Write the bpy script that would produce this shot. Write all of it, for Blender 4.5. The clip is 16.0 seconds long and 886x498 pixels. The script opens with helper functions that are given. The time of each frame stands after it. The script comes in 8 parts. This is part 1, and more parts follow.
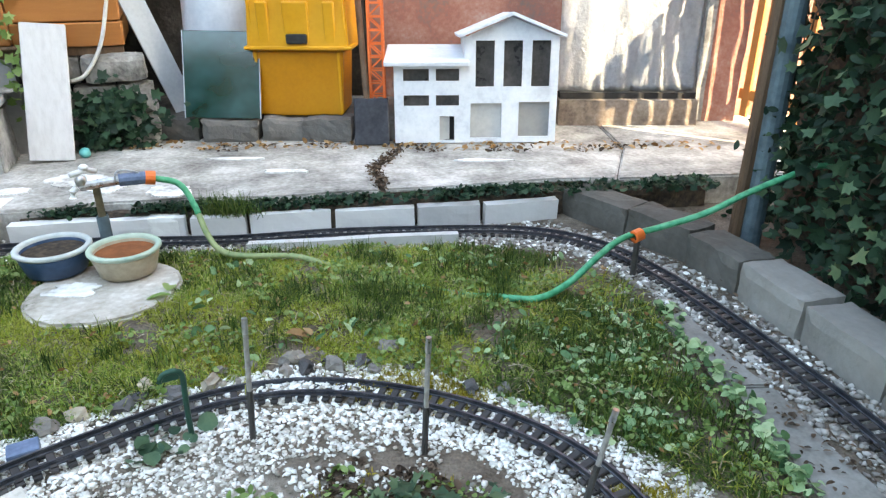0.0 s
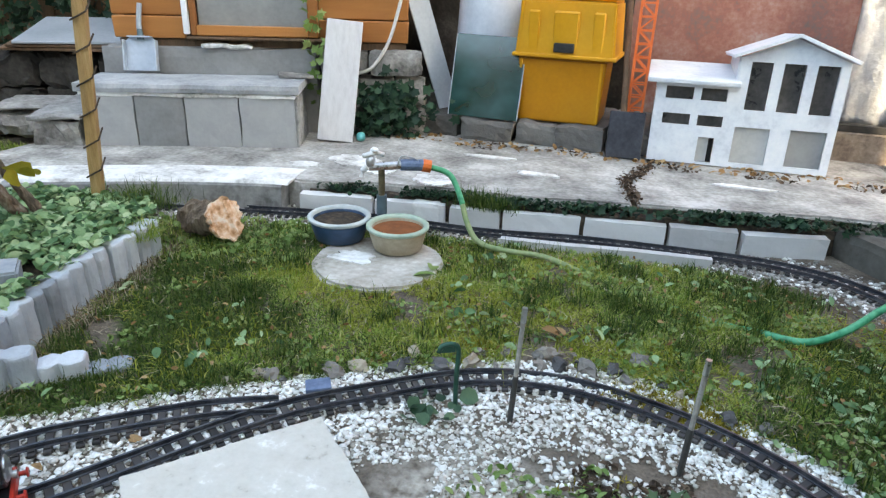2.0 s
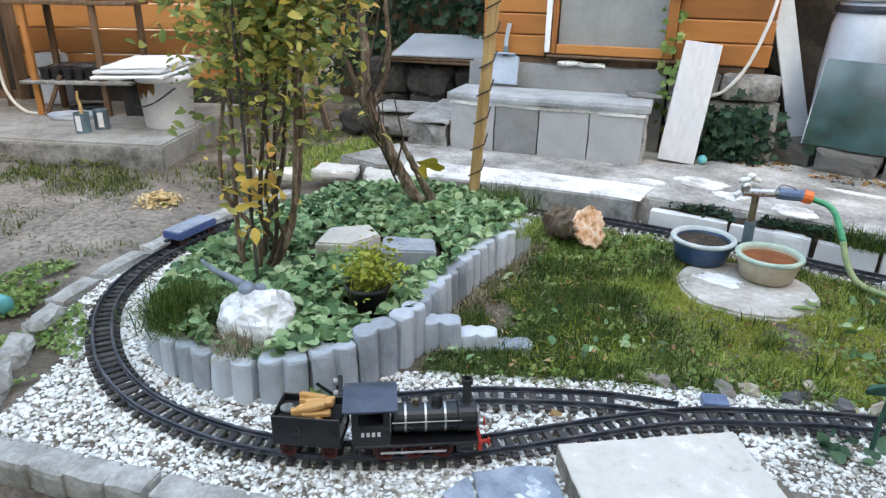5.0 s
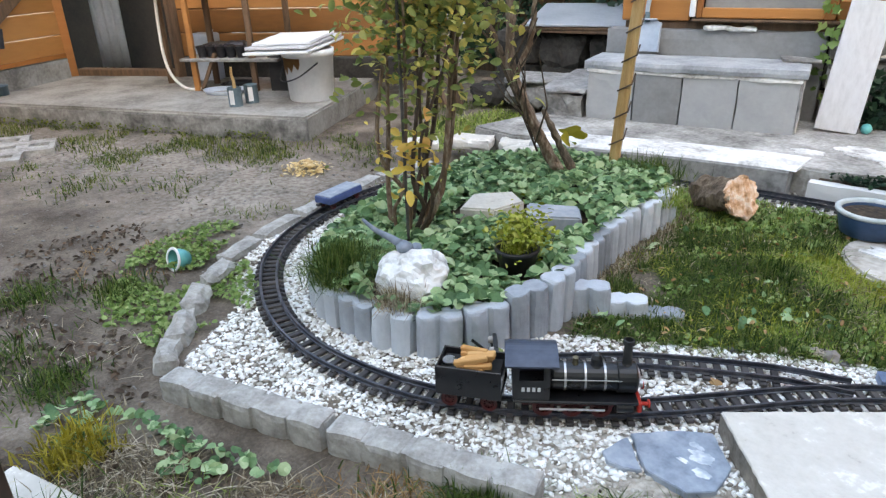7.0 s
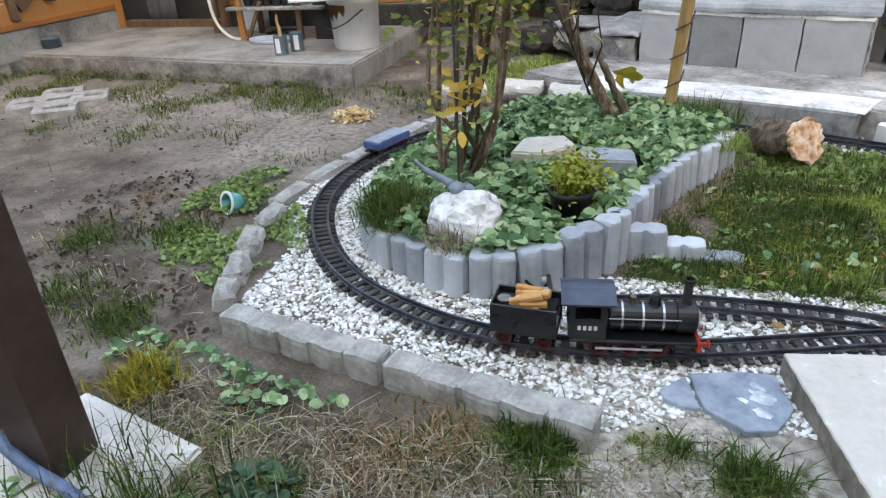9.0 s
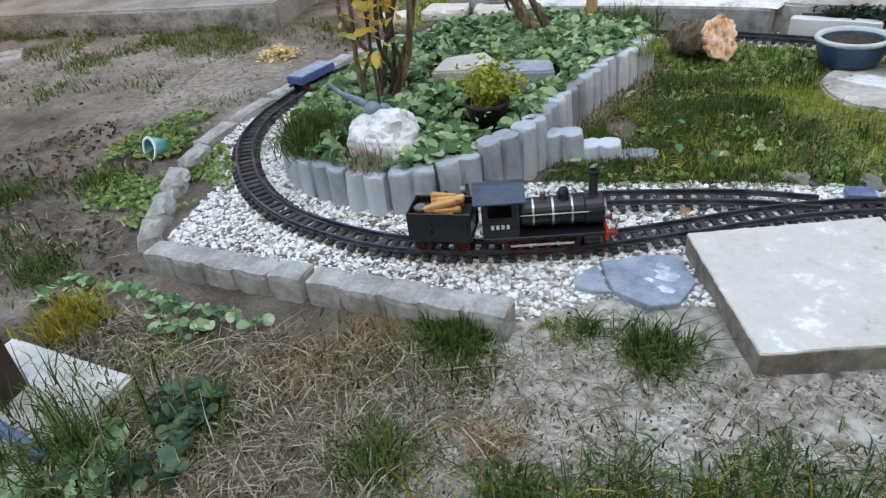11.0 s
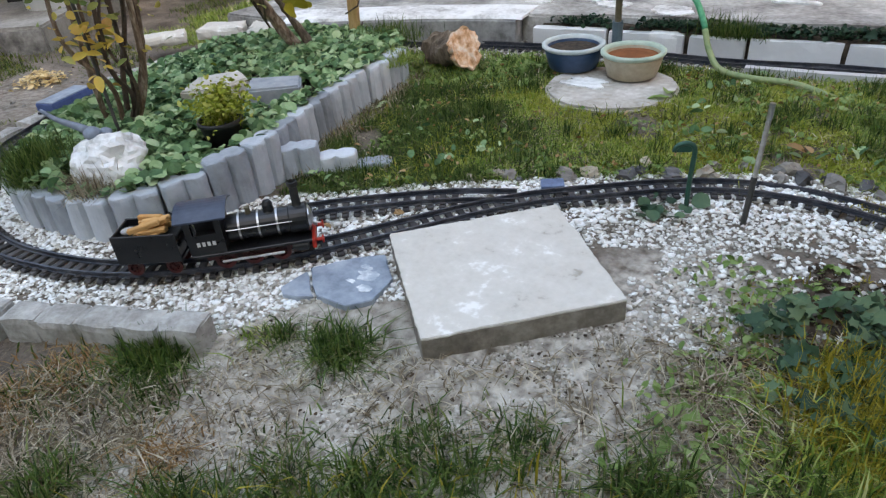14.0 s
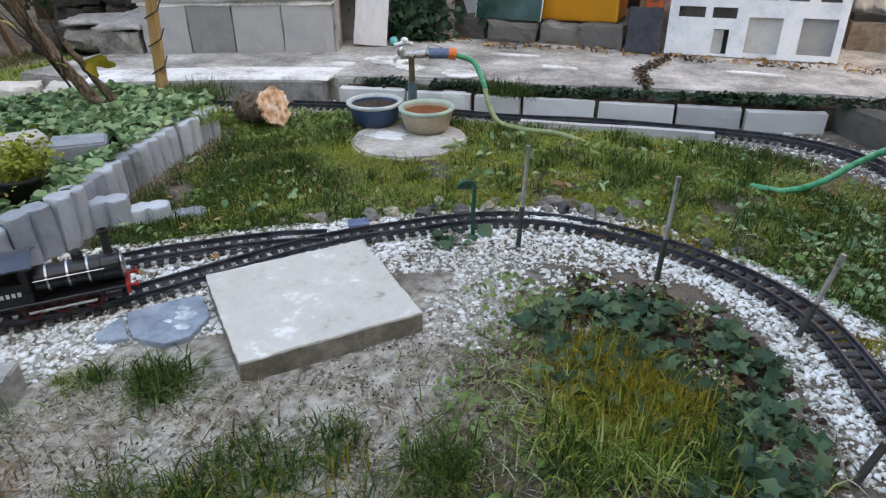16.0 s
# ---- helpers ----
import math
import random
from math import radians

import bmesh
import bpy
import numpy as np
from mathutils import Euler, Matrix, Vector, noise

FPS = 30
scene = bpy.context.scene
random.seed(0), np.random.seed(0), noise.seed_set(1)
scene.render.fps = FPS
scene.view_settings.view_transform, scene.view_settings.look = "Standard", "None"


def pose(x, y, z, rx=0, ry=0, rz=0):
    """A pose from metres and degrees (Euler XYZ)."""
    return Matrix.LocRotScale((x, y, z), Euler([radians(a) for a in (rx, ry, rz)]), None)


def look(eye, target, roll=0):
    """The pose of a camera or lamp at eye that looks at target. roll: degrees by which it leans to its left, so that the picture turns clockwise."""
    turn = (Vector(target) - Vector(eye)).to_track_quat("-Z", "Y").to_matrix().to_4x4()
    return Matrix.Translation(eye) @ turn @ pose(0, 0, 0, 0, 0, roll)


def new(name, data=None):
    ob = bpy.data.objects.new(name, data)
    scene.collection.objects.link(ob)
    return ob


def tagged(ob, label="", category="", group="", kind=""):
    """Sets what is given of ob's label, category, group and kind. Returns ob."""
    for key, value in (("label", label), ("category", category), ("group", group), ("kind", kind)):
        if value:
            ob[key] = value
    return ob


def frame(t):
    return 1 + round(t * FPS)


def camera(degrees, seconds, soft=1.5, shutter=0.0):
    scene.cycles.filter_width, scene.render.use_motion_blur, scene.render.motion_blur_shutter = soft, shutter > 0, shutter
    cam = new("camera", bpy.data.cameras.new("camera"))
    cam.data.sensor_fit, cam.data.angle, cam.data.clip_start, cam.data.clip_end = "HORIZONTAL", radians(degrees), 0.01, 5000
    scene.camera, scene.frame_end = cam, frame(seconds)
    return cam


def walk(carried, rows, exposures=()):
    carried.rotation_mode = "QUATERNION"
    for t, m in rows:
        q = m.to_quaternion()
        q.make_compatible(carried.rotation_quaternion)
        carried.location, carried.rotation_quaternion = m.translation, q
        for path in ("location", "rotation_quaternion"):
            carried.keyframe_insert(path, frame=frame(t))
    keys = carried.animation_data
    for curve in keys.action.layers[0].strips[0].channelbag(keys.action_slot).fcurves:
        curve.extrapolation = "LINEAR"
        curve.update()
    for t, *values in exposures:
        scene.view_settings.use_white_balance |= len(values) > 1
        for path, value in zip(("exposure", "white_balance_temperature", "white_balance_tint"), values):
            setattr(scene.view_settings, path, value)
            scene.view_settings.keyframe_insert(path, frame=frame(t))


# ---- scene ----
cam = camera(67.6, 16.0, 1.3)
METRES, EYE, TILT, LEAN, TURN = 1.45, 0.855, -23.5, 0.0, 0.0
ROWS = [
    (0.0, 0.0, 0.0, 0.0, 0.0, 0.0, 0.0),
    (0.5, -0.0337, -0.0066, -0.0035, 5.01, -0.13, -2.86),
    (1.0, -0.0598, -0.0181, -0.0096, 9.67, -0.68, -5.4),
    (1.5, -0.0793, -0.0277, -0.0135, 13.23, -0.66, -7.74),
    (2.0, -0.1118, -0.0501, -0.0166, 16.74, -0.62, -8.87),
    (2.5, -0.1708, -0.0987, -0.0263, 20.8, -0.43, -10.59),
    (3.0, -0.2126, -0.1407, -0.0408, 23.82, -0.54, -12.85),
    (3.5, -0.2428, -0.1708, -0.0544, 27.13, -1.0, -14.0),
    (4.0, -0.2661, -0.1891, -0.067, 30.48, -1.91, -13.86),
    (4.5, -0.287, -0.2044, -0.0735, 33.62, -2.87, -15.04),
    (5.0, -0.3092, -0.2279, -0.0838, 38.06, -3.94, -16.09),
    (7.5, -0.3478, -0.2886, -0.1369, 49.78, -10.04, -16.67),
    (8.0, -0.354, -0.2934, -0.1451, 51.24, -11.44, -16.91),
    (10.5, -0.3141, -0.2776, -0.1836, 50.15, -16.22, -13.43),
    (11.0, -0.2781, -0.2488, -0.1828, 47.39, -16.93, -11.66),
    (11.5, -0.2099, -0.1938, -0.1676, 43.88, -17.84, -10.25),
    (12.0, -0.1473, -0.1459, -0.1451, 38.16, -15.81, -8.78),
    (12.5, -0.1126, -0.1262, -0.1372, 34.23, -14.82, -8.86),
    (13.0, -0.1022, -0.1222, -0.133, 34.2, -14.12, -8.04),
    (13.5, -0.0903, -0.1184, -0.1322, 34.41, -13.87, -8.45),
    (14.0, -0.0889, -0.1302, -0.1364, 35.34, -13.74, -9.38),
    (14.5, -0.0869, -0.1645, -0.1419, 33.16, -11.76, -10.08),
    (15.0, -0.0776, -0.1901, -0.1469, 29.99, -10.23, -9.68),
    (15.5, -0.0434, -0.2013, -0.1478, 24.34, -7.87, -9.47),
    (16.0, -0.0026, -0.2132, -0.1513, 20.2, -6.38, -7.94),
]
walk(cam, [(t, pose(0, 0, EYE, TILT, LEAN, TURN) @ pose(METRES * x, METRES * y, METRES * z, 90 + pitch, roll, yaw)) for t, x, y, z, yaw, pitch, roll in ROWS],
     [(0.0, 3.54, 8650, 4), (1.0, 3.2, 8650, 4), (5.0, 3.4, 8750, 7), (8.0, 3.34, 8950, 10), (12.5, 3.08, 9000, 10), (16.0, 2.96, 9050, 11)])

# ---- light ----
world = bpy.data.worlds.new("world")
scene.world = world
world.use_nodes = True
wn = world.node_tree.nodes
sky = wn.new("ShaderNodeTexSky")
sky.sky_type, sky.sun_disc = "NISHITA", False
sky.sun_elevation, sky.sun_rotation = radians(34), radians(122)
sky.air_density, sky.dust_density = 1.0, 1.5
wn["Background"].inputs["Strength"].default_value = 0.15
world.node_tree.links.new(sky.outputs[0], wn["Background"].inputs["Color"])
sun = new("sun", bpy.data.lights.new("sun", "SUN"))
sun.data.energy, sun.data.angle, sun.data.color = 2.3, radians(0.6), (1.0, 0.9, 0.76)
SUN_DIR = Vector((math.cos(radians(34)) * math.sin(radians(122)), math.cos(radians(34)) * math.cos(radians(122)), math.sin(radians(34))))
sun.matrix_world = look(SUN_DIR * 20, (0, 0, 0))


# ---- materials ----
def material(name, tones, scale=6.0, rough=0.8, bump=0.3, metal=0.0, fine=60.0, per="none", stops=None, spec=0.4, grain=None, dist=0.004):
    """A procedural surface: tones mixed by coarse and fine noise, or by a random value for each object or island."""
    m = bpy.data.materials.new(name)
    m.use_nodes = True
    nt, n = m.node_tree, m.node_tree.nodes
    b = n["Principled BSDF"]
    b.inputs["Metallic"].default_value = metal
    b.inputs["Specular IOR Level"].default_value = spec
    tc = n.new("ShaderNodeTexCoord")
    mp = n.new("ShaderNodeMapping")
    if grain:
        mp.inputs["Scale"].default_value = grain
    nt.links.new(tc.outputs["Object"], mp.inputs["Vector"])
    coarse, small = n.new("ShaderNodeTexNoise"), n.new("ShaderNodeTexNoise")
    coarse.inputs["Scale"].default_value, small.inputs["Scale"].default_value = scale, fine
    coarse.inputs["Detail"].default_value, small.inputs["Detail"].default_value = 6, 5
    coarse.inputs["Roughness"].default_value = 0.65
    for k in (coarse, small):
        nt.links.new(mp.outputs[0], k.inputs["Vector"])
    add = n.new("ShaderNodeMath")
    add.operation = "MULTIPLY_ADD"
    add.inputs[1].default_value, add.inputs[2].default_value = 0.35, -0.17
    nt.links.new(small.outputs[0], add.inputs[0])
    summ = n.new("ShaderNodeMath")
    nt.links.new(coarse.outputs[0], summ.inputs[0])
    nt.links.new(add.outputs[0], summ.inputs[1])
    value = summ.outputs[0]
    if per != "none":
        rnd = n.new("ShaderNodeObjectInfo") if per == "object" else n.new("ShaderNodeNewGeometry")
        mix = n.new("ShaderNodeMath")
        mix.operation = "MULTIPLY_ADD"
        mix.inputs[1].default_value = 0.75
        nt.links.new(rnd.outputs["Random" if per == "object" else "Random Per Island"], mix.inputs[0])
        half = n.new("ShaderNodeMath")
        half.operation = "MULTIPLY_ADD"
        half.inputs[1].default_value, half.inputs[2].default_value = 0.5, -0.12
        nt.links.new(value, half.inputs[0])
        nt.links.new(half.outputs[0], mix.inputs[2])
        value = mix.outputs[0]
    ramp = n.new("ShaderNodeValToRGB")
    stops = stops or [0.3 + 0.4 * i / max(1, len(tones) - 1) for i in range(len(tones))]
    if per != "none":
        stops = [0.08 + 0.84 * i / max(1, len(tones) - 1) for i in range(len(tones))]
    while len(ramp.color_ramp.elements) < len(tones):
        ramp.color_ramp.elements.new(0.5)
    for e, s, c in zip(ramp.color_ramp.elements, stops, tones):
        e.position, e.color = s, (*c, 1)
    nt.links.new(value, ramp.inputs[0])
    nt.links.new(ramp.outputs[0], b.inputs["Base Color"])
    rr = n.new("ShaderNodeMapRange")
    rr.inputs["To Min"].default_value, rr.inputs["To Max"].default_value = max(0.02, rough - 0.12), min(1, rough + 0.12)
    nt.links.new(coarse.outputs[0], rr.inputs["Value"])
    nt.links.new(rr.outputs[0], b.inputs["Roughness"])
    if bump:
        bp = n.new("ShaderNodeBump")
        bp.inputs["Strength"].default_value, bp.inputs["Distance"].default_value = bump, dist
        nt.links.new(summ.outputs[0], bp.inputs["Height"])
        nt.links.new(bp.outputs[0], b.inputs["Normal"])
    return m


def leafy(name, tones, rough=0.5):
    """Leaves and blades: one tone per leaf, light passing through a little."""
    m = material(name, tones, scale=30, rough=rough, bump=0.15, per="island", fine=200, spec=0.2)
    b = m.node_tree.nodes["Principled BSDF"]
    b.inputs["Transmission Weight"].default_value = 0.0
    tr, mx = m.node_tree.nodes.new("ShaderNodeBsdfTranslucent"), m.node_tree.nodes.new("ShaderNodeMixShader")
    col = b.inputs["Base Color"].links[0].from_socket
    m.node_tree.links.new(col, tr.inputs["Color"])
    mx.inputs[0].default_value = 0.3
    m.node_tree.links.new(b.outputs[0], mx.inputs[1])
    m.node_tree.links.new(tr.outputs[0], mx.inputs[2])
    m.node_tree.links.new(mx.outputs[0], m.node_tree.nodes["Material Output"].inputs["Surface"])
    return m


M = {
    "concrete": material("concrete", [(0.13, 0.125, 0.12), (0.27, 0.265, 0.26), (0.4, 0.39, 0.375)], 9, 0.9, 0.8, dist=0.006),
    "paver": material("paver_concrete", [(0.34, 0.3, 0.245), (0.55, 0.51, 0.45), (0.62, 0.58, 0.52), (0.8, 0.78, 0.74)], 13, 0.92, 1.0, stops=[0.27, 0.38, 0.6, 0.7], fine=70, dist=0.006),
    "paver_side": material("shaded_earthy_paver_side", [(0.12, 0.1, 0.08), (0.22, 0.19, 0.155), (0.36, 0.32, 0.27)], 16, 0.95, 0.9, dist=0.008),
    "lime_thin": material("thin_lime_crust", [(0.3, 0.35, 0.41), (0.46, 0.5, 0.54), (0.72, 0.74, 0.75)], 26, 0.85, 0.4, stops=[0.34, 0.48, 0.62]),
    "edging": material("weathered_edging_concrete", [(0.2, 0.185, 0.165), (0.34, 0.325, 0.3), (0.48, 0.465, 0.435)], 18, 0.92, 0.9, fine=110, dist=0.006),
    "path": material("smooth_grey_concrete", [(0.15, 0.14, 0.125), (0.23, 0.22, 0.2), (0.3, 0.285, 0.265)], 6, 0.9, 0.5, fine=120),
    "step_top": material("bluish_slab_concrete", [(0.22, 0.23, 0.24), (0.34, 0.355, 0.37), (0.45, 0.46, 0.47)], 7, 0.9, 0.6, fine=90),
    "block": material("block_concrete", [(0.17, 0.165, 0.165), (0.31, 0.315, 0.32), (0.44, 0.44, 0.435)], 9, 0.9, 0.6, per="object"),
    "pale": material("palisade_concrete", [(0.23, 0.255, 0.28), (0.42, 0.455, 0.495), (0.59, 0.625, 0.66)], 22, 0.9, 0.8, per="object", dist=0.005),
    "wall_block": material("wall_concrete", [(0.07, 0.065, 0.055), (0.18, 0.17, 0.155), (0.33, 0.315, 0.29)], 9, 0.92, 0.8, per="object", dist=0.006),
    "dark_red": material("dark_red_enamel", [(0.03, 0.005, 0.005), (0.09, 0.009, 0.007)], 20, 0.5, 0.05),
    "shade_wall": material("shade_dark_masonry", [(0.01, 0.009, 0.008), (0.026, 0.023, 0.02), (0.055, 0.05, 0.045)], 8, 0.95, 0.8, dist=0.01),
    "kerb": material("kerb_concrete", [(0.46, 0.455, 0.45), (0.63, 0.62, 0.61), (0.75, 0.74, 0.73)], 9, 0.9, 0.5, per="object"),
    "limewash": material("limewashed_concrete", [(0.28, 0.265, 0.24), (0.6, 0.585, 0.56), (0.8, 0.79, 0.77), (0.84, 0.84, 0.82)], 7, 0.85, 0.4),
    "terrace": material("terrace_concrete", [(0.12, 0.11, 0.1), (0.27, 0.255, 0.235), (0.4, 0.38, 0.35), (0.6, 0.58, 0.55)], 5, 0.92, 0.8, stops=[0.3, 0.44, 0.56, 0.7], dist=0.008),
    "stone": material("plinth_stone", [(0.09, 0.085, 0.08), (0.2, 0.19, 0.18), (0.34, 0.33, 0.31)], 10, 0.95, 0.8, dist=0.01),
    "rubble": material("rubble_stone", [(0.06, 0.055, 0.05), (0.15, 0.14, 0.13), (0.26, 0.245, 0.22)], 14, 0.95, 0.9, per="object", dist=0.01),
    "gravel_dirty": material("dirty_gravel", [(0.1, 0.085, 0.065), (0.42, 0.385, 0.33), (0.66, 0.63, 0.58), (0.8, 0.78, 0.74), (0.88, 0.88, 0.85)], 40, 0.85, 0.2, per="island"),
    "gravel": material("white_gravel", [(0.14, 0.115, 0.085), (0.5, 0.46, 0.4), (0.78, 0.76, 0.72), (0.88, 0.87, 0.85), (0.92, 0.92, 0.9)], 40, 0.85, 0.2, per="island"),
    "ballast": material("grey_ballast", [(0.13, 0.11, 0.1), (0.3, 0.28, 0.25), (0.5, 0.48, 0.45)], 40, 0.9, 0.3, per="island"),
    "sand_clod": material("sandy_clods", [(0.13, 0.108, 0.08), (0.38, 0.34, 0.285), (0.5, 0.455, 0.395), (0.6, 0.56, 0.5)], 40, 0.95, 0.3, per="island"),
    "border": material("border_stone", [(0.05, 0.048, 0.05), (0.13, 0.125, 0.125), (0.24, 0.21, 0.18), (0.45, 0.38, 0.28)], 14, 0.95, 0.9, per="object", dist=0.008),
    "slab_slate": material("flat_slate", [(0.2, 0.225, 0.25), (0.29, 0.32, 0.35), (0.38, 0.4, 0.42)], 10, 0.8, 0.4),
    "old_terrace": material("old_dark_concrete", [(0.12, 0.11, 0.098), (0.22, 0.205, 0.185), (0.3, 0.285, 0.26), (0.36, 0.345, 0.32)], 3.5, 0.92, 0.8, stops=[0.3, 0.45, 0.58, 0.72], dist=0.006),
    "slate": material("slate", [(0.16, 0.195, 0.24), (0.27, 0.315, 0.37), (0.36, 0.4, 0.45)], 12, 0.65, 0.5, stops=[0.32, 0.5, 0.66]),
    "rail": material("rail_plastic_steel", [(0.035, 0.04, 0.055), (0.07, 0.075, 0.09), (0.14, 0.14, 0.15)], 20, 0.4, 0.1, metal=0.6),
    "sleeper": material("sleeper_plastic", [(0.02, 0.018, 0.018), (0.045, 0.04, 0.04), (0.08, 0.07, 0.065)], 30, 0.65, 0.2, per="object"),
    "black": material("black_enamel", [(0.006, 0.006, 0.007), (0.014, 0.014, 0.016)], 20, 0.3, 0.05, spec=0.5),
    "soot": material("sooty_black", [(0.01, 0.01, 0.01), (0.03, 0.03, 0.03)], 30, 0.7, 0.2),
    "roof_blue": material("cab_roof_satin", [(0.035, 0.045, 0.07), (0.07, 0.085, 0.12)], 20, 0.35, 0.05),
    "red": material("red_enamel", [(0.3, 0.015, 0.01), (0.5, 0.03, 0.015)], 20, 0.45, 0.05),
    "steel": material("bright_steel", [(0.35, 0.35, 0.36), (0.65, 0.65, 0.66)], 30, 0.3, 0.1, metal=0.9),
    "blue_wagon": material("blue_wagon_paint", [(0.03, 0.06, 0.16), (0.06, 0.1, 0.24)], 20, 0.5, 0.1),
    "coal_wood": material("split_firewood", [(0.5, 0.24, 0.08), (0.72, 0.42, 0.18)], 40, 0.8, 0.4, per="object"),
    "timber": material("orange_timber", [(0.2, 0.07, 0.018), (0.34, 0.125, 0.032), (0.46, 0.19, 0.055)], 3, 0.55, 0.4, grain=(1.5, 1.5, 14), per="object"),
    "timber_dark": material("dark_timber", [(0.06, 0.035, 0.022), (0.12, 0.07, 0.04), (0.17, 0.1, 0.06)], 4, 0.7, 0.4, grain=(8, 8, 1)),
    "shed": material("shed_timber", [(0.2, 0.08, 0.022), (0.34, 0.14, 0.04), (0.46, 0.21, 0.07)], 3, 0.6, 0.4, grain=(2, 2, 10), per="object"),
    "post": material("pine_post", [(0.3, 0.17, 0.07), (0.45, 0.28, 0.12), (0.55, 0.37, 0.18)], 4, 0.7, 0.4, grain=(12, 12, 1)),
    "board": material("weathered_board", [(0.45, 0.44, 0.445), (0.52, 0.51, 0.515), (0.56, 0.555, 0.56)], 3, 0.85, 0.3, grain=(16, 16, 1)),
    "sheet": material("grey_sheet", [(0.3, 0.34, 0.38), (0.42, 0.46, 0.5)], 4, 0.5, 0.1),
    "yellow": material("yellow_plastic", [(0.56, 0.25, 0.01), (0.62, 0.29, 0.014), (0.66, 0.32, 0.02)], 4, 0.4, 0.06),
    "yellow_low": material("deep_yellow_plastic", [(0.44, 0.175, 0.006), (0.5, 0.2, 0.007), (0.54, 0.23, 0.01)], 4, 0.4, 0.06),
    "crane": material("orange_plastic", [(0.7, 0.13, 0.03), (0.85, 0.2, 0.06)], 10, 0.45, 0.05),
    "white_model": material("white_painted_board", [(0.5, 0.54, 0.6), (0.64, 0.68, 0.73), (0.72, 0.75, 0.78)], 8, 0.6, 0.1),
    "window_dark": material("grey_window_film", [(0.2, 0.2, 0.205), (0.25, 0.25, 0.25), (0.29, 0.29, 0.285)], 6, 0.35, 0.05),
    "house_glass": material("dark_house_glazing", [(0.02, 0.02, 0.022), (0.055, 0.05, 0.048), (0.1, 0.09, 0.085)], 9, 0.3, 0.05),
    "garage": material("grey_garage_door", [(0.36, 0.36, 0.35), (0.48, 0.48, 0.46)], 12, 0.6, 0.1),
    "barrel": material("white_barrel_plastic", [(0.42, 0.47, 0.54), (0.6, 0.64, 0.7)], 6, 0.45, 0.08),
    "plaster_red": material("red_plaster", [(0.17, 0.135, 0.125), (0.3, 0.125, 0.095), (0.36, 0.19, 0.155), (0.42, 0.34, 0.31)], 3, 0.9, 0.4, stops=[0.3, 0.45, 0.58, 0.75]),
    "tarp": material("silver_tarp", [(0.36, 0.38, 0.42), (0.5, 0.52, 0.56), (0.62, 0.63, 0.66)], 3, 0.5, 0.5, dist=0.02),
    "ledge": material("brown_masonry", [(0.12, 0.09, 0.07), (0.22, 0.175, 0.145), (0.33, 0.285, 0.245)], 7, 0.9, 0.7, dist=0.006),
    "disc": material("warm_worn_concrete", [(0.24, 0.215, 0.18), (0.39, 0.355, 0.305), (0.5, 0.465, 0.415), (0.66, 0.64, 0.6)], 8, 0.92, 0.8, stops=[0.3, 0.44, 0.58, 0.72], dist=0.006),
    "bowl_blue": material("blue_glazed_bowl", [(0.02, 0.05, 0.1), (0.035, 0.08, 0.16)], 15, 0.35, 0.08),
    "bowl_rim": material("pale_bowl_rim", [(0.4, 0.46, 0.46), (0.6, 0.62, 0.6)], 20, 0.5, 0.1),
    "bowl_tan": material("tan_glazed_bowl", [(0.33, 0.27, 0.19), (0.46, 0.39, 0.29)], 15, 0.45, 0.08),
    "bowl_green": material("green_glazed_rim", [(0.3, 0.42, 0.34), (0.48, 0.56, 0.46)], 20, 0.4, 0.08),
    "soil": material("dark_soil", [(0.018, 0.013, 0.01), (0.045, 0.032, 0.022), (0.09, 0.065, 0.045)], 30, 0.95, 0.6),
    "clay": material("red_clay_soil", [(0.16, 0.05, 0.015), (0.28, 0.09, 0.03)], 20, 0.9, 0.4),
    "hose": material("green_hose", [(0.02, 0.22, 0.1), (0.05, 0.34, 0.17), (0.1, 0.4, 0.22)], 30, 0.4, 0.1),
    "hose_old": material("faded_hose", [(0.16, 0.24, 0.1), (0.3, 0.34, 0.16)], 30, 0.5, 0.1),
    "hose_white": material("white_hose", [(0.55, 0.53, 0.48), (0.66, 0.64, 0.6)], 30, 0.5, 0.1),
    "orange": material("orange_fitting", [(0.7, 0.12, 0.02), (0.85, 0.2, 0.05)], 30, 0.4, 0.05),
    "blue_grey": material("blue_grey_fitting", [(0.08, 0.12, 0.2), (0.16, 0.22, 0.34)], 30, 0.45, 0.05),
    "brass": material("weathered_brass", [(0.12, 0.1, 0.07), (0.24, 0.2, 0.13)], 30, 0.45, 0.2, metal=0.7),
    "galv": material("galvanised_pipe", [(0.07, 0.11, 0.13), (0.14, 0.2, 0.23)], 20, 0.5, 0.2, metal=0.3),
    "white_tap": material("white_tap_handle", [(0.7, 0.7, 0.68), (0.8, 0.8, 0.8)], 30, 0.4, 0.05),
    "spade": material("dark_spade_steel", [(0.02, 0.022, 0.03), (0.06, 0.065, 0.08)], 10, 0.5, 0.15, metal=0.4),
    "pan": material("grey_blue_tin", [(0.36, 0.42, 0.5), (0.5, 0.56, 0.64)], 8, 0.4, 0.08, metal=0.2),
    "bark": material("rough_bark", [(0.05, 0.035, 0.025), (0.14, 0.1, 0.07), (0.26, 0.2, 0.15)], 14, 0.95, 1.0, grain=(3, 3, 1), dist=0.01),
    "bark_red": material("reddish_bark", [(0.07, 0.045, 0.03), (0.17, 0.11, 0.075), (0.34, 0.27, 0.21)], 18, 0.9, 0.8, grain=(3, 3, 1), dist=0.006),
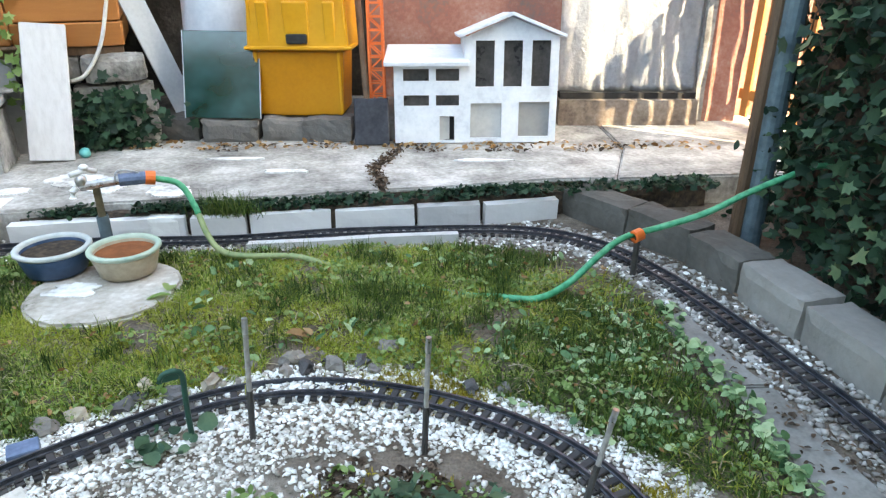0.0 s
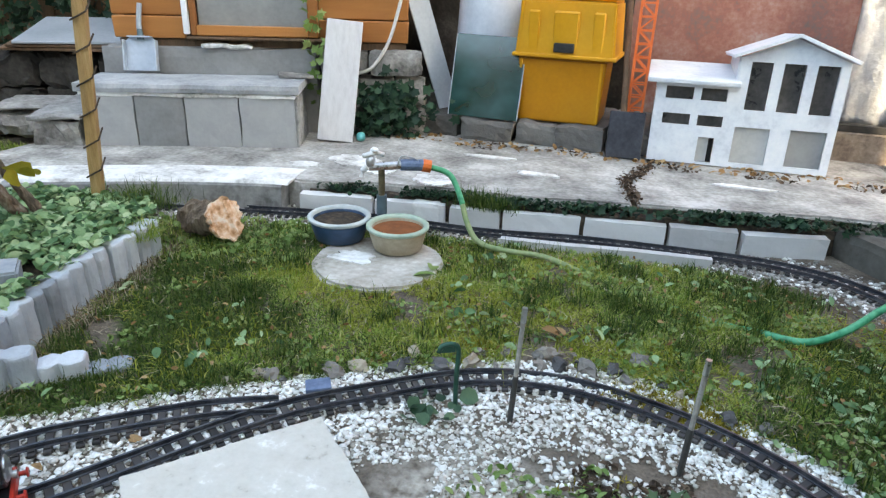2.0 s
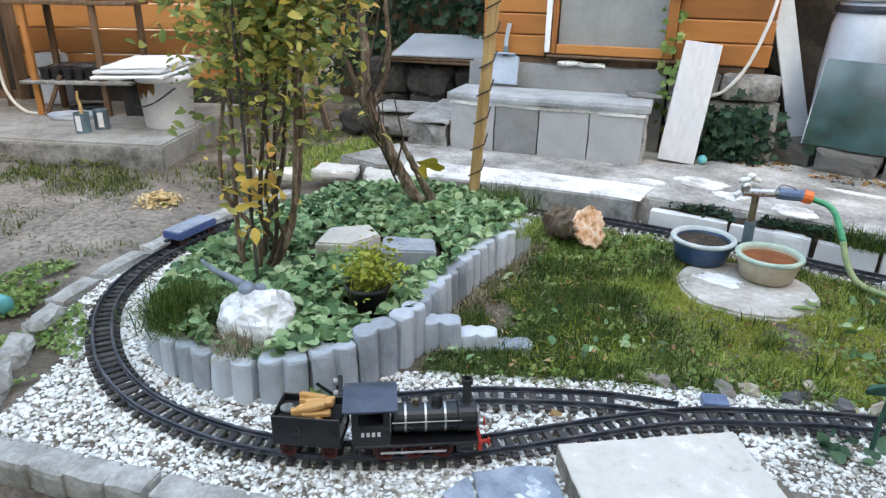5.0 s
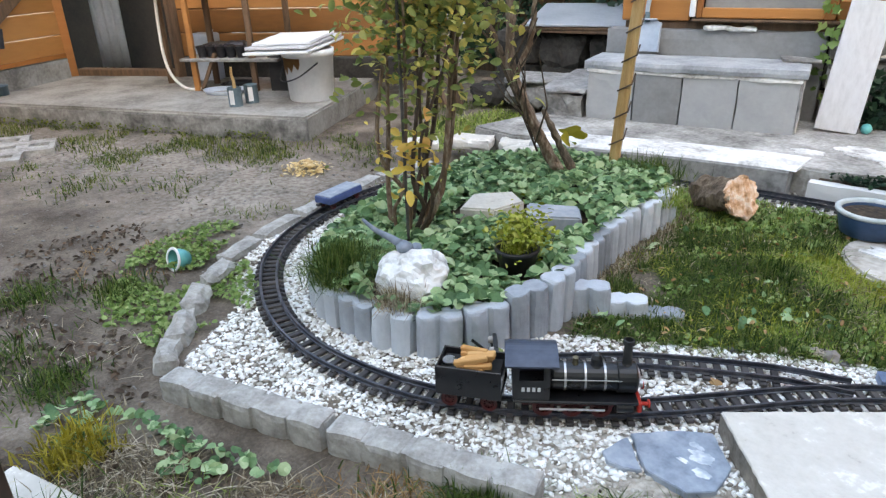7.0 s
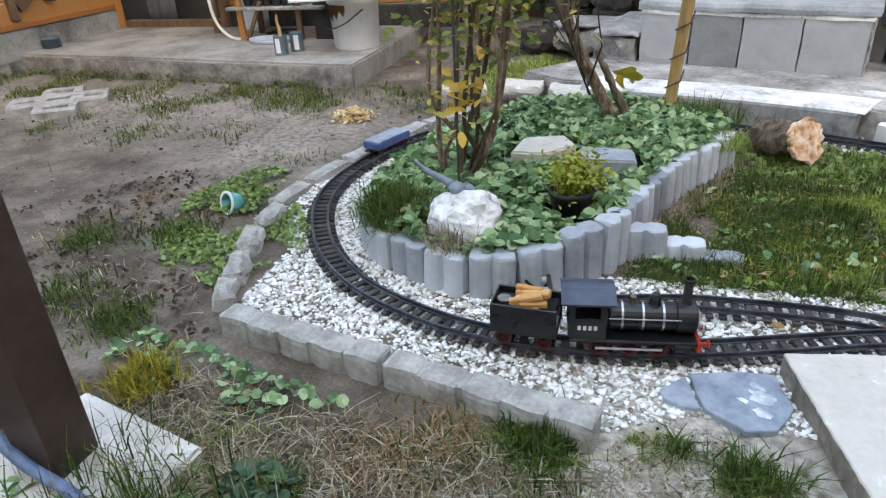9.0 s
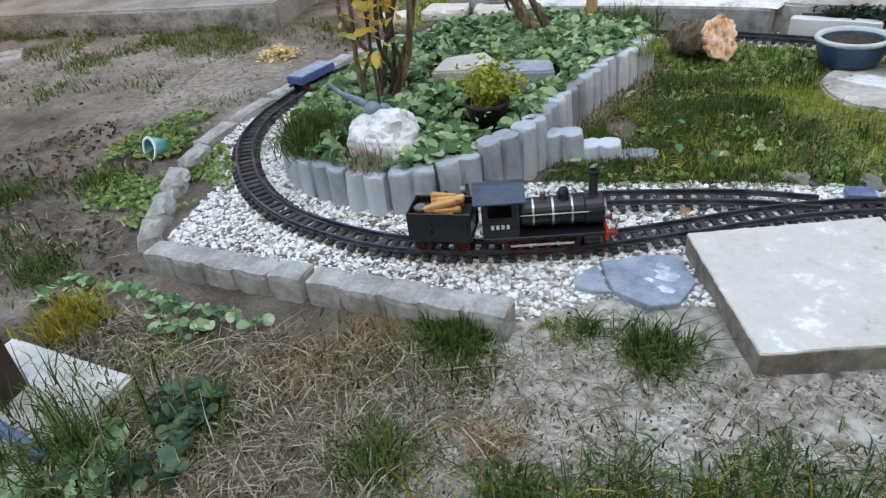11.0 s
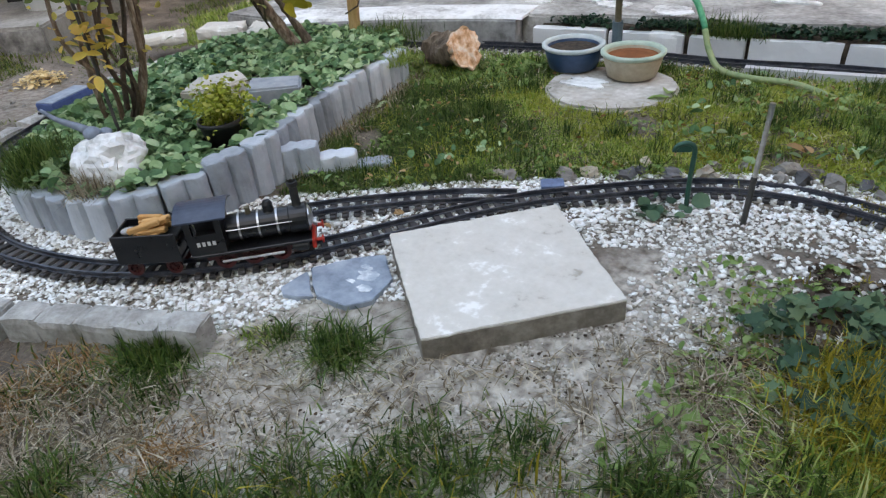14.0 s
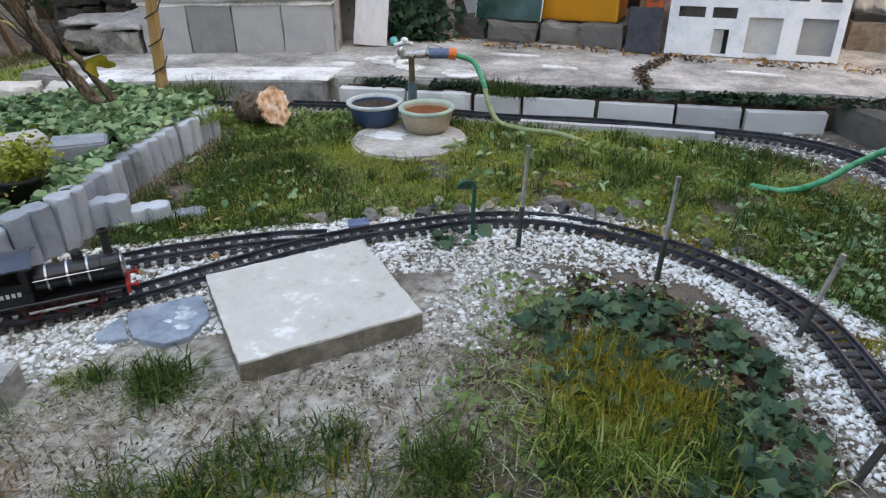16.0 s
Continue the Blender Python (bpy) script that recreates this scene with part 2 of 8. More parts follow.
    "twig": material("twig", [(0.04, 0.028, 0.02), (0.1, 0.07, 0.05)], 30, 0.85, 0.3),
    "cut_wood": material("cut_wood", [(0.36, 0.16, 0.07), (0.66, 0.36, 0.2), (0.8, 0.56, 0.4), (0.86, 0.76, 0.66)], 34, 0.85, 0.8, dist=0.008),
    "rock": material("white_rock", [(0.3, 0.29, 0.27), (0.66, 0.66, 0.65), (0.8, 0.8, 0.8)], 10, 0.85, 0.7, dist=0.01, stops=[0.3, 0.46, 0.6]),
    "figure": material("grey_figure", [(0.13, 0.16, 0.2), (0.24, 0.28, 0.34)], 20, 0.6, 0.3),
    "pot": material("black_plastic_pot", [(0.008, 0.008, 0.01), (0.02, 0.02, 0.024)], 20, 0.45, 0.05),
    "stake": material("stake_dark", [(0.03, 0.028, 0.026), (0.08, 0.075, 0.07)], 20, 0.6, 0.2),
    "stake_grey": material("stake_grey", [(0.22, 0.2, 0.18), (0.4, 0.38, 0.35)], 30, 0.5, 0.2),
    "green_metal": material("green_painted_metal", [(0.01, 0.05, 0.035), (0.02, 0.09, 0.06)], 20, 0.45, 0.1),
    "teal": material("teal_plastic", [(0.05, 0.3, 0.3), (0.12, 0.45, 0.44)], 15, 0.4, 0.05),
    "white_plastic": material("white_plastic", [(0.66, 0.67, 0.68), (0.8, 0.81, 0.82)], 8, 0.4, 0.05),
    "dark": material("dark_interior", [(0.012, 0.012, 0.014), (0.035, 0.032, 0.03)], 5, 0.8, 0.1),
    "print": material("black_print", [(0.012, 0.012, 0.012), (0.02, 0.02, 0.02)], 20, 0.6, 0.0),
    "white_print": material("white_print", [(0.6, 0.6, 0.6), (0.7, 0.7, 0.7)], 20, 0.6, 0.0),
    "rust_post": material("brown_steel_post", [(0.035, 0.02, 0.015), (0.075, 0.045, 0.035)], 10, 0.5, 0.2),
    "wall_plain": material("plain_rendered_wall", [(0.3, 0.28, 0.25), (0.42, 0.4, 0.36)], 2, 0.9, 0.3),
    "grass": leafy("lawn_grass", [(0.08, 0.135, 0.018), (0.18, 0.28, 0.045), (0.34, 0.44, 0.1), (0.58, 0.54, 0.25)]),
    "grass_lime": leafy("lime_grass", [(0.16, 0.2, 0.02), (0.32, 0.36, 0.05), (0.52, 0.5, 0.15)]),
    "grass_bright": leafy("yellow_green_grass", [(0.16, 0.13, 0.016), (0.33, 0.27, 0.03), (0.55, 0.44, 0.08)]),
    "grass_dark": leafy("dark_grass", [(0.017, 0.038, 0.008), (0.044, 0.088, 0.017), (0.092, 0.158, 0.034), (0.22, 0.25, 0.08)]),
    "straw": leafy("dry_straw", [(0.09, 0.065, 0.04), (0.31, 0.245, 0.165), (0.66, 0.58, 0.45)], 0.7),
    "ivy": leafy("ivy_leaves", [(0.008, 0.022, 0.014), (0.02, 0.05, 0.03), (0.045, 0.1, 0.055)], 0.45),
    "ivy_low": leafy("low_ivy_leaves", [(0.018, 0.045, 0.026), (0.045, 0.095, 0.055), (0.09, 0.165, 0.09), (0.16, 0.22, 0.11)], 0.4),
    "cover": leafy("ground_cover_leaves", [(0.028, 0.075, 0.033), (0.13, 0.25, 0.11), (0.31, 0.46, 0.23), (0.56, 0.66, 0.4)]),
    "weed": leafy("weed_leaves", [(0.09, 0.16, 0.04), (0.18, 0.28, 0.08), (0.34, 0.42, 0.17)]),
    "shrub": leafy("shrub_leaves", [(0.08, 0.13, 0.04), (0.2, 0.26, 0.08), (0.36, 0.36, 0.11), (0.62, 0.48, 0.12)]),
    "autumn": leafy("yellow_leaves", [(0.5, 0.35, 0.06), (0.65, 0.45, 0.1), (0.7, 0.36, 0.12)]),
    "sun_fleck": leafy("sun_fleck_leaves", [(0.5, 0.34, 0.15), (0.74, 0.55, 0.28), (0.85, 0.7, 0.42)]),
    "dead_leaf": leafy("dead_leaves", [(0.16, 0.08, 0.03), (0.35, 0.2, 0.09), (0.5, 0.34, 0.18)], 0.7),
    "litter": leafy("brown_litter", [(0.04, 0.028, 0.02), (0.09, 0.062, 0.045), (0.19, 0.13, 0.09)], 0.8),
    "moss_leaf": leafy("mossy_leaves", [(0.04, 0.055, 0.014), (0.1, 0.125, 0.028), (0.22, 0.24, 0.06)], 0.8),
    "moss": material("moss", [(0.06, 0.08, 0.012), (0.14, 0.16, 0.02), (0.2, 0.2, 0.04)], 30, 0.95, 0.8),
}
gl = bpy.data.materials.new("greenish_glass")
gl.use_nodes = True
gb = gl.node_tree.nodes["Principled BSDF"]
gb.inputs["Base Color"].default_value = (0.03, 0.12, 0.13, 1)
gb.inputs["Roughness"].default_value = 0.12
gb.inputs["Specular IOR Level"].default_value = 0.8
gn, gr = gl.node_tree.nodes.new("ShaderNodeTexNoise"), gl.node_tree.nodes.new("ShaderNodeValToRGB")
gn.inputs["Scale"].default_value = 2.5
gr.color_ramp.elements[0].color, gr.color_ramp.elements[1].color = (0.006, 0.032, 0.026, 1), (0.018, 0.065, 0.068, 1)
gr.color_ramp.elements[0].position, gr.color_ramp.elements[1].position = 0.35, 0.7
gl.node_tree.links.new(gn.outputs[0], gr.inputs[0])
gl.node_tree.links.new(gr.outputs[0], gb.inputs["Base Color"])
M["glass_green"] = gl


# ---- builders ----
def thing(name, at=(0, 0, 0), label="", category="", group="", kind="", rz=0.0):
    ob = new(name)
    ob.matrix_basis = pose(*at, 0, 0, rz)
    return tagged(ob, label, category, group, kind)


def part(name, bm, mat, parent=None, label="", smooth=False, at=None):
    """Links a bmesh as one mesh object under a thing, a part, or nothing."""
    me = bpy.data.meshes.new(name)
    bmesh.ops.recalc_face_normals(bm, faces=bm.faces)
    bm.to_mesh(me)
    bm.free()
    me.materials.append(mat)
    if smooth:
        me.shade_smooth()
    ob = new(name, me)
    if parent:
        ob.parent = parent
    if at is not None:
        ob.matrix_basis = at
    if label:
        ob["label"] = label
    return ob


def piece(name, me, parent, m):
    ob = new(name, me)
    ob.parent = parent
    ob.matrix_basis = m
    return ob


def box(size, m=None, bevel=0.0, bm=None, seg=1):
    own = bmesh.new()
    bmesh.ops.create_cube(own, size=1)
    bmesh.ops.scale(own, vec=size, verts=own.verts)
    if bevel:
        bmesh.ops.bevel(own, geom=own.edges[:], offset=bevel, segments=seg, affect="EDGES", profile=0.6)
    if m is not None:
        bmesh.ops.transform(own, matrix=m, verts=own.verts)
    return join(bm, own)


def rough_box(size, m=None, amp=0.006, cell=0.05, seed=0.0, bevel=0.006):
    """A block with worn, uneven faces and chipped edges."""
    own = bmesh.new()
    bmesh.ops.create_cube(own, size=1)
    bmesh.ops.scale(own, vec=size, verts=own.verts)
    for axis in range(3):
        cuts = max(1, min(14, round(size[axis] / cell)))
        es = [e for e in own.edges if abs((e.verts[0].co - e.verts[1].co).normalized()[axis]) > 0.9]
        bmesh.ops.subdivide_edges(own, edges=es, cuts=cuts, use_grid_fill=True)
    half = Vector(size) / 2
    for v in own.verts:
        at_edge = sum(abs(abs(v.co[i]) - half[i]) < 1e-5 for i in range(3))
        q = v.co * 11 + Vector((seed * 7.3, seed * 3.1, seed))
        shift = amp * noise.noise_vector(q) + 0.6 * amp * noise.noise_vector(q * 3.1)
        if at_edge > 1:
            shift -= Vector([math.copysign(1, v.co[i]) * (bevel * (0.6 + 0.8 * abs(noise.noise(q * 2)))) * (abs(abs(v.co[i]) - half[i]) < 1e-5) for i in range(3)])
        v.co += shift
    if m is not None:
        bmesh.ops.transform(own, matrix=m, verts=own.verts)
    return own


def join(bm, own):
    if bm is None:
        return own
    tmp = bpy.data.meshes.new("tmp")
    own.to_mesh(tmp)
    own.free()
    bm.from_mesh(tmp)
    bpy.data.meshes.remove(tmp)
    return bm


def cyl(r, h, m=None, r2=None, seg=16, bm=None, bevel=0.0):
    own = bmesh.new()
    bmesh.ops.create_cone(own, cap_ends=True, segments=seg, radius1=r, radius2=r if r2 is None else r2, depth=h)
    if bevel:
        bmesh.ops.bevel(own, geom=[e for e in own.edges if len(e.link_faces) == 2 and e.calc_face_angle() > 0.9], offset=bevel, segments=2, affect="EDGES")
    if m is not None:
        bmesh.ops.transform(own, matrix=m, verts=own.verts)
    return join(bm, own)


def lathe(profile, seg=28, m=None, bm=None):
    own = bmesh.new()
    rings = []
    for r, z in profile:
        rings.append([own.verts.new((r * math.cos(2 * math.pi * k / seg), r * math.sin(2 * math.pi * k / seg), z)) for k in range(seg)])
    for a, b in zip(rings, rings[1:]):
        for k in range(seg):
            own.faces.new((a[k], a[(k + 1) % seg], b[(k + 1) % seg], b[k]))
    for ring in (rings[0], rings[-1]) if profile[0] != profile[-1] else ():
        if (ring[0].co - ring[1].co).length > 1e-6:
            own.faces.new(ring)
    if m is not None:
        bmesh.ops.transform(own, matrix=m, verts=own.verts)
    return join(bm, own)


def smooth_path(pts, step):
    """Evenly spaced points on a Catmull-Rom curve."""
    p = [Vector(q) for q in pts]
    p = [2 * p[0] - p[1], *p, 2 * p[-1] - p[-2]]
    dense = []
    for i in range(1, len(p) - 2):
        for k in range(24):
            t = k / 24
            a, b, c, d = p[i - 1], p[i], p[i + 1], p[i + 2]
            dense.append(0.5 * (2 * b + (c - a) * t + (2 * a - 5 * b + 4 * c - d) * t * t + (3 * b - a - 3 * c + d) * t ** 3))
    dense.append(p[-2])
    out, left = [dense[0]], step
    for a, b in zip(dense, dense[1:]):
        d = (b - a).length
        while d >= left:
            a = a + (b - a).normalized() * left
            out.append(a)
            d, left = (b - a).length, step
        left -= d
    return out


def tube(pts, r, seg=8, bm=None, r2=None):
    """A round rod along points, tapering to r2."""
    own = bmesh.new()
    p = [Vector(q) for q in pts]
    rings, n = [], len(p)
    for i, q in enumerate(p):
        d = (p[min(i + 1, n - 1)] - p[max(i - 1, 0)]).normalized()
        side = d.cross(Vector((0.31, 0.17, 0.93))).normalized()
        up = side.cross(d)
        rad = r if r2 is None else r + (r2 - r) * i / max(1, n - 1)
        rings.append([own.verts.new(q + rad * (math.cos(2 * math.pi * k / seg) * side + math.sin(2 * math.pi * k / seg) * up)) for k in range(seg)])
    for a, b in zip(rings, rings[1:]):
        for k in range(seg):
            own.faces.new((a[k], a[(k + 1) % seg], b[(k + 1) % seg], b[k]))
    own.faces.new(rings[0]), own.faces.new(rings[-1][::-1])
    return join(bm, own)


def strip(pts, profile, bm=None, closed=False):
    """A profile (offset to the left, height) swept along points in the plan."""
    own = bmesh.new()
    p = [Vector((q[0], q[1], q[2] if len(q) > 2 else 0)) for q in pts]
    rings, n = [], len(p)
    for i, q in enumerate(p):
        d = (p[min(i + 1, n - 1)] - p[max(i - 1, 0)])
        d.z = 0
        d.normalize()
        left = Vector((-d.y, d.x, 0))
        rings.append([own.verts.new(q + left * o + Vector((0, 0, z))) for o, z in profile])
    k = len(profile)
    for a, b in zip(rings, rings[1:]):
        for j in range(k):
            own.faces.new((a[j], a[(j + 1) % k], b[(j + 1) % k], b[j]))
    own.faces.new(rings[0]), own.faces.new(rings[-1][::-1])
    return join(bm, own)


def slab(outline, z0, z1, bevel=0.0, rough=0.0):
    """A plate with the given outline in the plan."""
    own = bmesh.new()
    f = own.faces.new([own.verts.new((x, y, z0)) for x, y in outline])
    ext = bmesh.ops.extrude_face_region(own, geom=[f])
    for v in [g for g in ext["geom"] if isinstance(g, bmesh.types.BMVert)]:
        v.co.z = z1
    bmesh.ops.recalc_face_normals(own, faces=own.faces)
    if bevel:
        bmesh.ops.bevel(own, geom=[e for e in own.edges if abs(e.verts[0].co.z - z1) < 1e-6 or abs(e.verts[1].co.z - z1) < 1e-6], offset=bevel, segments=2, affect="EDGES")
    if rough:
        for v in own.verts:
            v.co += rough * noise.noise_vector(v.co * 23)
    return own


def lump(r, seed, m=None, sub=2, amount=0.3, bm=None, freq=1.6):
    """A rough stone."""
    own = bmesh.new()
    bmesh.ops.create_icosphere(own, subdivisions=sub, radius=1)
    for v in own.verts:
        v.co *= 1 + amount * noise.noise(v.co * freq + Vector((seed * 3.1, seed * 1.7, seed)))
    bmesh.ops.scale(own, vec=r if isinstance(r, tuple) else (r, r, r), verts=own.verts)
    if m is not None:
        bmesh.ops.transform(own, matrix=m, verts=own.verts)
    return join(bm, own)


rng = np.random.default_rng(7)


def inside(poly, p):
    """Which of the points p lie in the polygon."""
    x, y = p[:, 0], p[:, 1]
    hit = np.zeros(len(p), bool)
    for (ax, ay), (bx, by) in zip(poly, [*poly[1:], poly[0]]):
        c = (ay > y) != (by > y)
        hit ^= c & (x < (bx - ax) * (y - ay) / ((by - ay) or 1e-9) + ax)
    return hit


def scatter(poly, density, holes=()):
    """Random points in a polygon, so many to the square metre."""
    q = np.array(poly)
    lo, hi = q.min(0), q.max(0)
    n = int(density * np.prod(hi - lo))
    p = lo + rng.random((n, 2)) * (hi - lo)
    keep = inside(poly, p)
    for h in holes:
        keep &= ~inside(h, p)
    return p[keep]


def near_line(p, line, r):
    """Which points lie within r of a line of points."""
    out = np.zeros(len(p), bool)
    for a in line:
        out |= ((p - np.array(a)[:2]) ** 2).sum(1) < r * r
    return out


def patchy(p, freq, seed=0.0):
    return np.array([noise.noise(Vector((x * freq, y * freq, seed))) for x, y in p])


def height(x, y):
    """The lie of the ground."""
    h = 0.006 * noise.noise(Vector((x * 3.1, y * 3.1, 4.0))) + 0.003 * noise.noise(Vector((x * 14, y * 14, 1.0)))
    lawn = max(0.0, 1 - ((x + 0.5) / 1.0) ** 2 - ((y - 1.55) / 0.42) ** 2)
    h += 0.025 * lawn ** 0.5
    h -= 0.012 * max(0.0, min(1.0, (0.1 - y) * 3 + (x + 1.4) * 1.2)) if y < 0.5 else 0
    rough = max(0.0, min(1.0, (x + 2.6) * 3, (0.45 + 0.3 * (x + 1.0) - y) * 8)) if x > -1.3 else max(0.0, min(1.0, (-0.2 + 0.47 * (x + 1.9) - y) * 8))
    if rough and y > -1.2:
        h += rough * (0.007 * noise.noise(Vector((x * 19, y * 19, 7.0))) + 0.005 * abs(noise.noise(Vector((x * 41, y * 41, 3.0)))) - 0.004)
    return h


def heights(p):
    return np.array([height(x, y) for x, y in p])


def stuff(name, verts, faces, mat, label, category, smooth=False, parent=None):
    me = bpy.data.meshes.new(name)
    v = np.asarray(verts, np.float32).reshape(-1, 3)
    f = np.asarray(faces, np.int32)
    me.vertices.add(len(v))
    me.vertices.foreach_set("co", v.ravel())
    me.loops.add(f.size)
    me.loops.foreach_set("vertex_index", f.ravel())
    me.polygons.add(len(f))
    me.polygons.foreach_set("loop_start", np.arange(len(f), dtype=np.int32) * f.shape[1])
    me.update(calc_edges=True)
    me.materials.append(mat)
    if smooth:
        me.shade_smooth()
    ob = new(name, me)
    if parent:
        ob.parent = parent
        return ob
    return tagged(ob, label, category, kind="stuff")


def blades(name, base, length, width, lean, mat, label, category="grass", flat=0.0, parent=None):
    """Curved tapering blades on base points (n, 3)."""
    n = len(base)
    ln = length * (0.5 + rng.random(n))
    a, t = rng.random(n) * 2 * np.pi, rng.random(n) * 2 * np.pi
    d = np.stack([np.cos(a), np.sin(a), np.zeros(n)], 1)
    s = np.stack([np.cos(t), np.sin(t), np.zeros(n)], 1) * (width * (0.6 + 0.8 * rng.random(n)))[:, None]
    up = np.array([0, 0, 1.0])
    b = lean * rng.random(n)
    rise = (1 - flat) * (1 - 0.35 * b)
    m = base + d * (ln * b * 0.35)[:, None] + up * (ln * 0.6 * rise)[:, None]
    e = base + d * (ln * (b + 0.15 * flat))[:, None] + up * (ln * rise * (1 - 0.3 * b))[:, None]
    v = np.stack([base - s, base + s, m + s * 0.8, m - s * 0.8, e], 1).reshape(-1, 3)
    k = (np.arange(n) * 5)[:, None]
    f = np.concatenate([k + [0, 1, 2], k + [0, 2, 3], k + [3, 2, 4]])
    return stuff(name, v, f, mat, label, category, parent=parent)


LOBES = {
    "ivy": [(0, 0), (0.42, 0.05), (0.3, 0.38), (0.5, 0.62), (0.18, 0.62), (0, 1.0), (-0.18, 0.62), (-0.5, 0.62), (-0.3, 0.38), (-0.42, 0.05)],
    "round": [(0, 0), (0.3, 0.05), (0.48, 0.35), (0.42, 0.7), (0.18, 0.88), (0, 0.95), (-0.18, 0.88), (-0.42, 0.7), (-0.48, 0.35), (-0.3, 0.05)],
    "oval": [(0, 0), (0.16, 0.12), (0.26, 0.4), (0.22, 0.7), (0.1, 0.9), (0, 1.0), (-0.1, 0.9), (-0.22, 0.7), (-0.26, 0.4), (-0.16, 0.12)],
}


def leaves(name, at, size, mat, label, category, shape="oval", tilt=0.6, facing=None, parent=None):
    """Single leaves, folded along the midrib, at points (n, 3)."""
    n = len(at)
    out = np.array(LOBES[shape])
    k = len(out)
    sz = size * (0.55 + 0.8 * rng.random(n))
    a = rng.random(n) * 2 * np.pi
    nrm = rng.normal(size=(n, 3)) * tilt + (np.array([0, 0, 1.0]) if facing is None else np.array(facing))
    nrm /= np.linalg.norm(nrm, axis=1)[:, None]
    ref = np.stack([np.cos(a), np.sin(a), 0.1 * np.sin(3 * a)], 1)
    v_dir = ref - nrm * (ref * nrm).sum(1)[:, None]
    v_dir /= np.linalg.norm(v_dir, axis=1)[:, None] + 1e-9
    u_dir = np.cross(v_dir, nrm)
    fold = 0.25 * np.abs(out[:, 0]) - 0.3 * (out[:, 1] - 0.5) ** 2
    v = at[:, None, :] + sz[:, None, None] * (out[None, :, 0, None] * u_dir[:, None, :] + (out[None, :, 1, None] - 0.4) * v_dir[:, None, :] + fold[None, :, None] * nrm[:, None, :])
    v = np.concatenate([v, (at + sz[:, None] * 0.05 * v_dir)[:, None, :]], 1).reshape(-1, 3)
    b = (np.arange(n) * (k + 1))[:, None]
    f = np.concatenate([b + [i, (i + 1) % k, k] for i in range(k)])
    return stuff(name, v, f, mat, label, category, parent=parent)


def pebbles(name, at, size, mat, label, category="gravel", flat=0.55):
    """Small angular stones at points (n, 3), sunk by a third."""
    n = len(at)
    own = bmesh.new()
    bmesh.ops.create_icosphere(own, subdivisions=1, radius=1)
    base = np.array([v.co[:] for v in own.verts])
    tri = np.array([[v.index for v in f.verts] for f in own.faces])
    own.free()
    sz = size * (0.45 + 0.9 * rng.random(n) ** 1.5)
    v = base[None] * (1 + 0.38 * rng.normal(size=(n, len(base), 1)).clip(-1.2, 1.3))
    v = v * np.stack([0.7 + 0.6 * rng.random(n), 0.7 + 0.6 * rng.random(n), flat * (0.7 + 0.6 * rng.random(n))], 1)[:, None, :]
    a = rng.random(n) * 2 * np.pi
    c, s = np.cos(a)[:, None], np.sin(a)[:, None]
    x, y = v[..., 0] * c - v[..., 1] * s, v[..., 0] * s + v[..., 1] * c
    v = np.stack([x, y, v[..., 2]], 2) * sz[:, None, None] + at[:, None, :] + np.array([0, 0, 1])[None, None] * (sz * 0.15)[:, None, None]
    f = (tri[None] + (np.arange(n) * len(base))[:, None, None]).reshape(-1, 3)
    return stuff(name, v.reshape(-1, 3), f, mat, label, category)


def on_ground(p, dz=0.0):
    return np.column_stack([p, heights(p) + dz])


# ---- plan ----
MAIN = [(0.44, 0.1), (0.43, 0.42), (0.4, 0.6), (0.35, 0.76), (0.3, 0.89), (0.23, 0.985), (0.13, 1.065), (0, 1.13), (-0.14, 1.17), (-0.28, 1.185), (-0.41, 1.165), (-0.53, 1.11), (-0.69, 0.99), (-0.79, 0.905), (-0.88, 0.8), (-0.97, 0.67), (-1.05, 0.555), (-1.13, 0.455), (-1.23, 0.355), (-1.34, 0.27), (-1.45, 0.21), (-1.58, 0.168), (-1.72, 0.145), (-1.88, 0.155), (-2.05, 0.205), (-2.22, 0.295), (-2.36, 0.43), (-2.46, 0.6), (-2.52, 0.76), (-2.55, 0.95)]
BACK = [(-2.55, 0.95), (-2.53, 1.15), (-2.42, 1.42), (-2.2, 1.65), (-1.95, 1.79), (-1.7, 1.86), (-1.5, 1.9), (-1.33, 1.94), (-1.1, 1.98), (-0.69, 2.0), (-0.37, 2.06), (-0.05, 2.085), (0.2, 2.09), (0.37, 2.05), (0.49, 1.97), (0.575, 1.86), (0.665, 1.67), (0.74, 1.44), (0.79, 1.26), (0.83, 1.1), (0.86, 0.9), (0.88, 0.5), (0.88, 0.2)]
SIDING = [(-0.83, 0.895), (-0.94, 0.84), (-1.02, 0.785), (-1.1, 0.722), (-1.19, 0.645), (-1.27, 0.552), (-1.36, 0.445)]
BED = [(-2.28, 1.5), (-2.36, 1.3), (-2.36, 1.1), (-2.33, 0.9), (-2.27, 0.72), (-2.18, 0.54), (-2.08, 0.41), (-1.97, 0.32), (-1.86, 0.275), (-1.75, 0.275), (-1.65, 0.295), (-1.56, 0.34), (-1.495, 0.42), (-1.455, 0.51), (-1.43, 0.63), (-1.46, 0.745), (-1.515, 0.88), (-1.57, 1.04), (-1.605, 1.23), (-1.62, 1.47)]
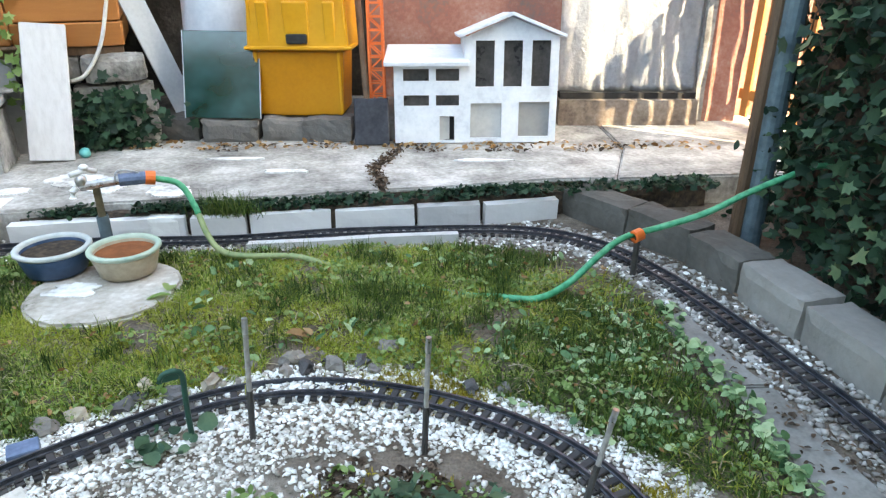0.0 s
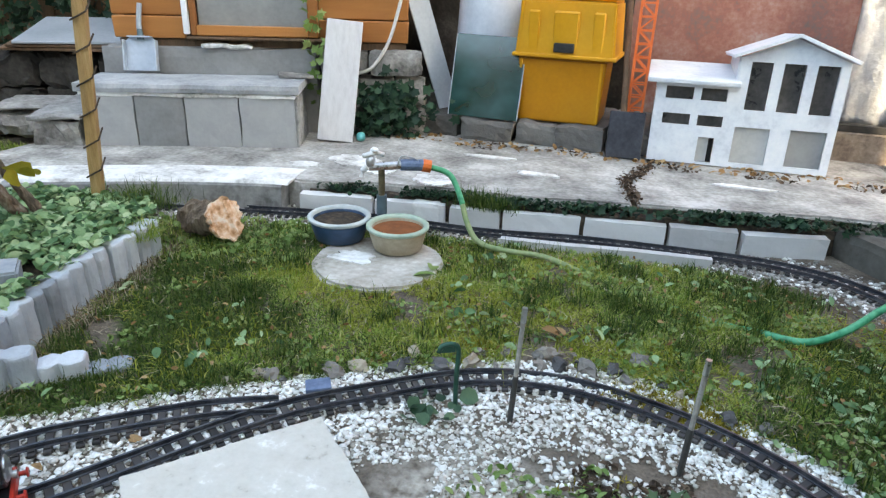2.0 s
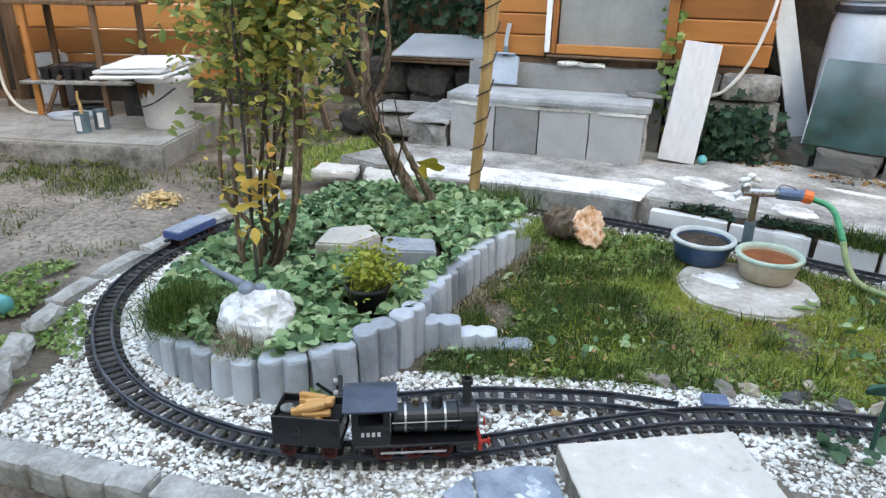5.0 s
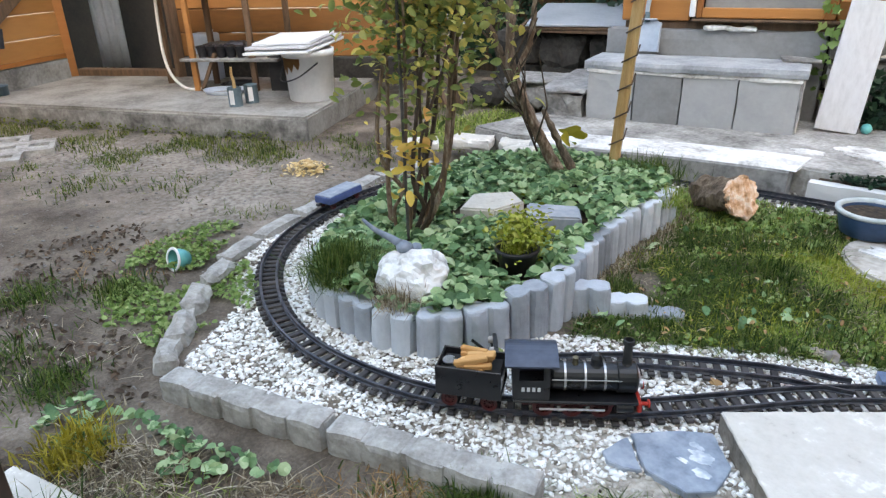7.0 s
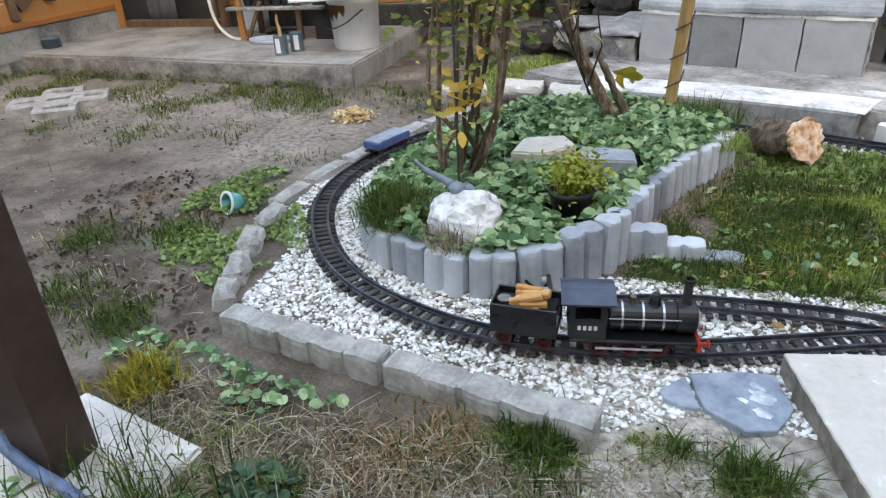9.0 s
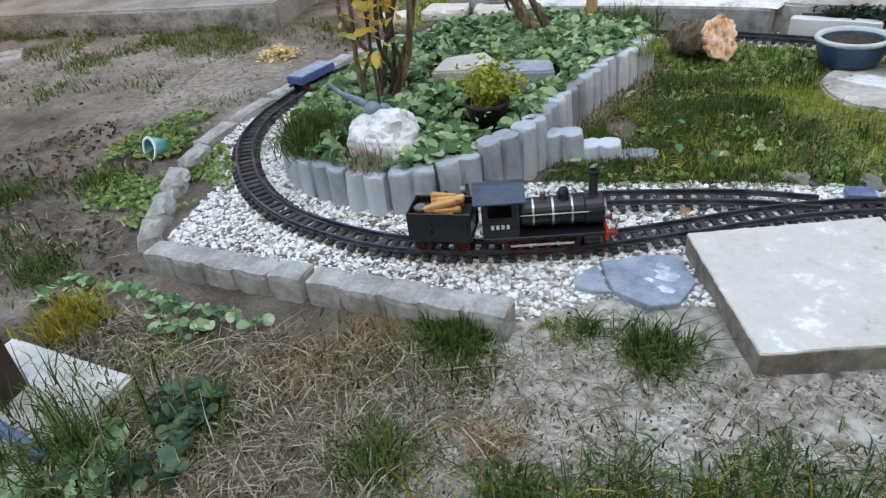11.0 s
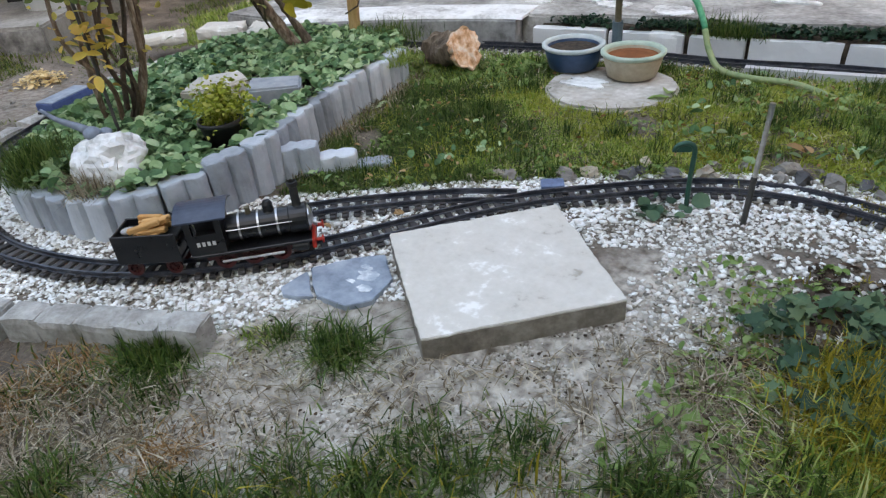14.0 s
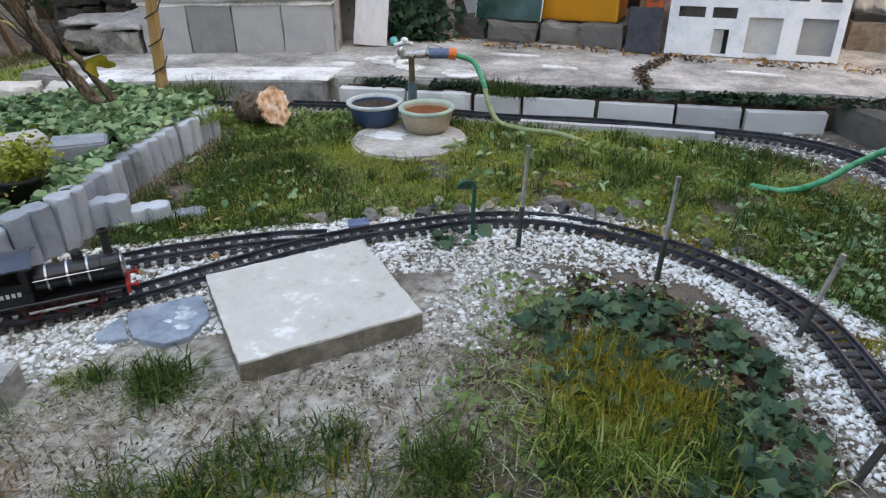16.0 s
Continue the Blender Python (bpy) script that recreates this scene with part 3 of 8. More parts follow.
LAWN = [(-1.56, 1.5), (-1.55, 1.2), (-1.48, 0.93), (-1.41, 0.74), (-1.36, 0.645), (-1.26, 0.72), (-1.165, 0.795), (-1.055, 0.875), (-0.95, 0.95), (-0.82, 1.035), (-0.7, 1.115), (-0.55, 1.18), (-0.4, 1.235), (-0.2, 1.27), (-0.02, 1.24), (0.115, 1.175), (0.25, 1.09), (0.4, 0.98), (0.55, 0.85), (0.62, 0.9), (0.62, 1.2), (0.57, 1.52), (0.5, 1.76), (0.36, 1.9), (0.1, 1.98), (-0.3, 1.97), (-0.65, 1.9), (-1.3, 1.84), (-1.5, 1.7)]
DISC = [(-0.92 + 0.2 * math.cos(k * math.pi / 12), 1.61 + 0.2 * math.sin(k * math.pi / 12)) for k in range(24)]
PAVER = [(-0.95, 0.59), (-0.71, 0.86), (-0.45, 0.625), (-0.69, 0.36)]
TERRACE_EDGE = [(-1.42, 1.99), (-1.15, 2.06), (-0.9, 2.1), (-0.53, 2.13), (-0.16, 2.21), (0.42, 2.33), (1.14, 2.42), (2.4, 2.5)]
WHITE_KERB = [(-2.75, 1.33), (-2.5, 1.52), (-2.2, 1.69), (-1.85, 1.85), (-1.55, 1.955), (-1.43, 1.98)]
TZ = 0.115


# ---- ground ----
def graded(lo, hi, step, far):
    inner = np.arange(lo, hi + step / 2, step)
    grow = [step * 1.5 ** k for k in range(1, 60)]
    left = lo - np.cumsum(grow)
    right = hi + np.cumsum(grow)
    return np.concatenate([left[left > -far][::-1], inner, right[right < far]])


gx, gy = graded(-3.4, 1.2, 0.02, 90), graded(-0.9, 2.2, 0.02, 90)
gv = np.array([(x, y, height(x, y) if abs(x) < 8 and abs(y) < 8 else 0.0) for y in gy for x in gx])
gi = np.arange(len(gx) * len(gy)).reshape(len(gy), len(gx))
gf = np.stack([gi[:-1, :-1], gi[:-1, 1:], gi[1:, 1:], gi[1:, :-1]], -1).reshape(-1, 4)
earth = material("garden_earth", [(0.045, 0.034, 0.024), (0.095, 0.072, 0.053), (0.165, 0.13, 0.1), (0.26, 0.212, 0.17)], 5, 0.95, 1.0, fine=140, dist=0.016)
ground = stuff("ground", gv, gf, earth, "bare grey-brown trodden garden earth", "ground", True)
ground["kind"] = "structure"
nt = earth.node_tree
zone, tint = nt.nodes.new("ShaderNodeAttribute"), nt.nodes.new("ShaderNodeMix")
zone.attribute_name = "sand"
tint.data_type = "RGBA"
tint.inputs["B"].default_value = (0.54, 0.49, 0.42, 1)
old = nt.nodes["Principled BSDF"].inputs["Base Color"].links[0].from_socket
sn = nt.nodes.new("ShaderNodeTexNoise")
sn.inputs["Scale"].default_value, sn.inputs["Detail"].default_value = 42, 8
cut = nt.nodes.new("ShaderNodeMapRange")
cut.inputs["From Min"].default_value, cut.inputs["From Max"].default_value = 0.3, 0.62
ml = nt.nodes.new("ShaderNodeMath")
ml.operation = "MULTIPLY"
nt.links.new([k for k in nt.nodes if k.type == "MAPPING"][0].outputs[0], sn.inputs["Vector"])
nt.links.new(sn.outputs[0], cut.inputs["Value"])
nt.links.new(cut.outputs[0], ml.inputs[0])
nt.links.new(zone.outputs["Fac"], ml.inputs[1])
nt.links.new(ml.outputs[0], tint.inputs["Factor"])
nt.links.new(old, tint.inputs["A"])
nt.links.new(tint.outputs["Result"], nt.nodes["Principled BSDF"].inputs["Base Color"])
at = ground.data.attributes.new("sand", "FLOAT", "POINT")
spots = [(-0.9, 0.22, 0.22), (-0.72, 0.14, 0.24), (-0.5, 0.3, 0.2), (-0.35, 0.62, 0.2), (-0.85, -0.05, 0.2), (-1.1, 0.3, 0.16), (-0.45, 0.5, 0.16), (-0.38, 0.78, 0.14), (-3.6, 0.4, 0.45), (-3.0, 0.75, 0.35), (-4.1, 0.15, 0.4), (-2.8, 0.35, 0.3), (-4.8, -0.3, 0.5)]
at.data.foreach_set("value", np.clip(sum((1.0 if x > -2 else 0.34) * np.exp(-(((gv[:, 0] - x) ** 2 + (gv[:, 1] - y) ** 2) / r ** 2)) for x, y, r in spots), 0, 1).astype(np.float32))

# terrace of old concrete along the wall, in broken slabs
TERR = [[(-1.42, 2.01), (-1.3, 2.035), (-1.15, 2.09), (-1.0, 2.105), (-0.9, 2.135), (-0.7, 2.145), (-0.53, 2.165), (-0.4, 2.2), (-0.22, 2.225), (-0.275, 2.5), (-0.2, 2.75), (-0.22, 3.6), (-2.2, 3.6), (-2.7, 2.3), (-2.75, 1.6), (-2.5, 1.6), (-2.2, 1.77), (-1.85, 1.93), (-1.55, 2.03)],
        [(-0.2, 2.23), (0.0, 2.275), (0.2, 2.3), (0.42, 2.36), (0.65, 2.373), (0.772, 2.8), (0.755, 3.6), (-0.2, 3.6), (-0.18, 2.75), (-0.26, 2.5)],
        [(0.654, 2.374), (1.14, 2.42), (2.4, 2.5), (2.4, 3.7), (0.759, 3.7), (0.776, 2.8)]]
terrace = thing("terrace", label="weathered cracked concrete terrace slabs with pale lime stains", category="paving", kind="structure")
for outline in TERR:
    part("slab", slab(outline, -0.05, TZ, 0.008, 0.006), M["terrace"], terrace)
part("joint_fill", slab([(-0.32, 2.2), (0.8, 2.42), (0.85, 3.55), (-0.3, 3.55)], -0.05, TZ - 0.012), M["soil"], terrace)
white_kerb = thing("kerb", label="curved concrete kerb with a limewashed top", category="kerb", kind="structure")
part("kerb_body", strip(smooth_path([(-2.38, 1.588), *WHITE_KERB[2:]], 0.05), [(-0.04, -0.03), (-0.035, 0.1), (-0.02, 0.112), (0.1, 0.112), (0.1, -0.03)]), M["concrete"], white_kerb)
part("limewash", strip(smooth_path([(-2.36, 1.6), *WHITE_KERB[2:]], 0.05), [(-0.03, 0.108), (-0.02, 0.117), (0.12, 0.119), (0.16, 0.117), (0.16, 0.105)]), M["limewash"], white_kerb, "white limewash on the top")


def splash(cx, cy, rx, ry, seed, n=90):
    """A ragged outline round a point."""
    out = []
    for k in range(n):
        a = 2 * math.pi * k / n
        q = Vector((math.cos(a), math.sin(a), seed))
        f = 0.85 + 0.4 * noise.noise(q * 1.5) + 0.14 * noise.noise(q * 5) + 0.06 * noise.noise(q * 13)
        out.append((cx + rx * f * math.cos(a), cy + ry * f * math.sin(a)))
    return out


# broad splashes are lime; the thin dashes paint in sun flecks
for cx, cy, rx, ry, sd in ((-1.36, 2.33, 0.13, 0.09, 1), (-1.2, 2.24, 0.08, 0.05, 2), (-0.97, 2.2, 0.09, 0.075, 3), (-1.5, 2.2, 0.08, 0.04, 4), (-0.6, 2.45, 0.1, 0.03, 5), (0.15, 2.6, 0.12, 0.02, 6), (-0.85, 2.62, 0.14, 0.025, 7)):
    tagged(part("lime_spill", slab(splash(cx, cy, rx, ry, sd), TZ - 0.01, TZ + 0.004), M["limewash"]), "dried white lime mark on the concrete, the thin dashes painted sun flecks", "stain", "lime spills")

# kerb of thin concrete blocks between track and terrace
kerb_row = thing("kerb_row", label="row of upright pale concrete kerb blocks beside the track", category="kerb", kind="structure")
KB = [((-1.4, 1.985), (-1.13, 2.035)), ((-1.12, 2.035), (-0.86, 2.07)), ((-0.84, 2.06), (-0.66, 2.085)), ((-0.65, 2.085), (-0.385, 2.135)), ((-0.37, 2.135), (-0.1, 2.165)), ((-0.09, 2.165), (0.13, 2.195)), ((0.145, 2.2), (0.41, 2.26))]
for (ax, ay), (bx, by) in KB:
    ln = math.hypot(bx - ax, by - ay)
    part("kerb_block", rough_box((ln, 0.045, 0.13), None, 0.003, 0.05, ax * 5, 0.002), M["kerb"], kerb_row, at=pose((ax + bx) / 2, (ay + by) / 2, 0.012 + random.uniform(-0.004, 0.004), random.uniform(-3, 3), 0, math.degrees(math.atan2(by - ay, bx - ax))))
# dark strip serves as mossy soil and as the painted shadow of the ledge
soil_strip = part("soil_strip", strip(smooth_path([(-1.38, 2.02), (-1.12, 2.065), (-0.86, 2.095), (-0.53, 2.125), (-0.16, 2.19), (0.42, 2.31), (1.0, 2.4)], 0.03), [(-0.022, 0.0), (-0.02, 0.06), (-0.005, 0.085), (0.03, 0.088), (0.03, 0.0)]), M["soil"])
for v in soil_strip.data.vertices:
    v.co += 0.012 * noise.noise_vector(v.co * 17)
tagged(soil_strip, "dark mossy soil that also stands in for the terrace ledge shadow", "soil", kind="structure")
part("limewash", rough_box((0.1, 0.05, 0.08), pose(-0.93, 2.063, 0.04, 0, 0, 8), 0.004, 0.02, 3.0, 0.003), M["limewash"], kerb_row, "white limewash run over the kerb")
edge_strip = part("edging_strip", strip([(-0.62, 1.94), (-0.4, 1.965), (-0.2, 2.0), (0.05, 2.025)], [(-0.014, -0.02), (-0.014, 0.034), (0.014, 0.034), (0.014, -0.02)]), M["kerb"])
tagged(edge_strip, "thin pale concrete strip between lawn and track", "edging", kind="structure")

# right-hand retaining wall and the concrete strip along it
wall_right = thing("wall_right", label="low grey concrete retaining wall beside the track", category="wall", kind="structure")
RW = [(0.42, 2.3), (0.6, 2.07), (0.74, 1.85), (0.81, 1.62), (0.865, 1.38), (0.915, 1.12), (0.94, 0.8), (0.95, 0.4)]
for i, ((ax, ay), (bx, by)) in enumerate(zip(RW, RW[1:])):
    ln = math.hypot(bx - ax, by - ay) - 0.008
    part("wall_block", rough_box((ln, 0.13, 0.16), None, 0.006, 0.04, i + 1.0, 0.006), M["wall_block"], wall_right, at=pose((ax + bx) / 2 + 0.06, (ay + by) / 2 + 0.03, 0.025 + 0.006 * (i % 2), 0, 0, math.degrees(math.atan2(by - ay, bx - ax))))
cs = thing("concrete_path", label="narrow cracked concrete strip between lawn and track", category="path", kind="structure")
part("slab", slab([(0.562, 1.5), (0.582, 1.38), (0.602, 1.24), (0.614, 1.192), (0.712, 1.196), (0.688, 1.25), (0.66, 1.36), (0.635, 1.53)], -0.03, 0.014, 0.004, 0.003), M["path"], cs)
part("slab", slab([(0.616, 1.182), (0.63, 1.03), (0.645, 0.9), (0.655, 0.4), (0.775, 0.4), (0.757, 0.9), (0.735, 1.0), (0.714, 1.186)], -0.03, 0.015, 0.004, 0.003), M["path"], cs)


# ---- railway ----
def sleeper_mesh():
    bm = box((0.015, 0.082, 0.008), None, 0.0015)
    for s in (-0.027, 0.027):
        box((0.011, 0.012, 0.004), pose(0, s, 0.005), bm=bm)
    me = bpy.data.meshes.new("sleeper")
    bm.to_mesh(me)
    bm.free()
    me.materials.append(M["sleeper"])
    return me


SLEEPER = sleeper_mesh()
RAIL = [(-0.004, 0), (-0.004, 0.002), (-0.0015, 0.003), (-0.0015, 0.008), (-0.0025, 0.009), (-0.0025, 0.012), (0.0025, 0.012), (0.0025, 0.009), (0.0015, 0.008), (0.0015, 0.003), (0.004, 0.002), (0.004, 0)]


def track(line, label, skip=0):
    t = thing("railway_track", label=label, category="model railway track", group="garden railway tracks")
    pts = smooth_path([(x, y, 0.012) for x, y in line], 0.02)
    for s in (-0.0225, 0.0225):
        off = []
        for i, q in enumerate(pts):
            d = (pts[min(i + 1, len(pts) - 1)] - pts[max(i - 1, 0)]).normalized()
            off.append((q.x - d.y * s, q.y + d.x * s, q.z + 0.002))
        part("rail", strip(off, RAIL), M["rail"], t, "dark metal rail")
    ties = smooth_path([(x, y, 0.01) for x, y in line], 0.0285)
    for i, q in enumerate(ties):
        if i < skip:
            continue
        d = (ties[min(i + 1, len(ties) - 1)] - ties[max(i - 1, 0)]).normalized()
        piece("sleeper", SLEEPER, t, pose(q.x, q.y, q.z + random.uniform(-0.001, 0.001), 0, 0, math.degrees(math.atan2(d.y, d.x)) + random.uniform(-1.5, 1.5)))
    return pts


main_pts = track(MAIN, "black-sleepered garden railway track curving over white gravel")
back_pts = track(BACK, "black-sleepered garden railway track along the kerb and wall")
siding_pts = track(SIDING, "short black siding track branching off to a buffer stop", 5)


def buffer_stop(x, y, rz):
    t = thing("buffer_stop", (x, y, 0.02), "small black buffer stop at the end of the siding", "buffer stop", rz=rz)
    for s in (-0.022, 0.022):
        part("upright", box((0.008, 0.008, 0.05), pose(0, s, 0.025, 0, -8), 0.001), M["black"], t)
        part("stay", box((0.06, 0.006, 0.006), pose(-0.025, s, 0.025, 0, 42), 0.001), M["black"], t)
    part("beam", box((0.01, 0.075, 0.016), pose(0.004, 0, 0.045), 0.002), M["black"], t)
    for s in (-0.022, 0.022):
        part("buffer", cyl(0.008, 0.01, pose(-0.006, s, 0.045, 0, 90)), M["stake_grey"], t)


buffer_stop(-1.385, 0.415, 50)
sm = thing("point_motor", (-0.785, 0.985, 0.014), "small blue-grey point motor box beside the track", "point motor", rz=32)
part("case", box((0.055, 0.042, 0.022), None, 0.004, seg=2), M["blue_grey"], sm)
part("lug", box((0.03, 0.012, 0.006), pose(0.02, -0.026, -0.006), 0.001), M["black"], sm)


def wheel(r, parent, m, spokes=True):
    bm = lathe([(r * 0.72, -0.004), (r, -0.004), (r * 1.12, 0.002), (r * 1.12, 0.004), (r * 0.72, 0.004), (r * 0.72, -0.004)], 20)
    for k in range(5):
        box((r * 1.5, 0.003, 0.004), pose(0, 0, 0, 0, 0, 36 * k), bm=bm)
    cyl(r * 0.25, 0.01, bm=bm, seg=10)
    part("wheel", bm, M["dark_red"], parent, at=m)


def locomotive(x, y, rz):
    """A small tank-like engine, x forward; rail top at 0."""
    t = thing("steam_locomotive", (x, y, 0.026), "black model steam locomotive with red running gear on the track", "model locomotive", rz=rz)
    part("running_board", box((0.235, 0.084, 0.006), pose(0.0, 0, 0.038), 0.001), M["black"], t)
    part("underframe", box((0.2, 0.03, 0.024), pose(0, 0, 0.022), 0.002), M["dark_red"], t, "red underframe")
    part("boiler", lathe([(0.0, -0.075), (0.026, -0.075), (0.028, -0.07), (0.028, 0.05), (0.031, 0.052), (0.031, 0.085), (0.029, 0.088), (0.0, 0.089)], 24, pose(0.028, 0, 0.072, 0, 90)), M["black"], t, smooth=False)
    for bx in (-0.02, 0.018, 0.055):
        part("boiler_band", lathe([(0.0282, -0.002), (0.0292, -0.002), (0.0292, 0.002), (0.0282, 0.002), (0.0282, -0.002)], 24, pose(bx, 0, 0.072, 0, 90)), M["steel"], t, "bright metal band")
    part("chimney", lathe([(0.0, 0), (0.013, 0), (0.009, 0.006), (0.008, 0.045), (0.011, 0.047), (0.011, 0.056), (0.008, 0.057), (0.007, 0.03), (0.0, 0.03)], 16, pose(0.097, 0, 0.098)), M["soot"], t)
    part("dome", lathe([(0.0, 0), (0.014, 0), (0.011, 0.005), (0.011, 0.018), (0.007, 0.025), (0.0, 0.027)], 16, pose(0.04, 0, 0.096)), M["black"], t)
    part("safety_valve", lathe([(0.0, 0), (0.007, 0), (0.005, 0.012), (0.006, 0.018), (0.0, 0.02)], 12, pose(0.0, 0, 0.096)), M["brass"], t)
    part("smokebox_door", lathe([(0.0, 0.006), (0.012, 0.004), (0.022, 0.0), (0.024, -0.004), (0.0, -0.004)], 20, pose(0.119, 0, 0.072, 0, 90)), M["steel"], t, "grey metal smokebox door")
    cab = part("cab", box((0.07, 0.08, 0.012), pose(-0.085, 0, 0.047), 0.001), M["black"], t)
    for s in (-0.039, 0.039):
        bm = box((0.07, 0.003, 0.04), pose(-0.085, s, 0.066))
        box((0.012, 0.003, 0.032), pose(-0.056, s, 0.1), bm=bm)
        box((0.012, 0.003, 0.032), pose(-0.114, s, 0.1), bm=bm)
        box((0.07, 0.003, 0.008), pose(-0.085, s, 0.118), bm=bm)
        part("cab_side", bm, M["black"], cab)
        for k in range(4):
            part("lettering_bar", box((0.006, 0.001, 0.009), pose(-0.1 + 0.01 * k, s * 1.05, 0.066)), M["white_print"], cab, "plain white bar")
    part("cab_front", box((0.003, 0.076, 0.075), pose(-0.051, 0, 0.085)), M["black"], cab)
    bm = bmesh.new()
    arc = [(-0.048 + 0.096 * k / 10, 0.122 + 0.014 * (1 - ((k - 5) / 5) ** 2)) for k in range(11)]
    strip([(-0.135, 0), (-0.035, 0)], [*arc, *[(a, b - 0.004) for a, b in arc[::-1]]], bm)
    part("cab_roof", bm, M["roof_blue"], t, "satin dark blue-black roof")
    for s in (-0.04, 0.04):
        for wx in (-0.06, -0.005, 0.05):
            wheel(0.019, t, pose(wx, s * 0.62, 0.018, 90))
        part("connecting_rod", box((0.125, 0.003, 0.005), pose(-0.005, s * 0.78, 0.015), 0.0005), M["steel"], t, "bright steel rod")
        part("cylinder", cyl(0.012, 0.032, pose(0.092, s * 0.82, 0.026, 0, 90), bevel=0.002), M["black"], t)
        part("handrail", tube([(-0.045, s * 0.76, 0.082), (0.085, s * 0.76, 0.082)], 0.0012, 6), M["steel"], t)
    part("front_beam", box((0.008, 0.086, 0.022), pose(0.12, 0, 0.03), 0.002), M["red"], t, "red buffer beam")
    for s in (-0.03, 0.03):
        part("buffer", lathe([(0, 0), (0.004, 0), (0.004, 0.012), (0.009, 0.013), (0.008, 0.016), (0, 0.017)], 12, pose(0.124, s, 0.032, 0, 90)), M["red"], t)
    part("head_lamp", cyl(0.007, 0.008, pose(0.126, 0, 0.056, 0, 90)), M["steel"], t)


def tender(x, y, rz):
    t = thing("tender", (x, y, 0.026), "black model tender loaded with small split firewood", "model tender", rz=rz)
    part("chassis", box((0.13, 0.078, 0.008), pose(0, 0, 0.034), 0.001), M["black"], t)
    for s in (-0.037, 0.037):
        part("side_panel", box((0.13, 0.004, 0.06), pose(0, s, 0.064), 0.001), M["black"], t)
    part("end_panel", box((0.004, 0.072, 0.058), pose(-0.063, 0, 0.063), 0.001), M["black"], t)
    part("front_panel", box((0.004, 0.072, 0.036), pose(0.06, 0, 0.054), 0.001), M["black"], t)
    part("water_tank", box((0.12, 0.068, 0.012), pose(0.0, 0, 0.074), 0.002), M["soot"], t)
    part("tank_lid", cyl(0.014, 0.005, pose(-0.045, 0, 0.086), bevel=0.001), M["steel"], t)
    for s in (-0.025, 0.025):
        for wx in (-0.04, 0.04):
            wheel(0.015, t, pose(wx, s, 0.014, 90))
    ca, sa = math.cos(radians(rz)), math.sin(radians(rz))
    for k in range(14):
        dx, dy = 0.012 + random.uniform(-0.012, 0.012), -0.024 + 0.012 * (k % 5) + random.uniform(-0.003, 0.003)
        w = part("firewood", box((random.uniform(0.05, 0.066), 0.012, 0.011), None, 0.002), M["coal_wood"])
        w.matrix_basis = pose(x + dx * ca - dy * sa, y + dx * sa + dy * ca, 0.112 + 0.01 * (k // 5), random.uniform(-14, 14), random.uniform(-14, 4), rz + random.uniform(-16, 16))
        tagged(w, "small piece of pale split firewood in the tender", "firewood", "firewood in the tender")


def along(line, d):
    """Place and heading d metres along evenly spaced points."""
    i = int(d / 0.02)
    q, w = line[i], line[i + 1] - line[i - 1]
    return q.x, q.y, math.degrees(math.atan2(w.y, w.x))


front = min(range(len(main_pts)), key=lambda i: (main_pts[i] - Vector((-1.075, 0.515, 0.012))).length) * 0.02
lx, ly, lr = along(main_pts, front + 0.15)
locomotive(lx, ly, lr + 180)
tx, ty, tr = along(main_pts, front + 0.355)
tender(tx, ty, tr + 180)

wi = min(range(len(main_pts)), key=lambda i: (main_pts[i] - Vector((-2.49, 0.72, 0.012))).length) * 0.02
wx, wy, wr = along(main_pts, wi)
wagon = thing("flat_wagon", (wx, wy, 0.026), "low blue model wagon standing on the track", "model wagon", rz=wr)
part("deck", box((0.18, 0.074, 0.026), pose(0, 0, 0.034), 0.003), M["blue_wagon"], wagon)
part("deck_top", box((0.172, 0.068, 0.004), pose(0, 0, 0.0485), 0.001), M["slate"], wagon, "pale blue-grey deck")
for a in (-0.065, 0.065):
    for s in (-0.025, 0.025):
        wheel(0.012, wagon, pose(a, s, 0.012, 90))
for a in (-0.108, 0.108):
    part("coupling", box((0.02, 0.012, 0.008), pose(a, 0, 0.025), 0.001), M["black"], wagon)

# ---- planted bed ----
bed = thing("palisade_edging", label="curved edging of upright grey concrete palisades round the planted bed", category="palisade", kind="structure")


def pale_mesh(h):
    """A palisade unit with two rounded lobes, set along x."""
    me = bpy.data.meshes.new("palisade")
    bm = bmesh.new()
    half = []
    for k in range(13):
        x = -0.053 + 0.106 * k / 12
        u = abs(abs(x) - 0.0265) / 0.0275
        half.append((x, 0.0125 + 0.018 * math.sqrt(max(0.0, 1 - u * u))))
    loop = half + [(x, -y) for x, y in half[::-1]]
    rings = []
    for z, f in ((-0.05, 1.0), (h * 0.35, 1.005), (h * 0.75, 1.0), (h - 0.009, 0.985), (h - 0.0025, 0.94), (h, 0.82)):
        rings.append([bm.verts.new((x * (1 - (1 - f) * 0.5), y * f, z)) for x, y in loop])
    n = len(loop)
    for a, b in zip(rings, rings[1:]):
        for k in range(n):
            bm.faces.new((a[k], a[(k + 1) % n], b[(k + 1) % n], b[k]))
    bm.faces.new(rings[-1]), bm.faces.new(rings[0][::-1])
    bmesh.ops.recalc_face_normals(bm, faces=bm.faces)
    for v in bm.verts:
        v.co += 0.003 * noise.noise_vector(v.co * 38 + Vector((h * 90, 0, 0))) + 0.0015 * noise.noise_vector(v.co * 120)
    bm.to_mesh(me)
    bm.free()
    me.materials.append(M["pale"])
    return me


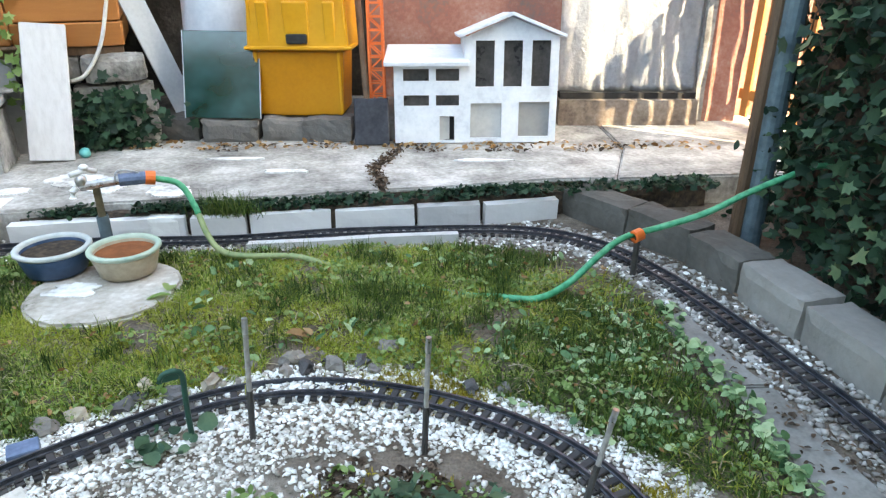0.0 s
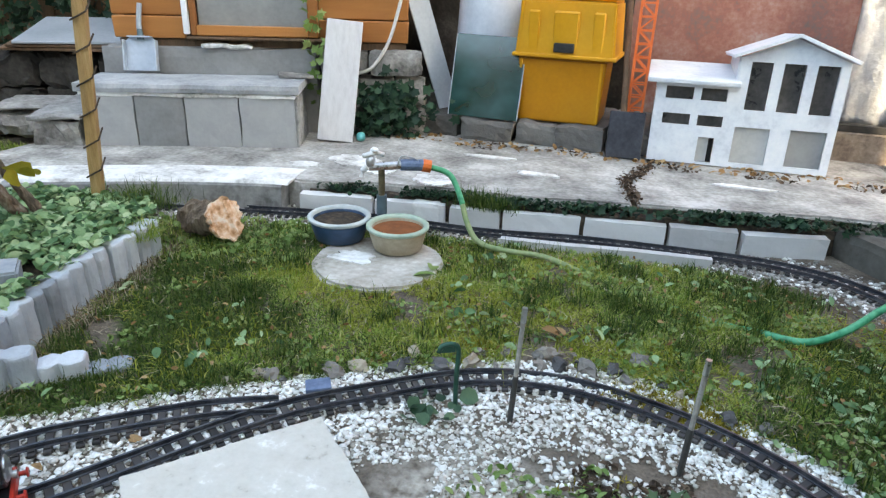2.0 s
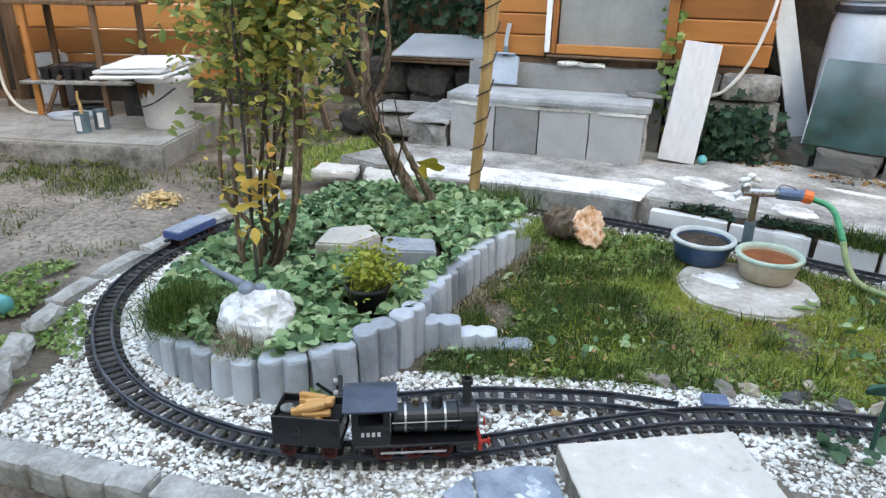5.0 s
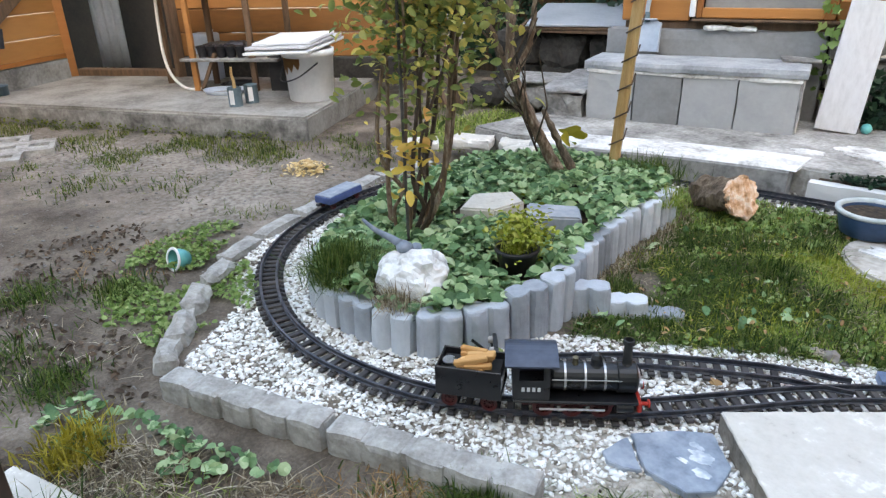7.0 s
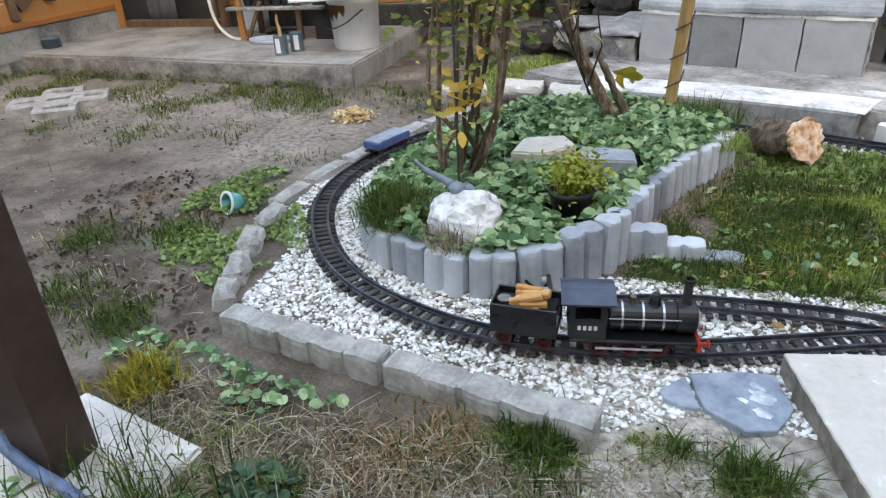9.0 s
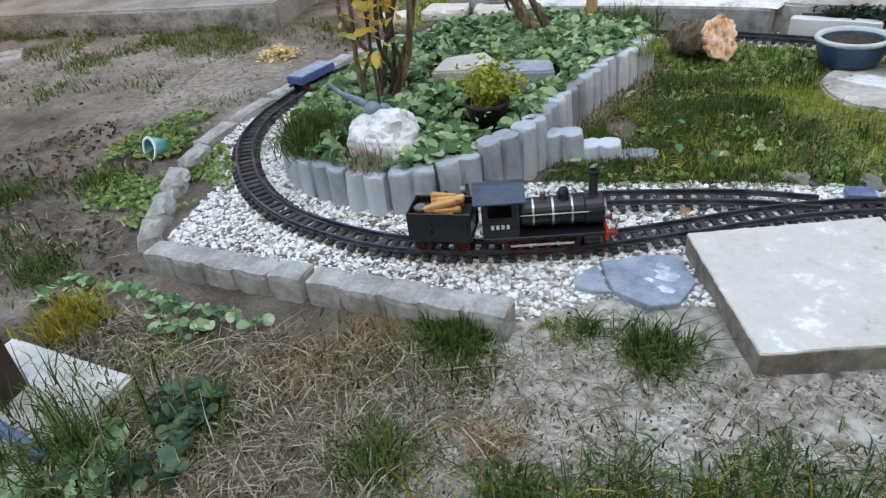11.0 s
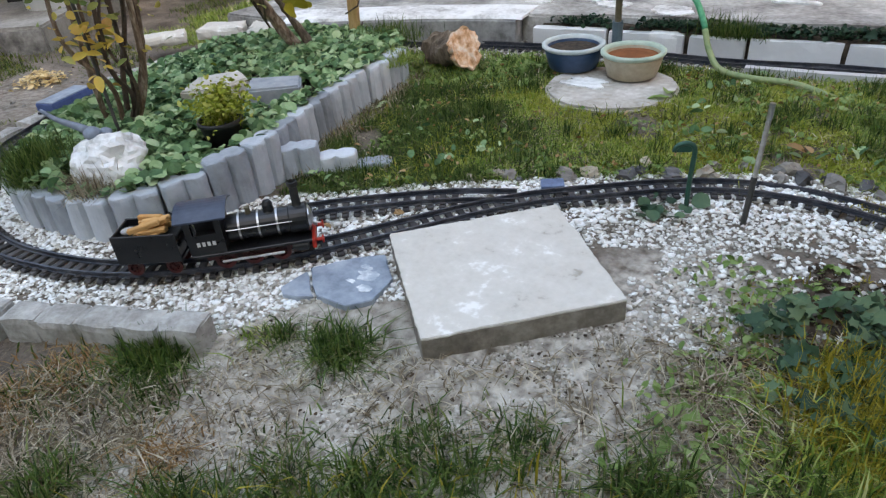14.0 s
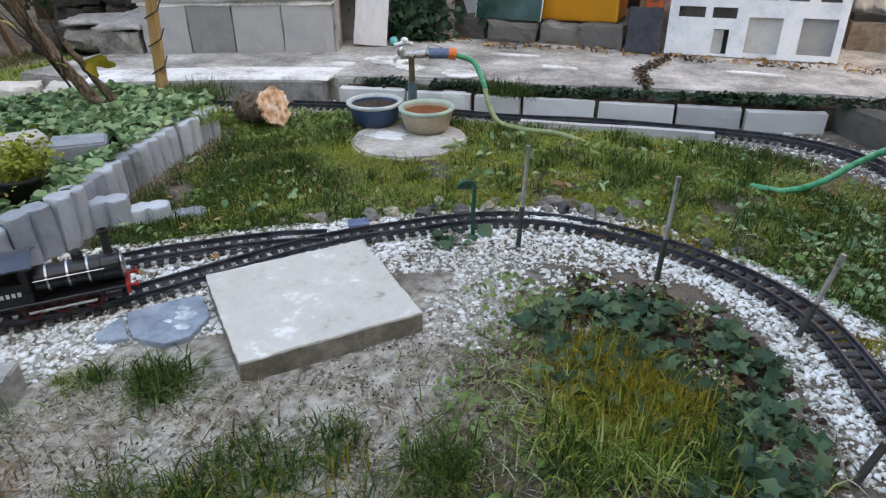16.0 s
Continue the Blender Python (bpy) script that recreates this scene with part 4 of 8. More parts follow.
PALES = [pale_mesh(0.096 + 0.009 * k) for k in range(5)]
bed_line = smooth_path(BED, 0.0545)
for i in range(1, len(bed_line) - 1, 2):
    q, d = bed_line[i], bed_line[i + 1] - bed_line[i - 1]
    corner = math.exp(-((q.x + 1.405) ** 2 + (q.y - 0.63) ** 2) / 0.07)
    far = 0.45 if q.y > 0.85 and q.x > -1.8 else 0.0
    k = max(0, min(4, round(4 * max(corner, far) + random.uniform(-0.3, 0.3))))
    piece("palisade", PALES[k], bed, pose(q.x + random.uniform(-0.003, 0.003), q.y + random.uniform(-0.003, 0.003), random.uniform(-0.004, 0.004), random.uniform(-2, 2), random.uniform(-2, 2), math.degrees(math.atan2(d.y, d.x)) + random.uniform(-3, 3) + 180 * (i % 4 == 1)))
stub = thing("palisade_step", label="short stepped run of sunken concrete palisades in the grass", category="palisade", kind="structure")
for x, y, z in ((-1.407, 0.768, -0.012), (-1.342, 0.84, -0.05), (-1.272, 0.895, -0.081)):
    piece("palisade", PALES[0], stub, pose(x, y, z, random.uniform(-2, 2), random.uniform(-2, 2), 44 + random.uniform(-3, 3)))
bed_poly = [(q.x, q.y) for q in bed_line] + [(-1.75, 1.62), (-2.05, 1.62)]
bv = scatter(bed_poly, 3000)
bgx, bgy = np.arange(-2.4, -1.36, 0.03), np.arange(0.24, 1.7, 0.03)


def bed_height(x, y):
    return 0.085 + 0.02 * noise.noise(Vector((x * 6, y * 6, 2)))


bgv = np.array([(x, y, bed_height(x, y)) for y in bgy for x in bgx])
bgi = np.arange(len(bgx) * len(bgy)).reshape(len(bgy), len(bgx))
bgf = np.stack([bgi[:-1, :-1], bgi[:-1, 1:], bgi[1:, 1:], bgi[1:, :-1]], -1).reshape(-1, 4)
cen = bgv[bgf].mean(1)[:, :2]
soil = stuff("bed_soil", bgv, bgf[inside(bed_poly, cen)], M["soil"], "dark damp soil in the planted bed", "soil", True)
soil["kind"] = "structure"

# ---- garden things ----
def worn(outline, step, amp, seed):
    """The outline with small chips along its edges."""
    out = []
    for (ax, ay), (bx, by) in zip(outline, outline[1:] + outline[:1]):
        n = max(2, round(math.hypot(bx - ax, by - ay) / step))
        for k in range(n):
            x, y = ax + (bx - ax) * k / n, ay + (by - ay) * k / n
            w = noise.noise_vector((x * 60, y * 60, seed)) * amp + noise.noise_vector((x * 17, y * 17, seed)) * amp
            out.append((x + w.x, y + w.y))
    return out


pv = thing("paving_slab", label="square pale concrete paving slab lying beside the track", category="paving slab")
# darker side material holds both earth stains and the shade of the sides
part("slab", slab(worn(PAVER, 0.012, 0.0022, 1.0), -0.005, 0.043, 0.0), M["paver_side"], pv, "earthy sides with their shade painted in")
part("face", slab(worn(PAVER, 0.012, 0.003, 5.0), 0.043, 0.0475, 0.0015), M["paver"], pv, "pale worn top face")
sl = thing("slate_piece", label="broken blue-grey slate lying flat beside the paving slab", category="slate")
part("slate_plate", slab(worn([(-1.049, 0.453), (-0.996, 0.525), (-0.949, 0.566), (-0.879, 0.507), (-0.866, 0.436), (-0.899, 0.394), (-0.936, 0.393), (-0.968, 0.390), (-1.010, 0.417)], 0.012, 0.003, 2.0), -0.004, 0.011, 0.0015), M["slate"], sl)
part("slate_fragment", slab(worn([(-1.056, 0.377), (-1.056, 0.415), (-1.051, 0.443), (-1.015, 0.413), (-0.980, 0.388), (-1.008, 0.367), (-1.035, 0.362)], 0.012, 0.003, 3.0), -0.004, 0.008, 0.0015), M["slate"], sl)
for cx, cy, rx, ry, sd in ((-0.925, 0.49, 0.03, 0.018, 4.0), (-0.95, 0.51, 0.016, 0.009, 6.0), (-0.905, 0.455, 0.018, 0.012, 8.0), (-0.945, 0.46, 0.012, 0.006, 9.0)):
    part("lime_crust", slab(splash(cx, cy, rx, ry, sd), 0.005, 0.0118), M["lime_thin"], sl, "thin whitish crust")

lid = thing("manhole_cover", label="round worn concrete cover sunk in the lawn", category="manhole cover")
part("cover", slab(DISC, -0.02, 0.036, 0.008, 0.006), M["disc"], lid)
part("lime_patch", slab(splash(-1.0, 1.6, 0.08, 0.05, 9), 0.03, 0.041), M["limewash"], lid, "white lime patch")


def bowl(name, x, y, z, r, h, m1, m2, m3, label):
    t = thing(name, (x, y, z), label, "plant bowl", "bowls by the tap")
    part("shell", lathe([(0.0, 0.0), (r * 0.72, 0.0), (r * 0.78, 0.004), (r * 0.93, h * 0.75), (r * 0.95, h), (r * 0.86, h), (r * 0.84, h * 0.8), (r * 0.7, 0.012), (0.0, 0.012)], 36), M[m1], t, smooth=True)
    part("rim", lathe([(r * 0.85, h - 0.006), (r * 0.95, h - 0.01), (r * 1.02, h - 0.004), (r * 1.02, h + 0.002), (r * 0.97, h + 0.006), (r * 0.86, h + 0.003), (r * 0.85, h - 0.006)], 36), M[m2], t, smooth=True)
    part("earth_fill", lathe([(0.0, h * 0.84), (r * 0.5, h * 0.85), (r * 0.845, h * 0.8), (r * 0.84, h * 0.7), (0.0, h * 0.7)], 24), M[m3], t, "soil inside")


bowl("plant_bowl", -1.105, 1.72, 0.04, 0.1, 0.075, "bowl_blue", "bowl_rim", "soil", "round dark blue bowl with a pale rim and dark soil")
bowl("plant_bowl", -0.9, 1.715, 0.04, 0.097, 0.075, "bowl_tan", "bowl_green", "clay", "round tan bowl with a pale green rim and red earth")
tap = thing("garden_tap", (-1.0, 1.82, 0.02), "old standpipe tap with a hose connector", "tap")
part("standpipe", tube([(0, 0, 0), (0, 0, 0.15)], 0.017, 12), M["galv"], tap, "blue-grey pipe")
part("riser", tube([(0, 0, 0.15), (0, 0, 0.24)], 0.011, 10), M["brass"], tap)
part("tee", tube([(-0.035, -0.02, 0.245), (0.06, 0.03, 0.25)], 0.013, 10), M["steel"], tap)
part("valve", lump((0.016, 0.016, 0.02), 3, pose(-0.03, -0.018, 0.262), 2, 0.1), M["steel"], tap, smooth=True)
hd = part("valve_handle", tube([(-0.045, -0.04, 0.285), (-0.02, 0.0, 0.29), (0.0, 0.018, 0.28)], 0.008, 8), M["white_tap"], tap, "white plastic lever", smooth=True)
part("lever_cap", lump((0.014, 0.014, 0.01), 5, pose(-0.022, -0.005, 0.298), 2, 0.1), M["white_tap"], tap, smooth=True)
part("spout", tube([(-0.04, -0.024, 0.245), (-0.052, -0.032, 0.235), (-0.054, -0.034, 0.215)], 0.01, 10), M["white_tap"], tap)
part("hose_adapter", tube([(0.055, 0.028, 0.25), (0.12, 0.062, 0.248)], 0.019, 12), M["blue_grey"], tap, "blue-grey plastic hose connector")
part("collar", tube([(0.118, 0.061, 0.248), (0.142, 0.073, 0.243)], 0.021, 12), M["orange"], tap, "orange locking ring")
part("wire_clip", tube(smooth_path([(0.05, 0.01, 0.25), (0.06, 0.02, 0.28), (0.09, 0.04, 0.275), (0.11, 0.05, 0.262)], 0.006), 0.003, 6), M["steel"], tap)

HOSE1 = [(-0.86, 1.893, 0.262), (-0.8, 1.92, 0.235), (-0.755, 1.9, 0.17), (-0.715, 1.86, 0.095), (-0.665, 1.83, 0.05), (-0.58, 1.83, 0.036), (-0.45, 1.84, 0.03), (-0.3, 1.78, 0.016), (-0.1, 1.68, 0.014), (0.05, 1.61, 0.018), (0.15, 1.575, 0.03), (0.25, 1.555, 0.036), (0.34, 1.6, 0.06), (0.43, 1.68, 0.1), (0.52, 1.76, 0.125), (0.63, 1.79, 0.145), (0.76, 1.8, 0.185), (0.88, 1.81, 0.245), (0.99, 1.82, 0.29), (1.08, 1.84, 0.315), (1.18, 1.86, 0.3)]
hose = thing("garden_hose", label="green garden hose looping from the tap over the lawn", category="hose")
hp = smooth_path(HOSE1, 0.012)
cut_a = next(i for i, q in enumerate(hp) if q.z < 0.15)
cut_b = next(i for i, q in enumerate(hp) if q.x > -0.1)
part("hose_tube", tube(hp[:cut_a + 1], 0.0095, 10), M["hose"], hose, smooth=True)
part("hose_tube", tube(hp[cut_a:cut_b + 1], 0.0094, 10), M["hose_old"], hose, "faded olive stretch", smooth=True)
part("hose_tube", tube(hp[cut_b:], 0.0095, 10), M["hose"], hose, smooth=True)
part("thin_tube", tube(smooth_path([(1.18, 1.86, 0.3), (1.23, 1.87, 0.25), (1.26, 1.88, 0.17), (1.28, 1.9, 0.08)], 0.012), 0.0045, 6), M["hose_old"], hose, "thin faded end", smooth=True)
hs = thing("hose_support", (0.56, 1.765, 0), "dark peg with an orange clip holding the hose", "hose support")
part("peg", tube([(0, 0, -0.02), (0.003, 0.002, 0.12)], 0.009, 8), M["stake"], hs)
part("clip", lathe([(0.013, -0.016), (0.019, -0.014), (0.019, 0.014), (0.013, 0.016), (0.013, -0.016)], 14, pose(0, 0, 0.13, 0, 80, 30)), M["orange"], hs, "orange plastic clip")


def garden_stake(x, y, h, tilt, rz, top="steel"):
    t = thing("garden_stake", (x, y, 0), "slim dark weathered stake with a silvery cap", "stake", "stakes in the gravel")
    d = Vector((math.sin(radians(tilt)) * math.cos(radians(rz)), math.sin(radians(tilt)) * math.sin(radians(rz)), math.cos(radians(tilt))))
    part("lower_rod", tube([d * -0.03, d * h * 0.42], 0.0062, 8), M["stake"], t)
    part("upper_rod", tube([d * h * 0.42, d * h * 0.9], 0.005, 8), M["stake_grey"], t)
    part("cap", tube([d * h * 0.88, d * h], 0.0058, 8), M[top], t, "silvery metal cap")


garden_stake(-0.37, 1.035, 0.262, 4, 60)
garden_stake(-0.035, 0.995, 0.25, 3, 40)
garden_stake(0.245, 0.87, 0.19, 12, 20)
garden_stake(0.3, 0.5, 0.2, 14, 20)
gs = thing("shepherd_hook", (-0.49, 1.04, 0), "short dark green metal hook stake in the gravel", "hook stake")
part("hook", tube(smooth_path([(0, 0, -0.02), (0, 0, 0.08), (0.002, 0, 0.145), (-0.01, -0.008, 0.16), (-0.028, -0.016, 0.155), (-0.034, -0.02, 0.14)], 0.008), 0.0055, 8), M["green_metal"], gs, smooth=True)
part("flag", box((0.03, 0.004, 0.016), pose(-0.016, -0.01, 0.148, 0, 0, 30), 0.001), M["green_metal"], gs)

log = thing("log", (-1.455, 1.59, 0.095), "short cut log with a pale sawn face lying by the bed", "log", rz=-12)
lg = tube(smooth_path([(-0.16, 0.015, -0.026), (-0.08, 0.006, -0.012), (0.0, 0, 0.0)], 0.01), 0.054, 20)
for v in lg.verts:
    v.co += 0.016 * noise.noise_vector(v.co * 34) + 0.008 * noise.noise_vector(v.co * 90)
part("trunk", lg, M["bark"], log)
fc = slab([((0.07 + 0.02 * noise.noise((2 * math.cos(k * math.pi / 24), 2 * math.sin(k * math.pi / 24), 2)) + 0.014 * noise.noise((k * 0.9, 0, 5))) * math.cos(k * math.pi / 24), (0.056 + 0.02 * noise.noise((2 * math.cos(k * math.pi / 24), 2 * math.sin(k * math.pi / 24), 8)) + 0.014 * noise.noise((k * 0.9, 3, 5))) * math.sin(k * math.pi / 24)) for k in range(48)], -0.006, 0.01, 0.003)
for v in fc.verts:
    v.co.z += 0.016 * noise.noise(v.co * 40)
bmesh.ops.transform(fc, matrix=pose(0.01, 0, 0.004, 0, 68, -14), verts=fc.verts)
part("sawn_face", fc, M["cut_wood"], log, "pale orange sawn face")

rock = part("rock", lump((0.09, 0.078, 0.07), 4, None, 4, 0.2, freq=1.2), M["rock"], at=pose(-1.672, 0.418, 0.128, 0, 0, 30))
for v in rock.data.vertices:
    v.co += v.co.normalized() * (0.013 * noise.noise(v.co * 26) + 0.008 * noise.noise(v.co * 66))
tagged(rock, "large white rough rock in the planted bed", "rock")
fig = bmesh.new()
tube(smooth_path([(-0.085, -0.05, 0.075), (-0.05, -0.03, 0.045), (-0.01, 0, 0.02), (0.03, 0.015, 0.005)], 0.012), 0.005, 10, fig, 0.014)
lump((0.03, 0.026, 0.02), 6, pose(0.035, 0.015, 0.0), 2, 0.15, fig)
lump((0.02, 0.018, 0.014), 8, pose(0.05, 0.05, -0.005), 2, 0.15, fig)
figure = part("garden_ornament", fig, M["figure"], smooth=True, at=pose(-1.722, 0.398, 0.2) @ Matrix.Scale(0.8, 4))
tagged(figure, "grey-blue stone garden ornament perched on the rock", "ornament")
for i, (out, mt, lb) in enumerate((([(-1.95, 0.78), (-1.86, 0.84), (-1.85, 0.96), (-1.94, 1.0), (-2.02, 0.9)], "paver", "flat pale stone slab among the ground cover"), ([(-1.76, 0.87), (-1.64, 0.98), (-1.71, 1.05), (-1.84, 0.96)], "slab_slate", "flat blue-grey slate slab among the ground cover"))):
    tagged(part("stepping_stone", slab([(x + 0.02, y + 0.015) for x, y in out], 0.07, 0.14, 0.006, 0.004), M[mt]), lb, "stepping stone", "stepping stones")
pot = thing("plant_pot", (-1.567, 0.672, 0.092), "black plastic pot with a bushy green herb", "potted plant")
part("pot_shell", lathe([(0.0, 0.0), (0.04, 0.0), (0.055, 0.06), (0.058, 0.062), (0.058, 0.072), (0.052, 0.072), (0.05, 0.05), (0.0, 0.05)], 24), M["pot"], pot, smooth=True)
hb = rng.normal(size=(700, 3)) * np.array([0.036, 0.034, 0.024]) + np.array([0.008, 0.012, 0.115])
leaves("herb_foliage", hb, 0.015, M["grass_lime"], "", "", "oval", 0.9, parent=pot)
blades("herb_greenery", np.column_stack([rng.normal(size=(160, 2)) * 0.02, np.full(160, 0.055)]), 0.07, 0.0012, 0.9, M["grass_lime"], "", parent=pot)

# tree with peeling bark, and the leafy shrub
tree = thing("small_tree", (-1.97, 1.37, 0.07), "leaning small tree with rough peeling reddish bark and bare twigs", "tree")
for path, r1, r2, mt in (([(-0.01, -0.01, -0.04), (-0.035, -0.03, 0.04), (-0.08, -0.07, 0.15), (-0.13, -0.11, 0.28), (-0.17, -0.15, 0.42), (-0.18, -0.15, 0.62), (-0.22, -0.17, 1.0)], 0.023, 0.01, "bark_red"), ([(0.03, 0.015, -0.04), (0.0, 0.0, 0.05), (-0.045, -0.02, 0.14), (-0.1, -0.06, 0.27)], 0.02, 0.009, "bark"), ([(-0.13, -0.11, 0.28), (-0.2, -0.16, 0.45), (-0.28, -0.24, 0.7)], 0.014, 0.006, "bark_red"), ([(-0.16, -0.14, 0.38), (-0.12, -0.1, 0.55), (-0.12, -0.12, 0.9)], 0.012, 0.005, "bark_red")):
    own = tube(smooth_path(path, 0.02), r1, 12, r2=r2)
    for v in own.verts:
        v.co += 0.006 * noise.noise_vector(v.co * 45)
    part("trunk", own, M[mt], tree)
for k in range(26):
    z0 = 0.12 + 0.025 * k
    b0 = Vector((-0.06 - 0.16 * min(1, z0 / 0.5), -0.05 - 0.13 * min(1, z0 / 0.5), z0))
    a = random.uniform(0, 6.28)
    d = Vector((math.cos(a), math.sin(a), random.uniform(0.8, 2.2))).normalized()
    ln = random.uniform(0.12, 0.4)
    part("twig", tube([b0, b0 + d * ln * 0.5 + Vector((random.uniform(-0.03, 0.03), 0, 0.02)), b0 + d * ln + Vector((random.uniform(-0.05, 0.05), 0, 0.05))], 0.0045, 5, r2=0.0015), M["twig"], tree)

shrub = thing("shrub", (-1.98, 0.62, 0.07), "leafy shrub with upright stems and yellowing leaves", "shrub")
stems = []
for k in range(10):
    a, r0 = random.uniform(0, 6.28), random.uniform(0.01, 0.05)
    p0 = Vector((r0 * math.cos(a), r0 * math.sin(a), -0.02))
    a += random.uniform(-0.6, 0.6)
    sp = random.uniform(0.04, 0.24)
    p1 = p0 + Vector((sp * 0.4 * math.cos(a), sp * 0.4 * math.sin(a), random.uniform(0.25, 0.4)))
    p2 = p0 + Vector((sp * math.cos(a), sp * math.sin(a), random.uniform(0.95, 1.35)))
    bend = [Vector((random.gauss(0, 0.022), random.gauss(0, 0.022), 0)) for j in range(3)]
    path = smooth_path([p0, p0.lerp(p1, 0.5) + bend[0], p1 + bend[1], p1.lerp(p2, 0.45) + bend[2], p2], 0.03)
    stems.append(path)
    part("stem", tube(path, random.uniform(0.005, 0.011), 7, r2=0.002), M["bark_red"] if k % 2 else M["twig"], shrub)
pts = []
for path in stems:
    for q in path[5:]:
        for k in range(24 if q.z > 0.58 else (5 if q.z > 0.42 else (1 if q.z > 0.25 else 0))):
            pts.append((q.x + random.gauss(0, 0.075), q.y + random.gauss(0, 0.075), q.z + random.gauss(0, 0.045)))
pts = np.array(pts)
leaves("foliage", pts, 0.03, M["shrub"], "", "", "oval", 0.8, parent=shrub)
yl = np.array([(random.gauss(0.1, 0.05), random.gauss(-0.06, 0.05), random.gauss(0.28, 0.07)) for k in range(38)])
leaves("yellow_foliage", yl, 0.04, M["autumn"], "", "", "oval", 0.5, parent=shrub)
yh = np.array([(0.16 + random.gauss(0, 0.09), 0.12 + random.gauss(0, 0.08), 0.8 + random.gauss(0, 0.09)) for k in range(150)])
leaves("yellow_foliage", yh, 0.038, M["autumn"], "", "", "oval", 0.7, parent=shrub)
part("cane", tube([(0.1, -0.06, -0.02), (0.1, -0.06, 1.1)], 0.0045, 8), M["stake"], shrub, "thin dark support cane")
wp = thing("wooden_post", (-1.958, 1.585, 0.0), "slim orange-brown wooden post with a twine spiral", "post")
pm = pose(0.0, 0.0, 0.0, -2.6, 3.0, 0) @ pose(0, 0, 0, 0, 0, 28)
part("post_shaft", rough_box((0.042, 0.042, 1.5), pm @ pose(0, 0, 0.72), 0.002, 0.06, 1.0, 0.004), M["post"], wp)
for k in range(12):
    part("twine", tube([pm @ Vector((0.0245 * c, 0.0245 * d, 0.08 + 0.1 * k + 0.03 * j)) for j, (c, d) in enumerate(((-1, -1), (1, -1), (1, 1)))], 0.003, 5), M["twig"], wp)

# edging stones by the camera
edging = thing("edging", label="low grey concrete palisade edging along the gravel", category="edging", kind="structure")


def edge_mesh(n):
    bm = bmesh.new()
    join(bm, rough_box((0.083 * n - 0.006, 0.05, 0.082), pose(0, 0, -0.002), 0.003, 0.02, n + 0.5, 0.002))
    for k in range(n):
        join(bm, rough_box((0.0775, 0.064, 0.086), pose(-0.083 * (n - 1) / 2 + 0.083 * k, random.uniform(-0.002, 0.002), random.uniform(-0.002, 0.002)), 0.004, 0.016, k + n, 0.004))
    return bm


part("edge_unit", edge_mesh(5), M["edging"], edging, at=pose(-1.608, -0.068, 0.008, 0, 0, 25.6))
part("edge_unit", edge_mesh(5), M["edging"], edging, at=pose(-1.232, 0.112, 0.006, 0, 0, 25.6))
for (ax, ay), (bx, by) in zip([(-1.86, -0.15), (-1.96, -0.08), (-2.09, 0.0), (-2.2, 0.08)], [(-1.97, -0.09), (-2.08, -0.01), (-2.19, 0.07), (-2.3, 0.2)]):
    own = rough_box((math.hypot(bx - ax, by - ay), 0.055, 0.06), None, 0.008, 0.03, ax, 0.008)
    for v in own.verts:
        v.co += 0.012 * noise.noise_vector(v.co * 25 + Vector((ax * 9, 0, 0)))
    part("edge_stone", own, M["edging"], edging, at=pose((ax + bx) / 2, (ay + by) / 2, 0.008, 0, 0, math.degrees(math.atan2(by - ay, bx - ax))))
for (ax, ay), (bx, by) in zip([(-2.33, 0.2), (-2.42, 0.36), (-2.52, 0.56), (-2.62, 0.8), (-2.68, 1.02)], [(-2.41, 0.34), (-2.51, 0.54), (-2.6, 0.78), (-2.67, 1.0), (-2.69, 1.3)]):
    part("edge_slab", rough_box((math.hypot(bx - ax, by - ay), 0.07, 0.05), pose((ax + bx) / 2 - 0.02, (ay + by) / 2, -0.002, 0, 0, math.degrees(math.atan2(by - ay, bx - ax))), 0.006, 0.04, ax, 0.006), M["edging"], edging)

for k, (x, y, w, d, rz) in enumerate(((-2.66, 1.5, 0.2, 0.11, 30), (-2.47, 1.61, 0.17, 0.11, 34), (-2.8, 1.3, 0.2, 0.1, 55), (-2.3, 1.44, 0.14, 0.06, 50))):
    st = part("flat_stone", rough_box((w, d, 0.05), None, 0.008, 0.03, k + 3.0, 0.008), M["paver"], at=pose(x, y, 0.075 if k != 3 else 0.11, 0, 0, rz))
    tagged(st, "flat pale concrete slab laid behind the bed", "slab", "slabs behind the bed")
ft = thing("footing", label="pale concrete footing slab half in the grass", category="footing", kind="structure")
part("footing_slab", slab([(-1.75, -0.46), (-1.45, -0.33), (-1.3, -0.6), (-1.62, -0.75)], -0.05, 0.012, 0.006, 0.006), M["paver"], ft)
bp = thing("steel_post", (-1.58, -0.53, 0.01), "dark brown square steel post on the concrete footing", "post")
part("post_shaft", box((0.085, 0.085, 2.2), pose(0, 0, 1.09, 0, 0, 35), 0.004), M["rust_post"], bp)
bh = part("blue_hose", tube(smooth_path([(-1.78, -0.66, 0.16), (-1.66, -0.62, 0.1), (-1.56, -0.58, 0.05), (-1.47, -0.53, 0.02), (-1.36, -0.5, 0.012)], 0.015), 0.011, 8), M["blue_grey"], smooth=True)
tagged(bh, "blue-grey hose lying past the steel post", "hose")

